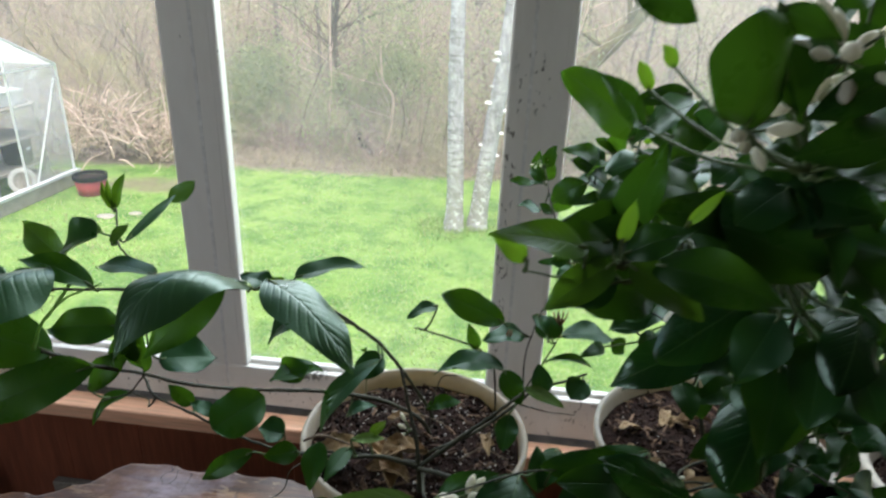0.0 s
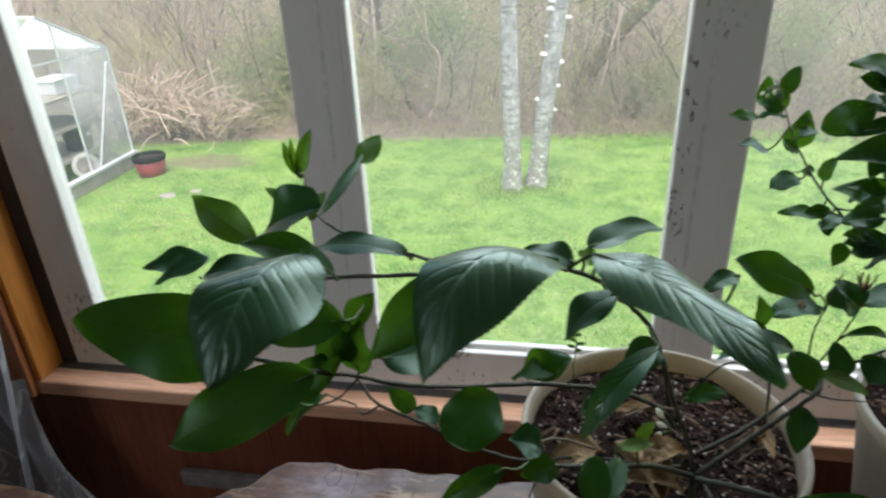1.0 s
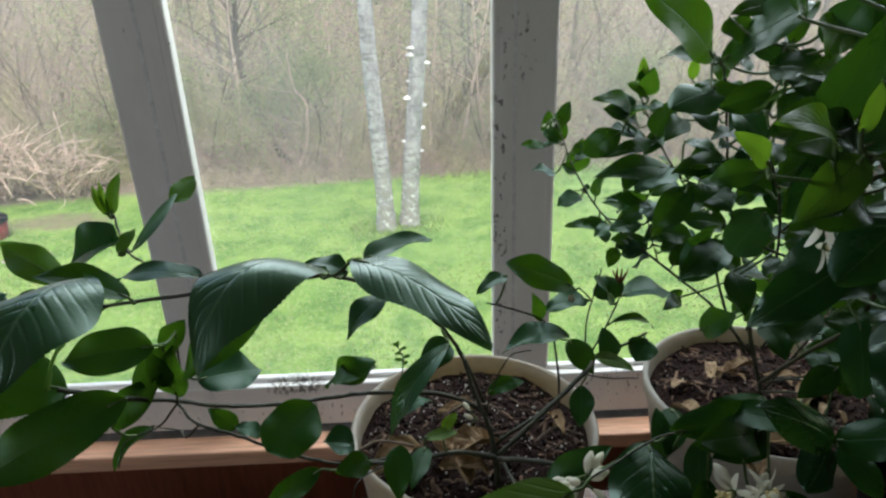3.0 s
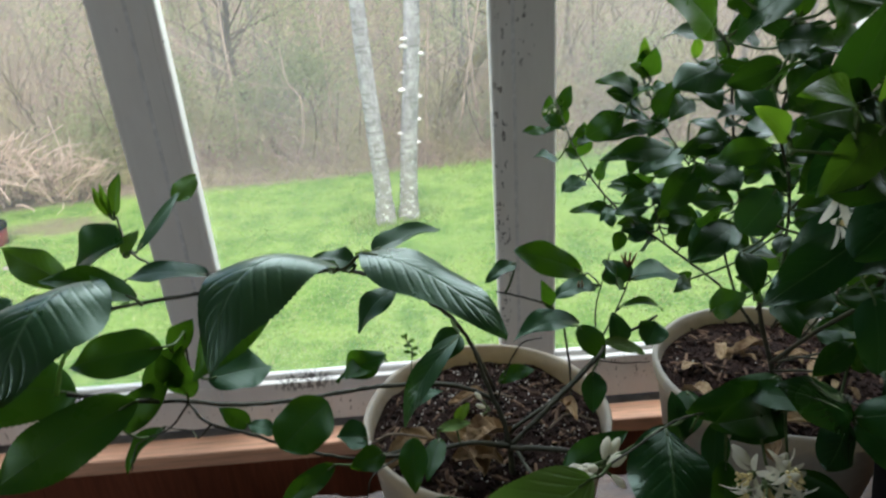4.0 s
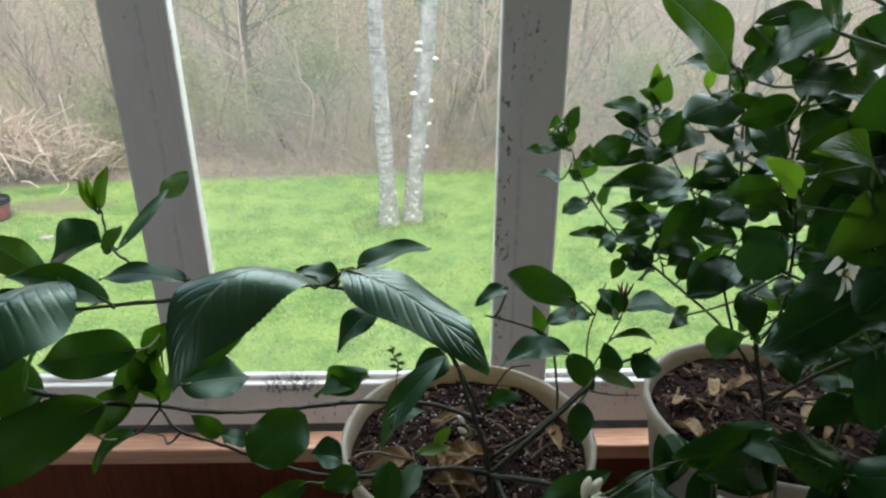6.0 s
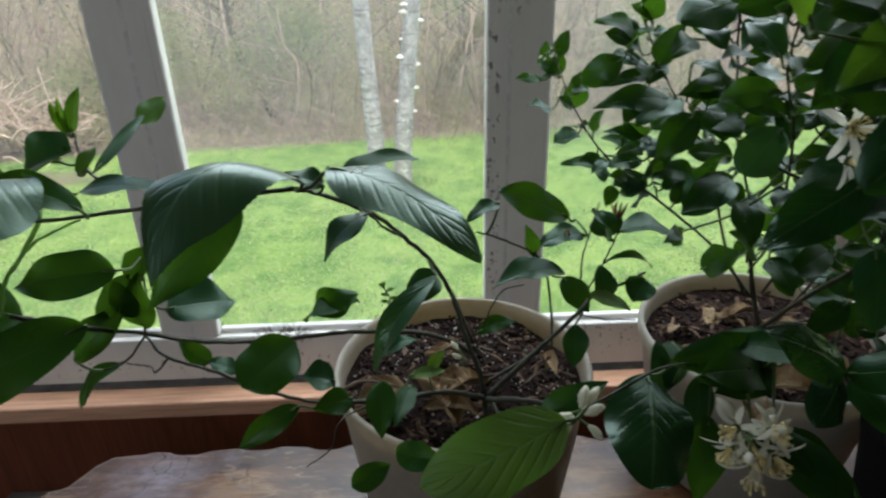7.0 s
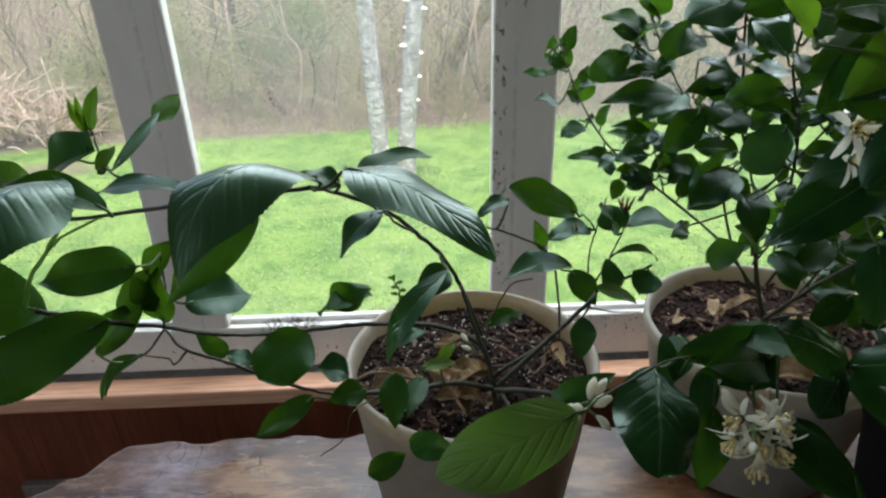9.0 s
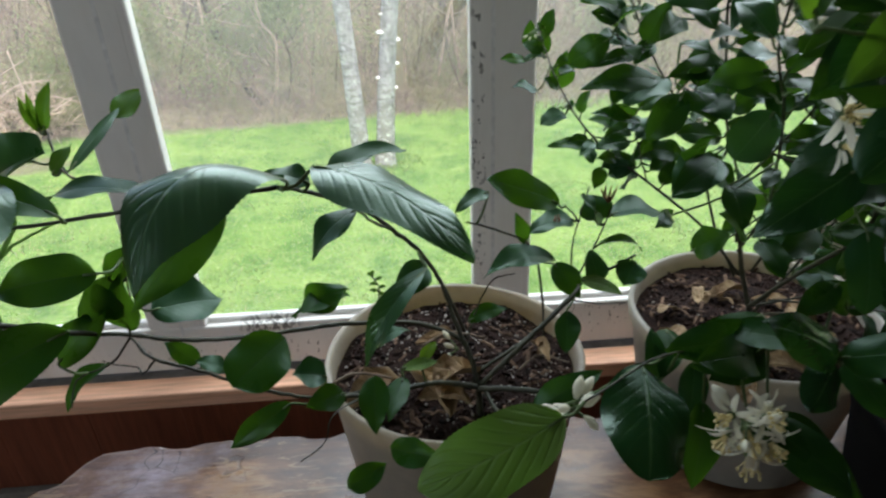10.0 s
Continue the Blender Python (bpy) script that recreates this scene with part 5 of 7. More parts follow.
b2b = R(0.0008, 0.0005, (0.144, 0.66, 2.36), (0.115, 0.65, 2.375), (0.095, 0.64, 2.39))
b3 = R(0.0013, 0.0008, (0.222, 0.605, 2.2), (0.2, 0.58, 2.269), (0.173, 0.57, 2.33), (0.157, 0.56, 2.397), (0.145, 0.55, 2.442), (0.12, 0.52, 2.463))
b3b = R(0.0009, 0.0005, (0.173, 0.57, 2.33), (0.145, 0.56, 2.35), (0.12, 0.55, 2.365))
b4 = R(0.0012, 0.0008, (0.225, 0.605, 2.19), (0.215, 0.56, 2.25), (0.191, 0.52, 2.312), (0.175, 0.5, 2.356), (0.151, 0.48, 2.401), (0.136, 0.45, 2.445), (0.122, 0.43, 2.475))
b5 = R(0.0021, 0.0011, (0.245, 0.6, 2.13), (0.25, 0.55, 2.195), (0.25, 0.5, 2.251), (0.235, 0.465, 2.30), (0.214, 0.42, 2.392), (0.2, 0.39, 2.44), (0.18, 0.36, 2.51))
b6 = R(0.0012, 0.0008, (0.25, 0.6, 2.12), (0.31, 0.6, 2.22), (0.35, 0.58, 2.32), (0.36, 0.55, 2.42), (0.35, 0.52, 2.52))
R(0.0012, 0.0007, (0.235, 0.465, 2.30), (0.19, 0.44, 2.325), (0.15, 0.43, 2.345), (0.115, 0.44, 2.36))
R(0.0012, 0.0007, (0.214, 0.42, 2.392), (0.15, 0.33, 2.435), (0.105, 0.295, 2.45), (0.074, 0.28, 2.454))
R(0.0008, 0.0005, (0.105, 0.295, 2.45), (0.07, 0.275, 2.447), (0.035, 0.267, 2.453), material=STEM_GREEN)
R(0.0014, 0.0008, (0.246, 0.6, 2.11), (0.225, 0.5, 2.17), (0.185, 0.41, 2.235), (0.145, 0.365, 2.262), (0.13, 0.35, 2.27))
R(0.0010, 0.0006, (0.185, 0.41, 2.235), (0.12, 0.39, 2.25), (0.06, 0.375, 2.26), (0.0, 0.325, 2.276))
b12 = R(0.0011, 0.0007, (0.2, 0.39, 2.44), (0.185, 0.36, 2.465), (0.165, 0.33, 2.48), (0.15, 0.31, 2.49))
b14 = R(0.0013, 0.0007, (0.25, 0.6, 2.13), (0.32, 0.53, 2.2), (0.36, 0.47, 2.28), (0.37, 0.41, 2.36), (0.36, 0.36, 2.43))
b15 = R(0.0011, 0.0006, (0.25, 0.58, 2.15), (0.28, 0.5, 2.19), (0.3, 0.43, 2.22), (0.31, 0.37, 2.25))
b13 = R(0.0012, 0.0007, (0.25, 0.5, 2.251), (0.3, 0.46, 2.32), (0.32, 0.42, 2.4), (0.31, 0.38, 2.47))

R(0.0012, 0.0007, (0.248, 0.6, 2.12), (0.22, 0.5, 2.19), (0.166, 0.42, 2.235), (0.154, 0.375, 2.25), (0.159, 0.37, 2.251))
b16 = R(0.0010, 0.0006, (0.246, 0.6, 2.11), (0.27, 0.5, 2.15), (0.275, 0.42, 2.185), (0.255, 0.35, 2.2), (0.22, 0.32, 2.2))
# small-leaved sprays at the back
tree.spray(b1, 0.35, 11, 0.026, aspect=0.65)
tree.spray(b1[-8:], 0.3, 4, 0.022, LEAF, aspect=0.65, up=0.7)
tree.spray(b1b, 0.1, 9, 0.03, aspect=0.65)
tree.spray(b2, 0.15, 9, 0.028, aspect=0.6)
tree.spray(b2b, 0.2, 6, 0.034, aspect=0.65)
tree.spray(b3, 0.1, 16, 0.031, aspect=0.6)
tree.spray(b3b, 0.2, 6, 0.034, aspect=0.65)
tree.spray(b4, 0.1, 30, 0.033, aspect=0.6)
tree.spray(b5[8:], 0.2, 26, 0.041, aspect=0.58)
tree.spray(b16, 0.35, 8, 0.042, LEAF_MID, aspect=0.5)
tree.spray(b15, 0.2, 14, 0.042, aspect=0.6)
tree.spray(b12, 0.3, 12, 0.032, LEAF_SHADE, aspect=0.6)
b18 = R(0.0013, 0.0007, (0.24, 0.6, 2.17), (0.255, 0.56, 2.28), (0.25, 0.52, 2.37), (0.24, 0.49, 2.45), (0.225, 0.46, 2.54))
b19 = R(0.0012, 0.0007, (0.2, 0.58, 2.269), (0.215, 0.52, 2.36), (0.205, 0.47, 2.45), (0.19, 0.43, 2.54))
tree.spray(b18, 0.2, 38, 0.038, LEAF_SHADE, aspect=0.58)
tree.spray(b19, 0.25, 30, 0.036, LEAF_SHADE, aspect=0.58)
tree.join_leaves(True)
tree.spray(b6, 0.1, 70, 0.046, aspect=0.65)
tree.spray(b13, 0.1, 44, 0.046, LEAF_SHADE, aspect=0.65)
tree.spray(b14, 0.15, 44, 0.046, LEAF_SHADE, aspect=0.65)
tree.join_leaves(False)
L = tree.leaf
for k in range(20):
    a = tree.rng.uniform(0, 6.28)
    tree.dry_leaf((0.255 + 0.085 * math.cos(a) * tree.rng.uniform(0.2, 1), 0.61 + 0.085 * math.sin(a) * tree.rng.uniform(0.2, 1), 2.112 + 0.004 * tree.rng.random()), tree.rng.uniform(0, 360), tree.rng.uniform(0.014, 0.032), tree.rng.uniform(0.008, 0.018), tree.rng.uniform(0.3, 1.0), 200 + k)
# back twigs
L((0.129, 0.69, 2.418), (0.129, 0.69, 2.441), 0.011, 60, 0, 0.08, 0.08, LEAF_YOUNG)
L((0.128, 0.69, 2.409), (0.133, 0.69, 2.434), 0.015, 60, 0, 0.08, 0.08, LEAF)
L((0.141, 0.6, 2.432), (0.14, 0.6, 2.451), 0.010, 60, 0, 0.08, 0.08, LEAF_YOUNG)
L((0.054, 0.77, 2.35), (0.056, 0.77, 2.379), 0.016, 65, 0, 0.08, 0.08, LEAF)
L((0.065, 0.77, 2.344), (0.073, 0.77, 2.368), 0.019, 65, 0, 0.08, 0.08, LEAF)
L((0.084, 0.76, 2.309), (0.09, 0.75, 2.351), 0.026, 65, 0, 0.08, 0.08, LEAF)
L((0.052, 0.77, 2.338), (0.023, 0.76, 2.343), 0.014, 40, 0, 0.08, 0.08, LEAF)
L((0.063, 0.76, 2.309), (0.035, 0.75, 2.317), 0.021, 22, 0, 0.08, 0.08, LEAF_SHEEN)
L((0.086, 0.73, 2.292), (0.059, 0.72, 2.284), 0.026, 16, 0, 0.08, 0.08, LEAF_SHEEN)
L((0.102, 0.71, 2.263), (0.063, 0.7, 2.269), 0.016, 30, 0, 0.08, 0.08, LEAF)
L((0.102, 0.7, 2.264), (0.107, 0.69, 2.252), 0.016, 22, 0, 0.08, 0.08, LEAF_SHEEN)
L((0.138, 0.7, 2.282), (0.096, 0.68, 2.301), 0.020, 40, 0, 0.08, 0.08, LEAF)
L((0.136, 0.68, 2.293), (0.156, 0.67, 2.29), 0.031, 12, 0, 0.08, 0.08, LEAF_SHEEN)
L((0.142, 0.64, 2.282), (0.173, 0.63, 2.277), 0.025, 35, 0, 0.08, 0.08, LEAF)
L((0.167, 0.56, 2.302), (0.125, 0.54, 2.278), 0.039, 22, 0, 0.08, 0.08, LEAF_SHEEN)
L((0.118, 0.66, 2.262), (0.136, 0.65, 2.269), 0.019, 40, 0, 0.08, 0.08, LEAF)
L((0.107, 0.66, 2.259), (0.098, 0.65, 2.242), 0.015, 50, 0, 0.08, 0.08, LEAF)
L((0.119, 0.65, 2.272), (0.116, 0.64, 2.256), 0.018, 22, 0, 0.08, 0.08, LEAF_SHEEN)
L((0.154, 0.55, 2.225), (0.172, 0.53, 2.25), 0.028, 40, 0, 0.08, 0.08, LEAF)
L((0.196, 0.55, 2.236), (0.161, 0.53, 2.268), 0.024, 45, 0, 0.08, 0.08, LEAF)
L((0.198, 0.52, 2.243), (0.202, 0.5, 2.224), 0.023, 50, 0, 0.08, 0.08, LEAF)
# back stem
L((0.121, 0.660, 2.409), (0.125, 0.645, 2.437), 0.020, 60, 0, 0.1, 0.06, LEAF)
L((0.127, 0.660, 2.407), (0.101, 0.645, 2.424), 0.016, 50, 0, 0.1, 0.06, LEAF)
L((0.115, 0.660, 2.398), (0.072, 0.645, 2.412), 0.023, 40, 0, 0.1, 0.06, LEAF)
L((0.121, 0.660, 2.381), (0.081, 0.645, 2.402), 0.027, 35, 0, 0.1, 0.06, LEAF_SHADE)
L((0.123, 0.660, 2.396), (0.137, 0.645, 2.402), 0.013, 20, 0, 0.1, 0.06, LEAF_SHEEN)
L((0.127, 0.660, 2.369), (0.087, 0.645, 2.382), 0.029, 18, 0, 0.1, 0.06, LEAF_SHEEN)
L((0.143, 0.660, 2.374), (0.121, 0.645, 2.358), 0.017, 50, 0, 0.1, 0.06, LEAF_MID)
L((0.128, 0.660, 2.362), (0.083, 0.645, 2.357), 0.016, 40, 0, 0.1, 0.06, LEAF_SHADE)
L((0.150, 0.660, 2.341), (0.077, 0.645, 2.339), 0.027, 45, 0, 0.1, 0.06, LEAF_SHADE)
L((0.159, 0.660, 2.341), (0.116, 0.645, 2.323), 0.040, 18, 0, 0.1, 0.06, LEAF_SHEEN)
L((0.120, 0.660, 2.344), (0.106, 0.645, 2.323), 0.018, 45, 0, 0.1, 0.06, LEAF_SHADE)
L((0.139, 0.660, 2.302), (0.087, 0.645, 2.317), 0.017, 40, 0, 0.1, 0.06, LEAF_MID)
L((0.129, 0.660, 2.302), (0.148, 0.645, 2.290), 0.032, 18, 0, 0.1, 0.06, LEAF_SHEEN)
L((0.131, 0.660, 2.296), (0.101, 0.645, 2.294), 0.018, 45, 0, 0.1, 0.06, LEAF)
L((0.099, 0.660, 2.284), (0.080, 0.645, 2.277), 0.013, 30, 0, 0.1, 0.06, LEAF_SHEEN)
L((0.131, 0.660, 2.267), (0.101, 0.645, 2.265), 0.023, 30, 0, 0.1, 0.06, LEAF_SHADE)
L((0.124, 0.660, 2.269), (0.132, 0.645, 2.258), 0.018, 40, 0, 0.1, 0.06, LEAF)
L((0.163, 0.660, 2.277), (0.129, 0.645, 2.271), 0.025, 35, 0, 0.1, 0.06, LEAF_SHADE)
L((0.160, 0.660, 2.263), (0.182, 0.645, 2.273), 0.038, 15, 0, 0.1, 0.06, LEAF_SHEEN)
L((0.184, 0.660, 2.303), (0.169, 0.645, 2.296), 0.018, 45, 0, 0.1, 0.06, LEAF_SHADE)
# middle stem
L((0.145, 0.550, 2.434), (0.099, 0.530, 2.424), 0.033, 34, 0, 0.06, 0.05, LEAF_SHEEN, dome=0.2, blunt=0.6)
L((0.128, 0.560, 2.417), (0.134, 0.530, 2.404), 0.020, 45, 0, 0.1, 0.06, LEAF_SHADE)
L((0.123, 0.560, 2.408), (0.096, 0.530, 2.400), 0.019, 50, 0, 0.1, 0.06, LEAF_SHADE)
L((0.146, 0.560, 2.433), (0.158, 0.530, 2.427), 0.016, 50, 0, 0.1, 0.06, LEAF)
L((0.182, 0.560, 2.422), (0.145, 0.530, 2.404), 0.027, 18, 0, 0.1, 0.06, LEAF_SHEEN)
L((0.163, 0.560, 2.370), (0.104, 0.530, 2.374), 0.024, 40, 0, 0.1, 0.06, LEAF_SHADE)
L((0.142, 0.560, 2.356), (0.143, 0.530, 2.339), 0.033, 55, 0, 0.1, 0.06, LEAF)
L((0.172, 0.560, 2.377), (0.139, 0.530, 2.392), 0.027, 18, 0, 0.1, 0.06, LEAF_SHEEN)
L((0.166, 0.560, 2.356), (0.183, 0.530, 2.369), 0.025, 16, 0, 0.1, 0.06, LEAF_SHEEN)
L((0.196, 0.560, 2.380), (0.151, 0.530, 2.378), 0.027, 18, 0, 0.1, 0.06, LEAF_SHEEN)
L((0.186, 0.560, 2.349), (0.208, 0.530, 2.353), 0.030, 40, 0, 0.1, 0.06, LEAF_SHADE)
L((0.170, 0.560, 2.300), (0.120, 0.530, 2.284), 0.029, 40, 0, 0.1, 0.06, LEAF_SHADE)
L((0.145, 0.560, 2.298), (0.147, 0.530, 2.330), 0.023, 30, 0, 0.1, 0.06, LEAF_MID)
L((0.124, 0.560, 2.390), (0.133, 0.530, 2.390), 0.018, 35, 0, 0.1, 0.06, LEAF_MID)
L((0.168, 0.560, 2.395), (0.131, 0.530, 2.398), 0.017, 30, 0, 0.1, 0.06, LEAF_SHADE)
L((0.202, 0.560, 2.312), (0.214, 0.530, 2.312), 0.024, 40, 0, 0.1, 0.06, LEAF_SHADE)
# upper crown
L((0.113, 0.500, 2.461), (0.054, 0.470, 2.506), 0.035, 60, 0, 0.06, 0.05, LEAF, blunt=0.6)
L((0.101, 0.460, 2.464), (0.130, 0.420, 2.498), 0.036, 40, 0, 0.06, 0.05, LEAF_MID, blunt=0.3)
L((0.135, 0.460, 2.497), (0.097, 0.450, 2.491), 0.016, 45, 0, 0.06, 0.05, LEAF_SHADE)
L((0.102, 0.460, 2.489), (0.108, 0.450, 2.475), 0.019, 55, 0, 0.06, 0.05, LEAF)
L((0.109, 0.420, 2.466), (0.131, 0.400, 2.465), 0.026, 45, 0, 0.06, 0.05, LEAF_SHADE)
L((0.106, 0.420, 2.441), (0.114, 0.390, 2.462), 0.019, 30, 0, 0.06, 0.05, LEAF_MID)
L((0.119, 0.420, 2.433), (0.130, 0.400, 2.454), 0.025, 45, 0, 0.06, 0.05, LEAF_SHADE)
L((0.114, 0.500, 2.443), (0.137, 0.490, 2.437), 0.012, 50, 0, 0.06, 0.05, LEAF)
L((0.144, 0.480, 2.427), (0.149, 0.450, 2.451), 0.02, 40, 0, 0.1, 0.06, LEAF_MID)
L((0.129, 0.400, 2.490), (0.108, 0.370, 2.475), 0.020, 55, 0, 0.1, 0.06, LEAF)
# lower crown
L((0.235, 0.520, 2.254), (0.186, 0.490, 2.246), 0.024, 50, 0, 0.1, 0.06, LEAF_SHADE)
L((0.178, 0.500, 2.259), (0.184, 0.470, 2.244), 0.022, 50, 0, 0.1, 0.06, LEAF_SHADE)
L((0.148, 0.500, 2.305), (0.146, 0.470, 2.283), 0.023, 50, 0, 0.1, 0.06, LEAF_SHADE)
L((0.117, 0.520, 2.274), (0.093, 0.490, 2.280), 0.012, 50, 0, 0.1, 0.06, LEAF_SHADE)
L((0.203, 0.460, 2.288), (0.208, 0.430, 2.285), 0.028, 50, 0, 0.1, 0.06, LEAF)
# reaching forward
L((0.101, 0.330, 2.451), (0.050, 0.300, 2.458), 0.024, 50, 0, 0.1, 0.06, LEAF_SHADE, blunt=0.7)
L((0.119, 0.350, 2.438), (0.071, 0.320, 2.418), 0.024, 52, 0, 0.1, 0.06, LEAF_SHADE, blunt=0.4)
L((0.162, 0.360, 2.407), (0.109, 0.330, 2.380), 0.035, 48, 0, 0.1, 0.06, LEAF_GLOSS, dome=0.25, blunt=0.6)
L((0.184, 0.370, 2.337), (0.161, 0.330, 2.299), 0.043, 56, 0, 0.1, 0.06, LEAF_GLOSS, dome=0.3, blunt=0.7)
L((0.158, 0.370, 2.251), (0.092, 0.345, 2.300), 0.030, 44, 0, 0.1, 0.06, LEAF_GLOSS, dome=0.2, blunt=0.4)
L((0.154, 0.370, 2.250), (0.130, 0.345, 2.239), 0.027, 50, 0, 0.1, 0.06, LEAF_GLOSS, dome=0.2, blunt=0.5)
L((0.162, 0.370, 2.249), (0.178, 0.345, 2.228), 0.021, 48, 0, 0.1, 0.06, LEAF_MID, dome=0.15)
L((0.159, 0.370, 2.253), (0.188, 0.340, 2.276), 0.026, 45, 0, 0.1, 0.06, LEAF_SHADE, dome=0.15)
L((0.107, 0.360, 2.226), (0.169, 0.330, 2.180), 0.029, 50, 0, 0.1, 0.06, LEAF_SHADE, dome=0.15)
L((0.128, 0.400, 2.235), (0.070, 0.360, 2.265), 0.026, 45, 0, 0.1, 0.06, LEAF_SHADE, blunt=0.5)
L((0.075, 0.410, 2.251), (0.063, 0.380, 2.240), 0.019, 50, 0, 0.1, 0.06, LEAF_MID, blunt=0.4)
L((0.209, 0.380, 2.370), (0.189, 0.350, 2.313), 0.044, 52, 0, 0.1, 0.06, LEAF_SHADE, dome=0.2, blunt=0.5)
L((0.108, 0.325, 2.462), (0.165, 0.3, 2.45), 0.036, 62, 0, 0.1, 0.03, LEAF_SHADE, blunt=0.6)
L((0.128, 0.34, 2.47), (0.18, 0.3, 2.476), 0.034, 55, 0, 0.1, 0.03, LEAF_SHADE, blunt=0.5)
L((0.209, 0.400, 2.397), (0.147, 0.370, 2.415), 0.033, 45, 0, 0.1, 0.06, LEAF_SHADE, dome=0.2)
L((0.266, 0.400, 2.230), (0.227, 0.380, 2.222), 0.029, 45, 0, 0.1, 0.06, LEAF_SHADE)
L((0.098, 0.310, 2.430), (0.058, 0.290, 2.431), 0.026, 58, 0, 0.1, 0.06, LEAF_SHADE, blunt=0.6)
L((0.089, 0.310, 2.458), (0.052, 0.290, 2.455), 0.018, 58, 0, 0.1, 0.06, LEAF_SHADE, blunt=0.6)
L((0.120, 0.360, 2.437), (0.071, 0.330, 2.431), 0.019, 50, 0, 0.1, 0.06, LEAF_SHADE, blunt=0.4)
L((0.122, 0.360, 2.461), (0.074, 0.330, 2.475), 0.021, 55, 0, 0.1, 0.06, LEAF_SHADE, blunt=0.4)
L((0.140, 0.330, 2.457), (0.090, 0.310, 2.468), 0.023, 55, 0, 0.1, 0.06, LEAF_SHADE, blunt=0.4)
L((0.179, 0.330, 2.487), (0.154, 0.300, 2.465), 0.025, 45, 0, 0.1, 0.06, LEAF_GLOSS, dome=0.2, blunt=0.4)
L((0.149, 0.320, 2.480), (0.122, 0.300, 2.467), 0.025, 35, 0, 0.1, 0.06, LEAF_SHEEN, dome=0.15, blunt=0.4)
L((0.205, 0.340, 2.411), (0.189, 0.310, 2.382), 0.032, 50, 0, 0.1, 0.06, LEAF_GLOSS, dome=0.2, blunt=0.4)
L((0.169, 0.360, 2.367), (0.183, 0.330, 2.339), 0.039, 52, 0, 0.1, 0.06, LEAF_GLOSS, dome=0.2, blunt=0.4)
L((0.177, 0.420, 2.364), (0.106, 0.380, 2.326), 0.041, 40, 0, 0.1, 0.06, LEAF_GLOSS, dome=0.15)
# near
L((0.036, 0.272, 2.455), (0.021, 0.268, 2.468), 0.009, 62, 0, 0.08, 0.08, LEAF_YOUNG)
L((0.07, 0.29, 2.459), (0.039, 0.27, 2.462), 0.019, 55, 0, 0.08, 0.08, LEAF_SHADE)
L((0.074, 0.29, 2.444), (0.05, 0.28, 2.433), 0.021, 50, 0, 0.08, 0.08, LEAF_GLOSS)
L((0.153, 0.388, 2.361), (0.098, 0.38, 2.328), 0.03, 45, 0, 0.1, 0.05, LEAF_GLOSS)
L((0.126, 0.43, 2.378), (0.105, 0.425, 2.354), 0.027, 62, 0, 0.05, 0.02, LEAF_SHEEN, blunt=0.9)
L((0.172, 0.4, 2.356), (0.143, 0.38, 2.342), 0.027, 45, 0, 0.08, 0.08, LEAF_SHADE)
# cluster reaching into the room
L((0.059, 0.275, 2.461), (0.021, 0.245, 2.476), 0.015, 50, 0, 0.08, 0.08, LEAF_LIT_FRESH)
L((0.071, 0.277, 2.455), (0.044, 0.265, 2.437), 0.016, 50, 0, 0.08, 0.08, LEAF_LIT_FRESH)
L((0.077, 0.279, 2.454), (0.108, 0.27, 2.436), 0.017, 45, 0, 0.08, 0.08, LEAF_LIT_FRESH)
L((0.086, 0.28, 2.455), (0.133, 0.255, 2.452), 0.023, 48, 0, 0.08, 0.08, LEAF)
L((0.076, 0.285, 2.456), (0.101, 0.28, 2.47), 0.016, 40, 0, 0.08, 0.08, LEAF_MID)
L((0.078, 0.32, 2.45), (0.091, 0.31, 2.499), 0.020, 55, 0, 0.08, 0.08, LEAF_MID)
L((0.074, 0.285, 2.461), (0.077, 0.285, 2.48), 0.007, 60, 0, 0.08, 0.08, LEAF_YOUNG)
L((0.1, 0.29, 2.469), (0.112, 0.29, 2.485), 0.005, 55, 0, 0.08, 0.08, LEAF_YOUNG)
L((0.09, 0.36, 2.494), (0.063, 0.35, 2.521), 0.014, 55, 0, 0.08, 0.08, LEAF_MID)
L((0.09, 0.36, 2.512), (0.082, 0.36, 2.526), 0.008, 55, 0, 0.08, 0.08, LEAF_YOUNG)
L((0.1, 0.36, 2.523), (0.092, 0.36, 2.534), 0.008, 55, 0, 0.08, 0.08, LEAF_YOUNG)
L((0.118, 0.3, 2.508), (0.108, 0.285, 2.553), 0.036, 66, 8, 0.14, 0.0, LEAF_SHADE, blunt=0.8, dome=0.2)
L((0.12, 0.3, 2.553), (0.141, 0.29, 2.543), 0.012, 70, 0, 0.06, 0.05, LEAF_SHADE)
L((0.068, 0.3, 2.558), (0.09, 0.29, 2.547), 0.016, 70, 0, 0.06, 0.05, LEAF_SHADE)
L((0.128, 0.31, 2.541), (0.137, 0.3, 2.514), 0.022, 70, 0, 0.06, 0.05, LEAF_SHADE)
L((0.168, 0.3, 2.532), (0.135, 0.29, 2.514), 0.017, 75, 0, 0.06, 0.05, LEAF_SHADE)
L((0.174, 0.3, 2.51), (0.134, 0.29, 2.5), 0.02, 70, 0, 0.06, 0.05, LEAF_SHADE)
L((0.16, 0.36, 2.54), (0.19, 0.35, 2.525), 0.03, 70, 0, 0.06, 0.05, LEAF_SHADE)
L((0.18, 0.36, 2.56), (0.15, 0.35, 2.57), 0.026, 70, 0, 0.06, 0.05, LEAF_SHADE)
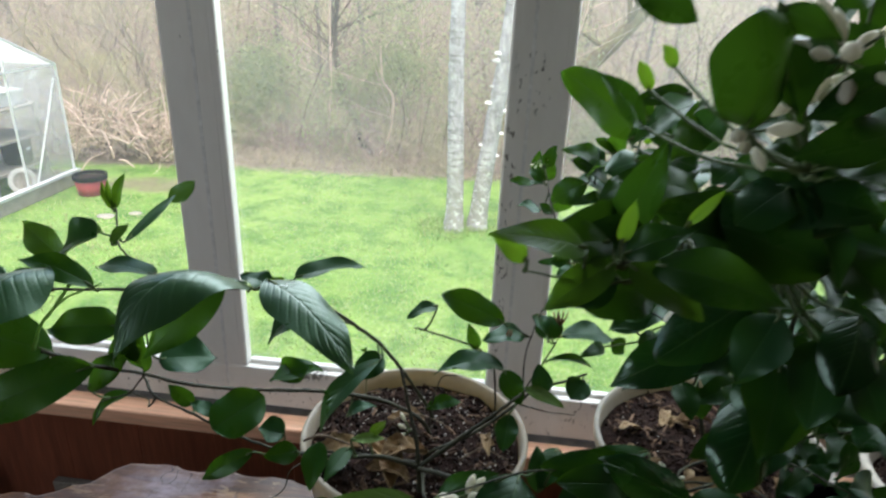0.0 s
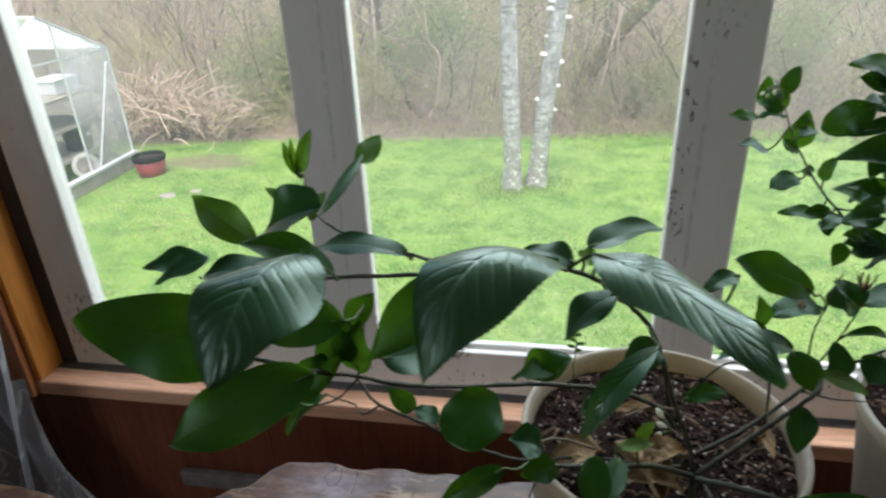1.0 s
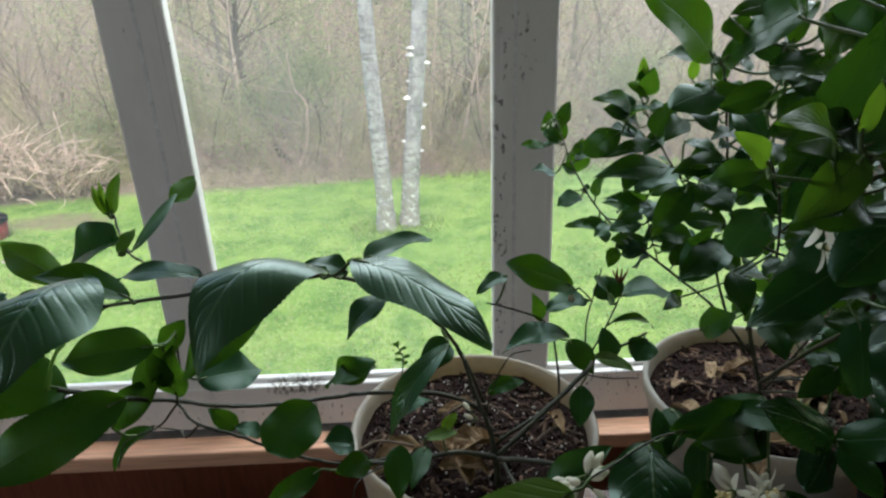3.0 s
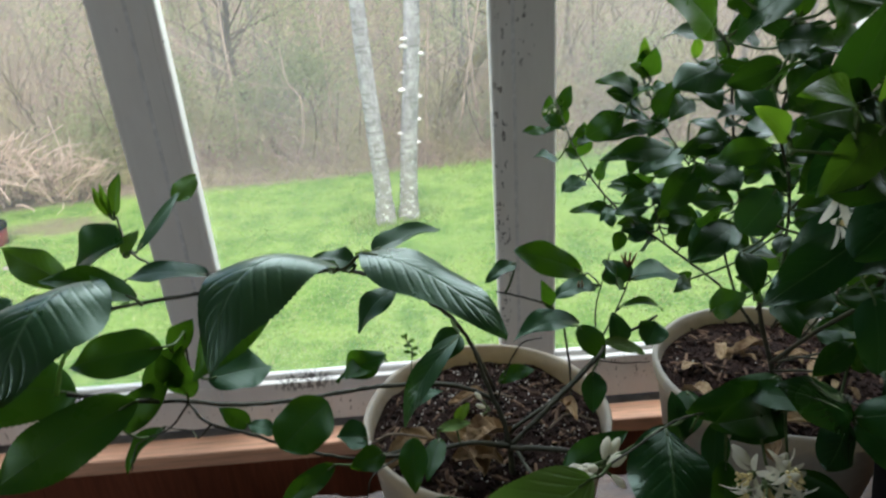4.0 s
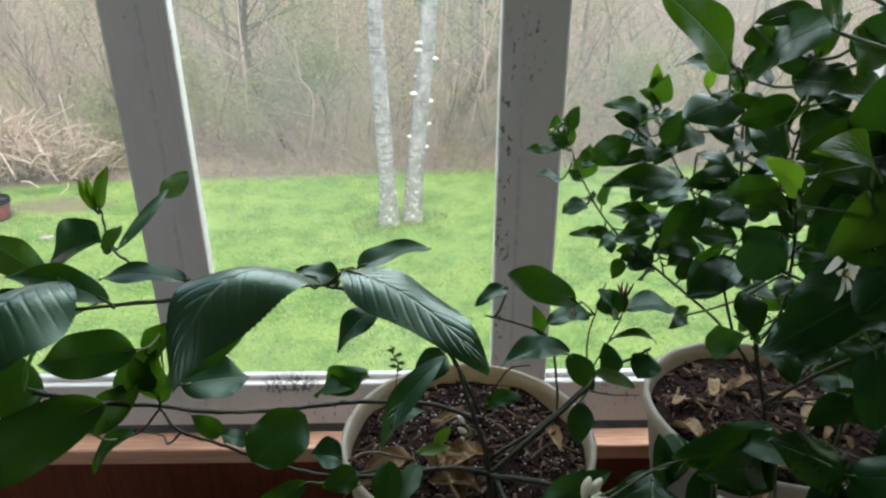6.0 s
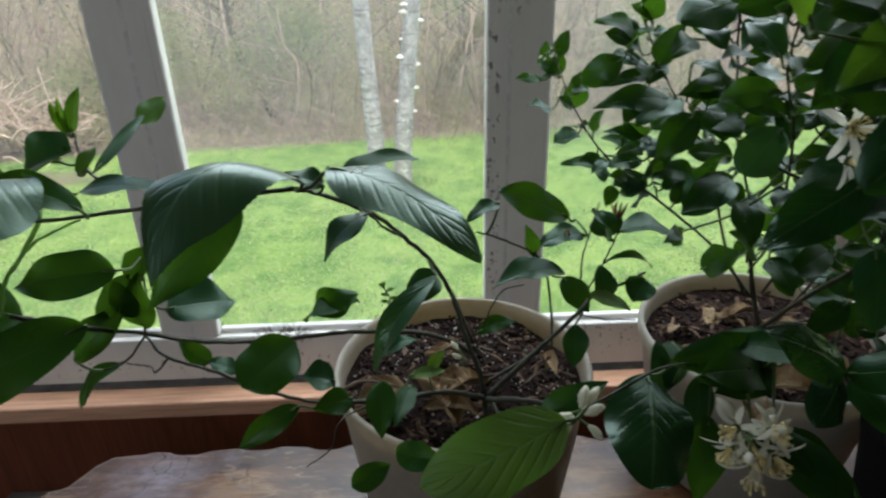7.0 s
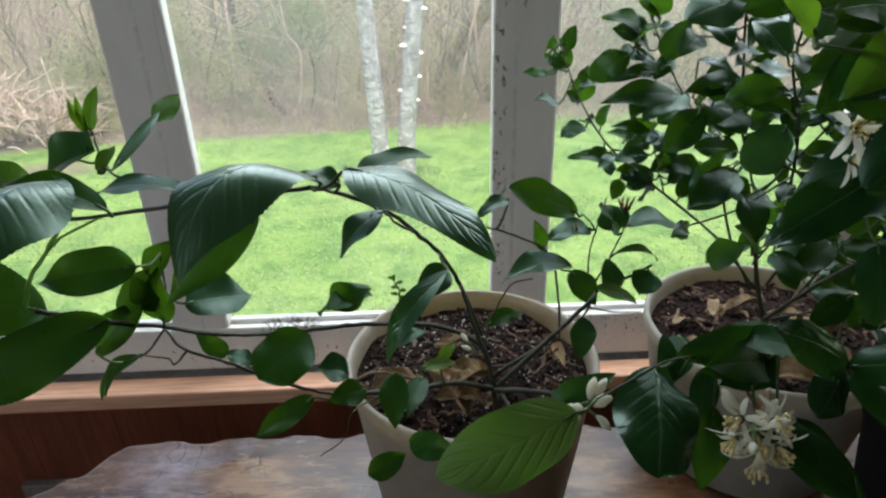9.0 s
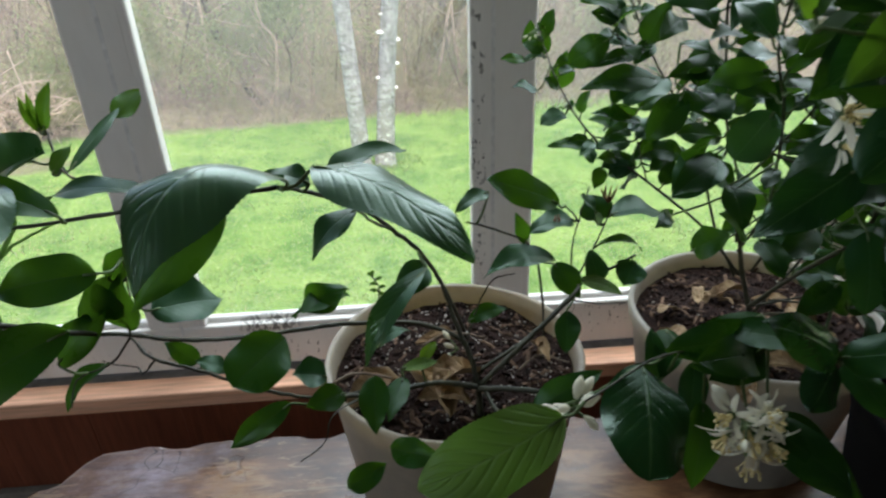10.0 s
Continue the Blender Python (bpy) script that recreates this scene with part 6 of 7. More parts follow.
L((0.166, 0.36, 2.468), (0.111, 0.34, 2.447), 0.025, 35, 0, 0.08, 0.08, LEAF_SHEEN)
L((0.15, 0.33, 2.49), (0.171, 0.31, 2.467), 0.024, 50, 0, 0.08, 0.08, LEAF_SHADE)
L((0.161, 0.32, 2.468), (0.17, 0.3, 2.44), 0.023, 26, 0, 0.08, 0.08, LEAF_SHEEN)
L((0.166, 0.34, 2.499), (0.182, 0.31, 2.486), 0.024, 40, 0, 0.08, 0.08, LEAF_SHEEN)
L((0.166, 0.34, 2.51), (0.177, 0.31, 2.509), 0.022, 35, 0, 0.08, 0.08, LEAF_SHEEN)
L((0.127, 0.4, 2.477), (0.137, 0.39, 2.503), 0.023, 40, 0, 0.08, 0.08, LEAF_SHEEN)
L((0.153, 0.4, 2.469), (0.137, 0.39, 2.458), 0.021, 26, 0, 0.08, 0.08, LEAF_SHEEN)
L((0.136, 0.33, 2.54), (0.145, 0.3, 2.542), 0.017, 40, 0, 0.08, 0.08, LEAF_SHADE)
L((0.144, 0.33, 2.543), (0.144, 0.31, 2.523), 0.019, 26, 0, 0.08, 0.08, LEAF_SHEEN)
L((0.18, 0.33, 2.447), (0.197, 0.31, 2.432), 0.027, 45, 0, 0.08, 0.08, LEAF_SHADE)
L((0.163, 0.33, 2.412), (0.142, 0.31, 2.383), 0.027, 26, 0, 0.08, 0.08, LEAF_SHEEN)
L((0.184, 0.33, 2.401), (0.181, 0.31, 2.361), 0.031, 50, 0, 0.08, 0.08, LEAF_SHEEN)
L((0.199, 0.33, 2.396), (0.214, 0.31, 2.366), 0.029, 26, 0, 0.08, 0.08, LEAF_SHEEN)
L((0.174, 0.34, 2.381), (0.163, 0.31, 2.338), 0.029, 55, 0, 0.08, 0.08, LEAF_SHADE)
# in front of the pot
L((0.134, 0.400, 2.252), (0.062, 0.380, 2.260), 0.026, 66, 0, 0.06, 0.05, LEAF_SHADE, dome=0.1, blunt=0.5)
L((0.091, 0.400, 2.233), (0.078, 0.370, 2.202), 0.018, 45, 0, 0.06, 0.05, LEAF_SHEEN)
L((0.193, 0.420, 2.305), (0.192, 0.400, 2.259), 0.031, 40, 0, 0.06, 0.05, LEAF_SHEEN, dome=0.1, blunt=0.4)
L((0.210, 0.450, 2.249), (0.177, 0.440, 2.232), 0.020, 40, 0, 0.06, 0.05, LEAF_SHADE)
# right, late
L((0.141, 0.42, 2.249), (0.082, 0.405, 2.240), 0.017, 25, 0, 0.06, 0.05, LEAF_MID)
L((0.135, 0.40, 2.238), (0.094, 0.385, 2.230), 0.026, 50, 0, 0.08, 0.06, LEAF_SHADE)
L((0.211, 0.42, 2.312), (0.179, 0.36, 2.277), 0.045, 62, 0, 0.1, 0.04, LEAF_GLOSS)
L((0.139, 0.36, 2.267), (0.1, 0.4, 2.256), 0.022, 25, 0, 0.08, 0.08, LEAF_SHADE)
L((0.122, 0.4, 2.236), (0.079, 0.38, 2.247), 0.032, 35, 0, 0.08, 0.08, LEAF_SHADE)
L((0.049, 0.378, 2.252), (0.033, 0.315, 2.23), 0.05, 52, 0, 0.08, 0.0, LEAF_GLOSS, blunt=0.8, dome=0.12, label="large glossy leaf")
L((0.126, 0.37, 2.215), (0.157, 0.33, 2.187), 0.028, 50, 0, 0.08, 0.08, LEAF_SHADE)
L((0.09, 0.38, 2.219), (0.076, 0.35, 2.18), 0.025, 55, 0, 0.08, 0.08, LEAF)
L((0.063, 0.385, 2.232), (0.06, 0.4, 2.26), 0.016, 45, 0, 0.08, 0.08, LEAF_SHEEN)
L((0.167, 0.35, 2.376), (0.176, 0.33, 2.34), 0.029, 55, 0, 0.08, 0.08, LEAF_SHADE)
L((0.167, 0.36, 2.38), (0.157, 0.33, 2.405), 0.030, 40, 0, 0.08, 0.08, LEAF_SHADE)
L((-0.011, 0.32, 2.272), (-0.081, 0.302, 2.252), 0.038, 58, 0, 0.1, 0.02, LEAF_PALE, blunt=0.55, label="large pale green leaf showing its veins")
L((-0.008, 0.40, 2.203), (0.036, 0.405, 2.227), 0.02, 40, 0, 0.08, 0.08, LEAF_MID)
tree.blossom((0.098, 0.348, 2.228), (-0.1, -0.75, -0.25), 0.022)
tree.blossom((0.108, 0.352, 2.232), (0.55, -0.7, 0.1), 0.02)
tree.blossom((0.092, 0.352, 2.234), (-0.8, -0.5, 0.1), 0.018)
tree.blossom((0.101, 0.346, 2.222), (0.2, -0.6, -0.6), 0.02)
tree.blossom((0.106, 0.346, 2.236), (0.2, -0.7, 0.5), 0.018)
tree.blossom((0.11, 0.345, 2.222), (0.5, -0.6, -0.7), 0.02)
tree.blossom((0.088, 0.347, 2.226), (-0.6, -0.5, -0.6), 0.018)
tree.blossom((0.1, 0.342, 2.216), (0.0, -0.4, -0.9), 0.022)
tree.buds((0.1, 0.35, 2.228), 8, 0.016, 0.014)
tree.buds((0.012, 0.38, 2.221), 16, 0.013, 0.012)
tree.blossom((0.132, 0.382, 2.391), (-0.2, -0.8, 0.3), 0.02)
tree.blossom((0.14, 0.39, 2.372), (0.3, -0.8, 0.1), 0.018)
tree.blossom((0.15, 0.4, 2.41), (-0.2, -0.7, 0.5), 0.02)
tree.blossom((0.17, 0.33, 2.5), (-0.3, -0.8, 0.3), 0.02)
tree.blossom((0.185, 0.335, 2.49), (0.2, -0.8, 0.3), 0.02)
tree.buds((0.12, 0.37, 2.43), 6, 0.014, 0.008)
tree.buds((0.152, 0.31, 2.535), 13, 0.016, 0.013)
tree.buds((0.17, 0.315, 2.528), 10, 0.014, 0.013)
tree.buds((0.122, 0.31, 2.505), 9, 0.013, 0.012)
tree.buds((0.058, 0.762, 2.37), 8, 0.014, 0.006)
tree.buds((0.15, 0.58, 2.372), 3, 0.012, 0.008)
tree.buds((0.15, 0.565, 2.33), 2, 0.01, 0.008)
tree.buds((0.12, 0.69, 2.4), 4, 0.012, 0.006)
tree.buds((0.18, 0.48, 2.178), 3, 0.012, 0.01)
tree.dry_leaf((0.165, 0.585, 2.112), 20, 0.04, 0.025, 0.6, 21)
tree.dry_leaf((0.24, 0.53, 2.114), 70, 0.06, 0.035, 0.8, 22)
tree.dry_leaf((0.3, 0.6, 2.114), 130, 0.05, 0.03, 0.8, 23)
tree.dry_leaf((0.25, 0.65, 2.114), 100, 0.04, 0.02, 0.8, 24)
tree.dry_leaf((0.2, 0.51, 2.112), 160, 0.04, 0.025, 0.8, 25)

# ---- pots further along the bench ----
crock = Plant("stoneware_pot", 0.52, 0.59, SLAB_Z, "cream glazed stoneware pot with a painted orange and white flower", "pot", 31)
pot_parts(crock.root, 0.11, 0.085, 0.15, STONEWARE, wall=0.007, lip=0.004, soil_drop=0.04, seed=14)
bm = bmesh.new()
for k in range(5):
    a = 2 * math.pi * k / 5
    bmesh.ops.create_circle(bm, cap_ends=True, segments=12, radius=0.007, matrix=pose(0.0085 * math.cos(a), 0.0085 * math.sin(a), 0))
flower = part("painted_petals", bm, WHITE_GLAZE, crock.root, "painted white petals")
bm = bmesh.new()
bmesh.ops.create_circle(bm, cap_ends=True, segments=14, radius=0.0065, matrix=pose(0, 0, 0.0012))
heart = part("painted_flower_centre", bm, ORANGE, crock.root, "painted orange flower centre")
for ob in (flower, heart):
    ob.matrix_basis = pose(-0.098, -0.036, 0.122, 90, 0, -70) @ pose(0, 0, 0.004)
# placed and sized along camera rays to fill the dark area here
black = Plant("black_nursery_pot", 0.342, 0.392, SLAB_Z, "tall black nursery pot with dark soil, sized to fill a dark area", "pot", 33)
pot_parts(black.root, 0.114, 0.09, 0.205, BLACK_POT, soil_drop=0.05, seed=15, chips=10, grains=12)


# ---- outdoors ----
def ground_height(x, y):
    """Level lawn, a shallow dip behind its edge, then a wooded slope."""
    far = max(0.0, y - 9.2)
    slope = -0.35 * min(far / 1.6, 1.0) + 0.16 * max(0.0, y - 12.0) ** 1.12
    slope = min(slope, 34.0 + 0.002 * y)
    return slope + (0.05 * noise.noise(Vector((x * 0.35, y * 0.35, 0))) + 0.012 * noise.noise(Vector((x * 2, y * 2, 3)))) * (1 if y < 8.9 else 2.5)


def ground_sheet():
    xs = [-900, -400, -180, -90, -50, -30] + [-20 + 0.5 * i for i in range(25)] + [-8 + 0.2 * i for i in range(1, 71)] + [6 + 0.5 * i for i in range(1, 29)] + [30, 50, 90, 180, 400, 900]
    ys = [-900, -300, -90, -30, -10, -4, 0.6] + [1.08 + 0.2 * i for i in range(66)] + [14.5 + 0.8 * i for i in range(30)] + [42, 50, 65, 90, 150, 300, 900]
    verts = [(x, y, ground_height(x, y) if y > 1 else 0.0) for y in ys for x in xs]
    n = len(xs)
    faces = [(j * n + i, j * n + i + 1, (j + 1) * n + i + 1, (j + 1) * n + i) for j in range(len(ys) - 1) for i in range(n - 1)]
    return tagged(mesh_part("ground", verts, faces, GROUND, smooth=True), "green lawn running into brown leaf litter and a wooded slope", "ground", kind="structure")


ground_sheet()


def lawn_edge(x):
    return 8.55 + 0.11 * x + 0.12 * math.sin(1.7 * x)


def grass():
    rng = random.Random(40)
    verts, faces, slots = [], [], []
    count = 0
    while count < 62000:
        y = rng.uniform(3.3, 9.0)
        x = rng.uniform(-0.95 * y - 0.8, 0.72 * y + 0.9)
        if y > lawn_edge(x) + rng.uniform(-0.3, 0.12):
            continue
        if ((x + 4.5) * 0.9) ** 2 + 4 * (y - 7.3) ** 2 < rng.uniform(0.2, 0.8):
            continue
        clump = noise.noise(Vector((x * 1.6, y * 1.6, 9)))
        h = rng.uniform(0.008, 0.026) * (1.0 + 1.1 * max(clump, -0.5))
        d = min((x + 0.58) ** 2 + (y - 6.62) ** 2, (x + 0.33) ** 2 + (y - 6.73) ** 2)
        if d < 0.16:
            h *= 3.4
        z = ground_height(x, y) - 0.004
        a, w = rng.uniform(0, 6.28), rng.uniform(0.003, 0.0065)
        cx, cy = math.cos(a) * w, math.sin(a) * w
        bx, by = rng.uniform(-1.2, 1.2) * h, rng.uniform(-1.2, 1.2) * h
        s = len(verts)
        verts += [(x - cx, y - cy, z), (x + cx, y + cy, z), (x + cx * 0.7 + bx * 0.4, y + cy * 0.7 + by * 0.4, z + h * 0.6), (x - cx * 0.7 + bx * 0.4, y - cy * 0.7 + by * 0.4, z + h * 0.6), (x + bx, y + by, z + h)]
        faces += [(s, s + 1, s + 2, s + 3), (s + 3, s + 2, s + 4)]
        slots += [1 if rng.random() < min(0.6, max(0.06, -0.25 * (x + 1.8))) else 0] * 2
        count += 1
    tagged(mesh_part("lawn_grass", verts, faces, (BLADES, STRAW), slots=slots), "short bright green spring grass on the lawn", "grass", kind="stuff")


grass()


def grass_tuft(x, y, r, count, seed):
    """Longer grass left standing round a trunk."""
    rng = random.Random(seed)
    verts, faces = [], []
    for _ in range(count):
        a, d = rng.uniform(0, 6.28), r * (0.55 + 0.6 * rng.random())
        px, py = x + d * math.cos(a), y + d * math.sin(a)
        z, h, w = GZ(px, py) - 0.01, rng.uniform(0.04, 0.1), rng.uniform(0.003, 0.006)
        bx, by = rng.uniform(-0.5, 0.5) * h, rng.uniform(-0.5, 0.5) * h
        s = len(verts)
        verts += [(px - w, py, z), (px + w, py, z), (px + w * 0.7 + bx * 0.4, py + by * 0.4, z + h * 0.6), (px - w * 0.7 + bx * 0.4, py + by * 0.4, z + h * 0.6), (px + bx, py + by, z + h)]
        faces += [(s, s + 1, s + 2, s + 3), (s + 3, s + 2, s + 4)]
    tagged(mesh_part("grass_tuft", verts, faces, BLADES), "longer green grass growing round the birch trunk", "grass", kind="stuff")


GZ = ground_height
grass_tuft(-0.575, 6.62, 0.16, 110, 41)
grass_tuft(-0.33, 6.73, 0.17, 110, 42)


def trunk(name, label, material, r0, r1, pts, category="tree", limbs=0, seed=1, shelves=()):
    rng = random.Random(seed)
    x, y, z = pts[0]
    root = thing(name, x, y, z, label, category)
    o = Vector((x, y, z))
    line = curve_points([Vector(p) - o for p in pts], 10)
    v, f = tube_data(line, r0, r1, 16, 0.02, rng=rng)
    flare = 16 * 6
    for i in range(flare):
        ring = i // 16
        c = line[ring]
        k = 1 + (0.3, 0.2, 0.13, 0.08, 0.05, 0.02)[ring] * (1 + 0.5 * math.sin(5 * i))
        v[i] = (c.x + (v[i][0] - c.x) * k, c.y + (v[i][1] - c.y) * k, v[i][2] - (0.06 if ring == 0 else 0))
    mesh_part("trunk", v, f, material, root, smooth=True)
    for k in range(limbs):
        q = line[int(len(line) * rng.uniform(0.35, 0.95))]
        d = Vector((rng.uniform(-1, 1), rng.uniform(-1, 1), rng.uniform(0.1, 0.9))).normalized()
        ln = rng.uniform(0.6, 1.8)
        bits = [q, q + d * ln * 0.4 + Vector((0, 0, 0.05)), q + d * ln * 0.75 + Vector((rng.uniform(-0.2, 0.2), 0, 0.15)), q + d * ln + Vector((rng.uniform(-0.3, 0.3), 0, 0.2))]
        lv, lf = tube_data(curve_points(bits, 4), r1 * 0.5, r1 * 0.1, 6, 0.1, rng=rng)
        mesh_part("limb", lv, lf, material, root, smooth=True)
    for h, a, size in shelves:
        k = min(range(len(line)), key=lambda i: abs(line[i].z - h))
        r = r0 + (r1 - r0) * k / (len(line) - 1)
        bm = bmesh.new()
        bmesh.ops.create_uvsphere(bm, u_segments=14, v_segments=8, radius=size)
        for w in bm.verts:
            w.co.z *= 0.5 if w.co.z > 0 else 0.18
            w.co.x *= 0.8
            w.co *= 1.15 + 0.5 * noise.noise(w.co * 16 + Vector((h * 9, a, 0)))
        ob = part("bracket_fungus", bm, FUNGUS, root, "white bracket fungus", True)
        ob.matrix_basis = Matrix.Translation(line[k] + Vector((r * math.cos(a), r * math.sin(a), 0))) @ pose(0, 0, 0, 0, 0, math.degrees(a))
    return root


trunk("birch_tree", "white-barked birch trunk with lichen patches standing in the lawn", BIRCH, 0.096, 0.066, ((-0.575, 6.62, GZ(-0.575, 6.62)), (-0.58, 6.63, 0.5), (-0.6, 6.64, 1.0), (-0.63, 6.65, 1.8), (-0.64, 6.66, 2.6), (-0.7, 6.66, 5.5)), seed=3)
trunk("birch_tree", "white-barked birch trunk with white bracket fungi standing in the lawn", BIRCH, 0.1, 0.07, ((-0.33, 6.73, GZ(-0.33, 6.73)), (-0.29, 6.74, 0.5), (-0.24, 6.75, 1.0), (-0.15, 6.76, 1.8), (-0.08, 6.78, 2.6), (0.2, 6.8, 5.5)), seed=4,
      shelves=((1.86, -2.7, 0.045), (1.8, -2.9, 0.05), (1.74, 0.0, 0.05), (1.55, -2.8, 0.03), (1.36, -2.85, 0.052), (1.3, 0.05, 0.045), (1.05, 0.1, 0.04), (0.93, -2.9, 0.035), (0.82, 0.0, 0.04)))


def bare_tree(x, y, height, r, lean, seed, material=BARK, name="bare_tree", label="bare grey-brown tree at the edge of the woods", limbs=5):
    rng = random.Random(seed)
    z = GZ(x, y)
    pts = [(x, y, z)]
    px, py = x, y
    for k in range(1, 6):
        px += lean * height / 5 + rng.uniform(-0.12, 0.12) * height * 0.1
        py += rng.uniform(-0.1, 0.1) * height * 0.1
        pts.append((px, py, z + height * k / 5))
    return trunk(name, label, material, r, r * 0.45, pts, limbs=limbs, seed=seed)


trunk("curved_tree", "dark bare tree with a curved trunk in the woods", DARK_BARK, 0.07, 0.03, ((-2.3, 10.2, GZ(-2.3, 10.2)), (-2.42, 10.2, -0.1), (-2.56, 10.2, 0.3), (-2.82, 10.2, 0.96), (-2.9, 10.2, 1.7), (-2.84, 10.2, 2.4), (-2.95, 10.2, 4.5)), limbs=12, seed=50)
trunk("sapling", "thin pinkish bare sapling at the lawn's edge", PALE_TWIGS, 0.024, 0.012, ((-2.06, 9.6, GZ(-2.06, 9.6)), (-1.91, 9.6, 0.27), (-1.85, 9.6, 0.86), (-2.0, 9.6, 1.12), (-2.05, 9.62, 1.6)), limbs=8, seed=61)
bare_tree(-1.55, 10.6, 3.6, 0.03, 0.02, 51, PALE_TWIGS, "sapling", "thin pinkish bare sapling at the lawn's edge", 6)
for x, y, height, lean, seed in ((0.35, 9.8, 2.6, 0.2, 56), (0.85, 9.9, 2.4, -0.1, 57), (-3.0, 10.0, 2.8, 0.06, 58), (-0.05, 10.3, 3.2, 0.05, 59)):
    bare_tree(x, y, height, 0.026, lean, seed, PALE_TWIGS, "sapling", "thin pinkish bare sapling at the lawn's edge", 7)
trunk("leaning_tree", "leaning mossy tree trunk behind the lawn", MOSSY, 0.15, 0.09, ((0.05, 10.6, GZ(0.05, 10.6)), (0.36, 10.6, 0.5), (0.92, 10.65, 1.21), (1.46, 10.7, 1.79), (1.9, 10.75, 2.35), (2.7, 10.8, 3.6)), limbs=9, seed=52)
rng = random.Random(60)
for n in range(26):
    y = rng.uniform(10.5, 24.0)
    x = rng.uniform(-0.85 * y, 0.75 * y)
    if -0.78 < x / y < -0.4:
        x = -0.4 * y + rng.uniform(0, 3)
    bare_tree(x, y, rng.uniform(5, 9), rng.uniform(0.025, 0.045) * y / 10, rng.uniform(-0.08, 0.08), 100 + n, limbs=6)


def thicket(name, label, count, region, height, radius, material, seed, branches=5, spread=0.5, category="brush"):
    """A tangle of thin bare stems with side twigs, as one mass."""
    rng = random.Random(seed)
    verts, faces = [], []
    x0, x1, y0, y1 = region
    for _ in range(count):
        y = y0 + (y1 - y0) * rng.random() ** 1.3
        x = rng.uniform(x0, x1) * (y / y0)
        z = GZ(x, y) - 0.03
        h = rng.uniform(*height)
        d = Vector((rng.uniform(-spread, spread), rng.uniform(-spread, spread), 1)).normalized()
        bend = Vector((rng.uniform(-0.6, 0.6), rng.uniform(-0.4, 0.4), -rng.uniform(0.05, 0.4))) * h
        q = Vector((x, y, z))
        line = [q, q + d * h * 0.3 + bend * 0.06, q + d * h * 0.55 + bend * 0.22, q + d * h * 0.8 + bend * 0.55, q + d * h + bend]
        r = rng.uniform(*radius)
        tube_data(line, r, r * 0.3, 3, 0.0, verts, faces)
        for _ in range(branches):
            s = rng.uniform(0.2, 0.95)
            p = q + d * h * s + bend * 0.3 * s
            e = (d + Vector((rng.uniform(-1, 1), rng.uniform(-1, 1), rng.uniform(-0.3, 0.6)))).normalized() * h * rng.uniform(0.15, 0.45)
            tube_data([p, p + e * 0.55 + Vector((0, 0, 0.02)), p + e], r * 0.5, r * 0.15, 3, 0.0, verts, faces)
    return tagged(mesh_part(name, verts, faces, material), label, category, kind="stuff")


thicket("brush", "tangled bare brown brush at the edge of the woods", 1300, (-6.5, 5.0, 8.9, 14.0), (0.7, 2.4), (0.003, 0.0075), TWIGS, 70, 8, 1.1)
thicket("low_brush", "low tangle of dry weeds along the lawn's edge", 2400, (-6.0, 5.0, 8.45, 10.2), (0.15, 0.6), (0.0025, 0.006), TWIGS, 71, 4, 0.9)
thicket("far_brush", "grey-brown bare undergrowth on the far slope", 1100, (-14.0, 9.0, 12.5, 26.0), (1.5, 4.5), (0.006, 0.015), TWIGS, 72, 7, 0.9)


thicket("dark_brush", "dark brown bare stems among the brush", 110, (-6.0, 5.0, 9.6, 15.0), (1.2, 3.6), (0.006, 0.014), DARK_BARK, 73, 6, 0.45)


def spring_haze(count, region, seed):
    """Small fresh leaves and catkins scattered through the brush."""
    rng = random.Random(seed)
    verts, faces = [], []
    x0, x1, y0, y1 = region
    centres = [(rng.uniform(x0, x1), rng.uniform(y0, y1), rng.uniform(0.2, 2.2), rng.uniform(0.4, 1.1)) for _ in range(22)] + [(-2.6, 10.0, 0.83, 0.5), (-1.91, 10.0, 1.28, 0.5), (1.26, 10.0, 0.35, 0.4), (0.7, 10.0, 0.1, 0.4), (-3.9, 10.0, 1.2, 0.5), (3.1, 10.0, 1.1, 0.5), (-4.5, 9.6, 0.3, 0.5), (-4.2, 9.7, 0.75, 0.5), (-5.2, 10.2, 0.45, 0.6), (-4.5, 10.2, 0.6, 0.6), (-4.1, 10.6, 0.5, 0.6), (0.9, 10.2, 0.15, 0.4), (3.4, 10.2, 0.4, 0.7)] * 4
    for _ in range(count):
        cx, cy, cz, cr = rng.choice(centres)
        q = Vector((rng.gauss(cx, cr * 0.6), rng.gauss(cy, cr * 0.5), rng.gauss(cz, cr * 0.45)))
        q.z = max(q.z, GZ(q.x, q.y) + 0.05)
        s = rng.uniform(0.014, 0.036)
        a = Vector([rng.uniform(-1, 1) for _ in range(3)]).normalized()
        b = a.orthogonal().normalized()
        k = len(verts)
        verts += [tuple(q - a * s), tuple(q + b * s * 0.5), tuple(q + a * s), tuple(q - b * s * 0.5)]
        faces.append((k, k + 1, k + 2, k + 3))
    tagged(mesh_part("spring_leaves", verts, faces, SPRING), "sparse fresh green leaves on the brush", "foliage", kind="stuff")


spring_haze(46000, (-5.5, 5.0, 9.0, 13.0), 80)


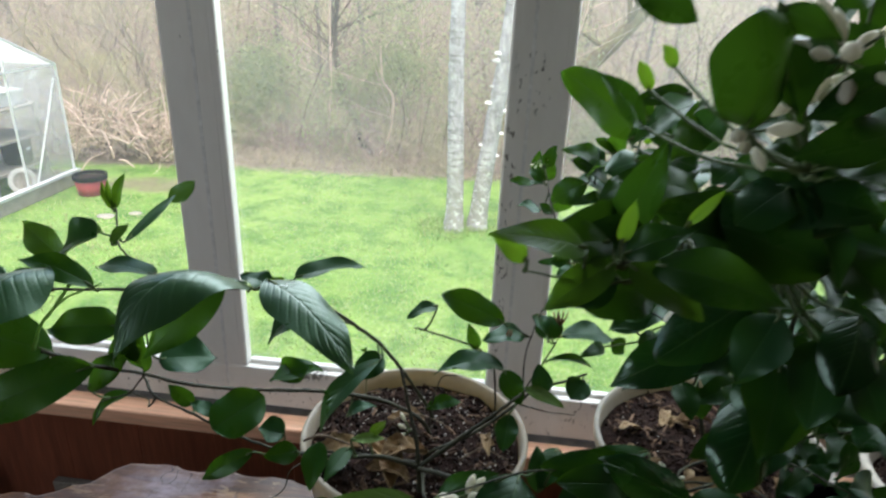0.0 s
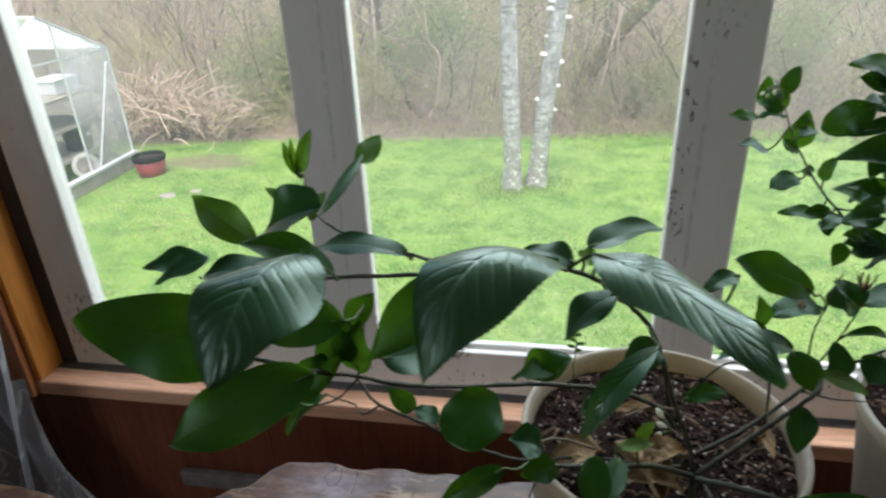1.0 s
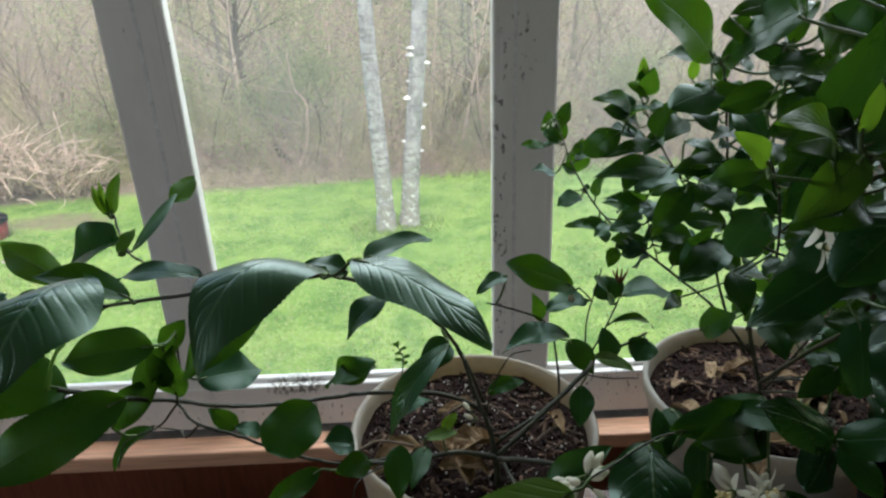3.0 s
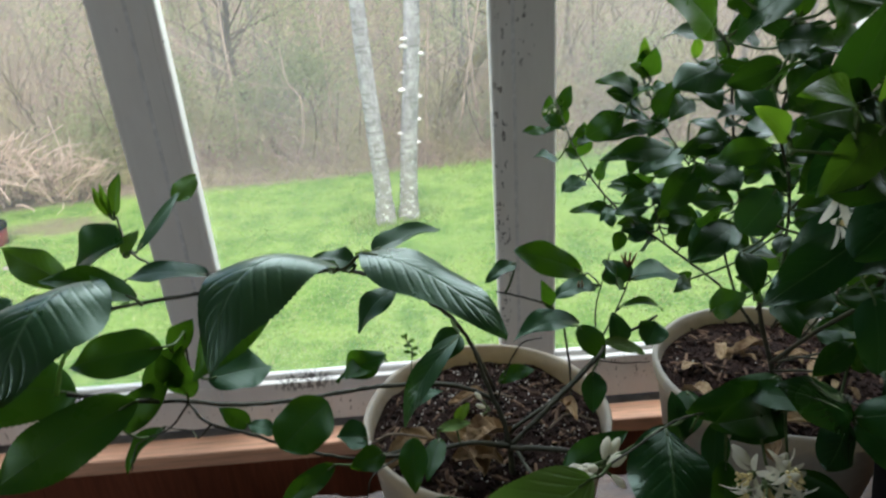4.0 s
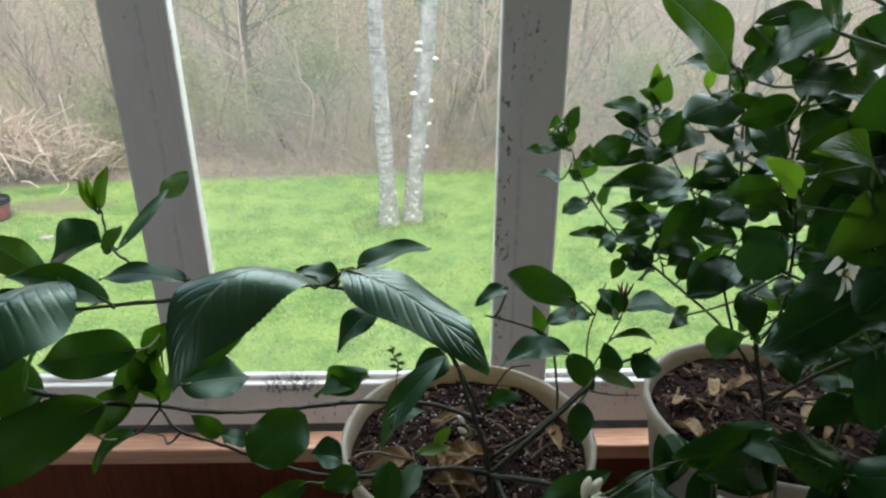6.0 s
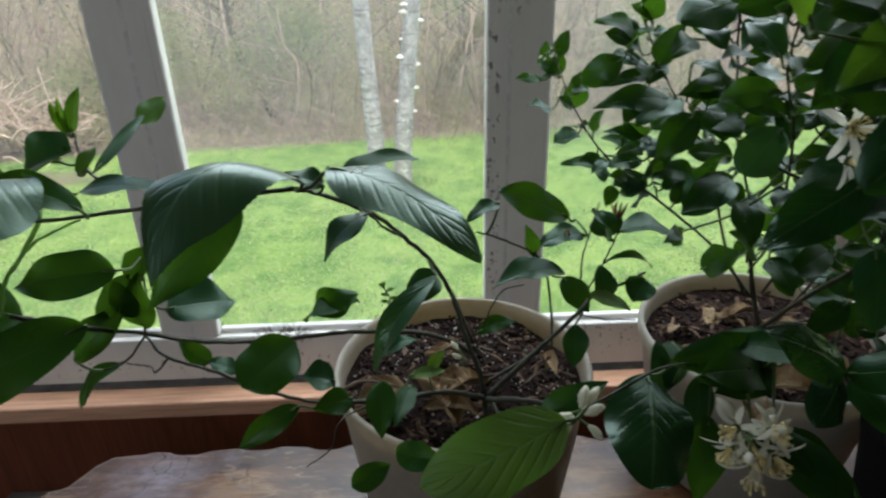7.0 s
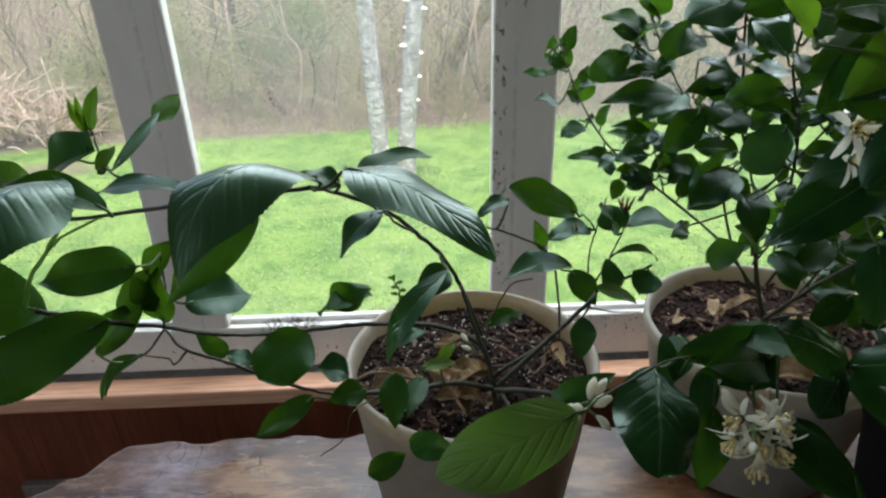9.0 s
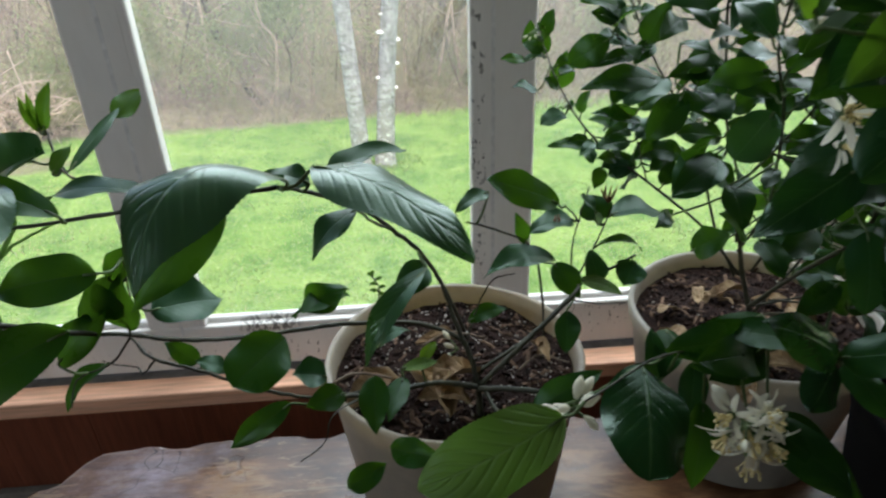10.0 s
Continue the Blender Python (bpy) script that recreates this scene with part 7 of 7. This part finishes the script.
def brush_pile():
    rng = random.Random(90)
    root = thing("brush_pile", -4.9, 8.2, GZ(-4.9, 8.2), "heap of pale cut branches and dry stalks beside the lawn", "brush pile")

    def top(px):
        return max(0.12, 0.92 - 0.4 * max(0.0, px + 0.75)) if px > -1.1 else 0.85

    def stalk(px, py, pz, d, ln, sag):
        c = Vector((px, py, pz))
        line = curve_points([c, c + d * ln * 0.5 + Vector((0, 0, 0.06 * ln)), c + d * ln - Vector((0, 0, sag * ln))], 5)
        return [Vector((p.x, p.y, max(p.z, 0.01))) for p in line]

    for n in range(78):
        px = rng.uniform(-1.35, 0.3)
        lift = rng.uniform(0.0, 0.6) * top(px)
        d = Vector((rng.uniform(-0.9, 0.9), rng.uniform(-0.4, 0.4), rng.uniform(-0.1, 0.8))).normalized()
        ln = min(rng.uniform(0.5, 1.3), max(0.35, (top(px) * 1.1 - lift) / max(d.z, 0.1)))
        v, f = tube_data(stalk(px, rng.gauss(0.15, 0.22), lift, d, ln, rng.uniform(-0.03, 0.2)), rng.uniform(0.009, 0.019), 0.007, 6, 0.12, rng=rng)
        mesh_part("cut_branch", v, f, PALE_TWIGS, root, smooth=True)
    for px, py, ln, lean in ((-1.2, 0.0, 1.0, 0.35), (-0.65, 0.0, 0.95, 0.35), (-0.35, 0.1, 0.7, -0.25), (0.18, 0.05, 1.08, -0.05), (0.19, 0.06, 0.8, 0.12), (0.2, 0.05, 0.62, 0.24), (-0.9, 0.1, 0.9, 0.5)):
        base = Vector((px, py, 0.02))
        line = curve_points([base, base + Vector((lean * 0.3 + 0.03, 0, ln * 0.5)), base + Vector((lean, 0.05, ln))], 5)
        v, f = tube_data(line, 0.017, 0.007, 6, 0.12, rng=rng)
        mesh_part("cut_branch", v, f, PALE_TWIGS, root, smooth=True)
    for material, count in ((PALE_TWIGS, 480), (TWIGS, 260), (DARK_BARK, 120)):
        verts, faces = [], []
        for n in range(count):
            px = rng.uniform(-1.4, 0.5)
            lift = rng.uniform(0.0, 0.8) * top(px)
            d = Vector((rng.uniform(-1, 1), rng.uniform(-0.8, 0.8), rng.uniform(-0.2, 1.0))).normalized()
            ln = rng.uniform(0.15, 0.55)
            tube_data(stalk(px, rng.gauss(0.25, 0.25), lift, d, ln, rng.uniform(0, 0.2)), 0.0055, 0.002, 3, 0, verts, faces)
        mesh_part("stalks", verts, faces, material, root)["kind"] = "stuff"


brush_pile()


def greenhouse():
    """Small gabled greenhouse: white frame, hazy panes, a base board; shelves and tubs inside."""
    g = thing("greenhouse", -5.4, 6.2, 0.0, "small white-framed greenhouse with hazy panes on a plank base", "greenhouse")
    half, eave, ridge, deep = 0.98, 1.45, 1.9, -2.4
    ys = (-half, half)

    def bar(name, p, q, r=0.016):
        v, f = tube_data([Vector(p), Vector(q)], r, r, 4)
        mesh_part(name, v, f, GH_FRAME, g)

    for xx in (0.0, deep / 2, deep):
        for yy in ys:
            bar("post", (xx, yy, 0.14), (xx, yy, eave))
            bar("rafter", (xx, yy, eave), (xx, 0, ridge))
    for yy, zz in ((-half, eave), (half, eave), (0, ridge)):
        bar("rail", (0, yy, zz), (deep, yy, zz))
    bar("rail", (0, -half, eave), (0, half, eave), 0.012)
    bar("post", (0, 0.18, 0.14), (0, 0.18, 1.82), 0.014)
    bar("brace", (0.01, 0.3, 0.14), (0.01, 0.9, 1.3), 0.012)
    part("base_board", box(-0.03, 0.03, -half - 0.05, half + 0.05, 0.0, 0.15, 0.006), GREY_BOARD, g)
    part("base_cap", box(-0.035, 0.045, -half - 0.05, half + 0.05, 0.152, 0.185, 0.004), GH_FRAME, g)
    part("base_board", box(deep, -0.032, half - 0.03, half + 0.03, 0.0, 0.15, 0.006), GREY_BOARD, g)
    part("base_board", box(deep, -0.032, -half - 0.03, -half + 0.03, 0.0, 0.15, 0.006), GREY_BOARD, g)

    def pane(name, corners, material=GH_PANE):
        ob = mesh_part(name, corners, [tuple(range(len(corners)))], material, g)
        mod = ob.modifiers.new("thickness", "SOLIDIFY")
        mod.thickness = 0.006
        ob.visible_shadow = False

    pane("pane", [(0, 0.2, 0.19), (0, half - 0.02, 0.19), (0, half - 0.02, eave), (0, 0.2, eave)])
    pane("pane", [(0, 0.2, eave + 0.015), (0, half - 0.03, eave + 0.015), (0, 0.2, 1.79)])
    for a, b in ((-0.02, deep / 2 + 0.02), (deep / 2 - 0.02, deep + 0.02)):
        pane("pane", [(a, half, 0.19), (b, half, 0.19), (b, half, eave), (a, half, eave)])
        for yy in ys:
            pane("roof_pane", [(a, yy * 0.99, eave + 0.02), (b, yy * 0.99, eave + 0.02), (b, 0.01, ridge), (a, 0.01, ridge)], GH_ROOF)
    pane("pane", [(deep, -half, 0.19), (deep, half, 0.19), (deep, half, eave), (deep, -half, eave)])

    bench = thing("greenhouse_shelf", -6.1, 6.55, 0.0, "grey wooden shelf unit inside the greenhouse", "shelf")
    for zz in (0.28, 0.62, 0.97):
        part("shelf_board", box(-0.4, 0.42, -0.3, 0.6, zz, zz + 0.03, 0.004), GREY_BOARD, bench)
    for xx in (-0.38, 0.4):
        for yy in (-0.28, 0.53):
            part("post", box(xx - 0.02, xx + 0.02, yy - 0.02, yy + 0.02, 0.0, 0.968, 0.003), GREY_BOARD, bench)
    tub = thing("black_tub", -5.86, 6.86, 0.311, "black plastic tub with a small white label on a shelf", "tub")
    part("tub", lathe([(0, 0.005), (0.13, 0), (0.15, 0.02), (0.165, 0.3), (0.175, 0.31), (0.165, 0.315), (0.15, 0.29), (0.14, 0.03), (0, 0.03)], 28), BLACK_POT, tub, smooth=True)
    part("label", box(0.155, 0.166, -0.03, 0.03, 0.17, 0.21, 0.001), GH_FRAME, tub, "small white label")
    crate = thing("white_box", -5.95, 6.85, 1.001, "white plastic box on the top shelf", "box")
    part("box_body", box(-0.15, 0.17, -0.2, 0.2, 0.0, 0.14, 0.012), GH_FRAME, crate)
    part("lid", box(-0.16, 0.18, -0.21, 0.21, 0.142, 0.17, 0.008), GH_FRAME, crate)
    disc = thing("pale_round_dish", -5.6, 6.54, 0.06, "pale round dish leaning inside the greenhouse door", "dish")
    d = part("dish", lathe([(0, 0.0), (0.1, 0.0), (0.14, 0.02), (0.145, 0.024), (0.1, 0.008), (0, 0.006)], 28), GREY_BOARD, disc, smooth=True)
    d.matrix_basis = pose(0, 0, 0.142, 0, 78, -35)
    ring = part("dish_rim", lathe([(0.1, 0.022), (0.148, 0.03), (0.152, 0.026), (0.146, 0.018)], 28), WHITE_GLAZE, disc, smooth=True)
    ring.matrix_basis = pose(0, 0, 0.142, 0, 78, -35)


greenhouse()

tub = thing("red_planter", -4.97, 6.85, GZ(-4.97, 6.85) - 0.005, "weathered red plastic planter with a dark rim standing on bare soil", "planter")
tub.scale = (0.8, 0.8, 0.95)
part("body", lathe([(0, 0.0), (0.17, 0.0), (0.19, 0.01), (0.225, 0.2), (0.2, 0.2), (0.18, 0.05), (0, 0.05)], 36), RED_POT, tub, smooth=True)
part("rim", lathe([(0.205, 0.2), (0.236, 0.2), (0.242, 0.25), (0.232, 0.262), (0.208, 0.255), (0.2, 0.2)], 36), BLACK_POT, tub, "dark rim", smooth=True)
part("soil", lathe([(0.21, 0.215), (0.1, 0.235), (0, 0.24)], 30), SOIL, tub, smooth=True)
for px, py, s in ((-4.35, 6.15, 0.07), (-4.1, 6.3, 0.05)):
    st = thing("flat_stone", px, py, GZ(px, py), "pale flat stone lying in the lawn", "stone")
    bm = bmesh.new()
    bmesh.ops.create_icosphere(bm, subdivisions=2, radius=s)
    for v in bm.verts:
        v.co = Vector((v.co.x * 1.5, v.co.y, v.co.z * 0.3)) * (1 + 0.25 * noise.noise(v.co * 20))
    part("stone", bm, GREY_BOARD, st, smooth=True)
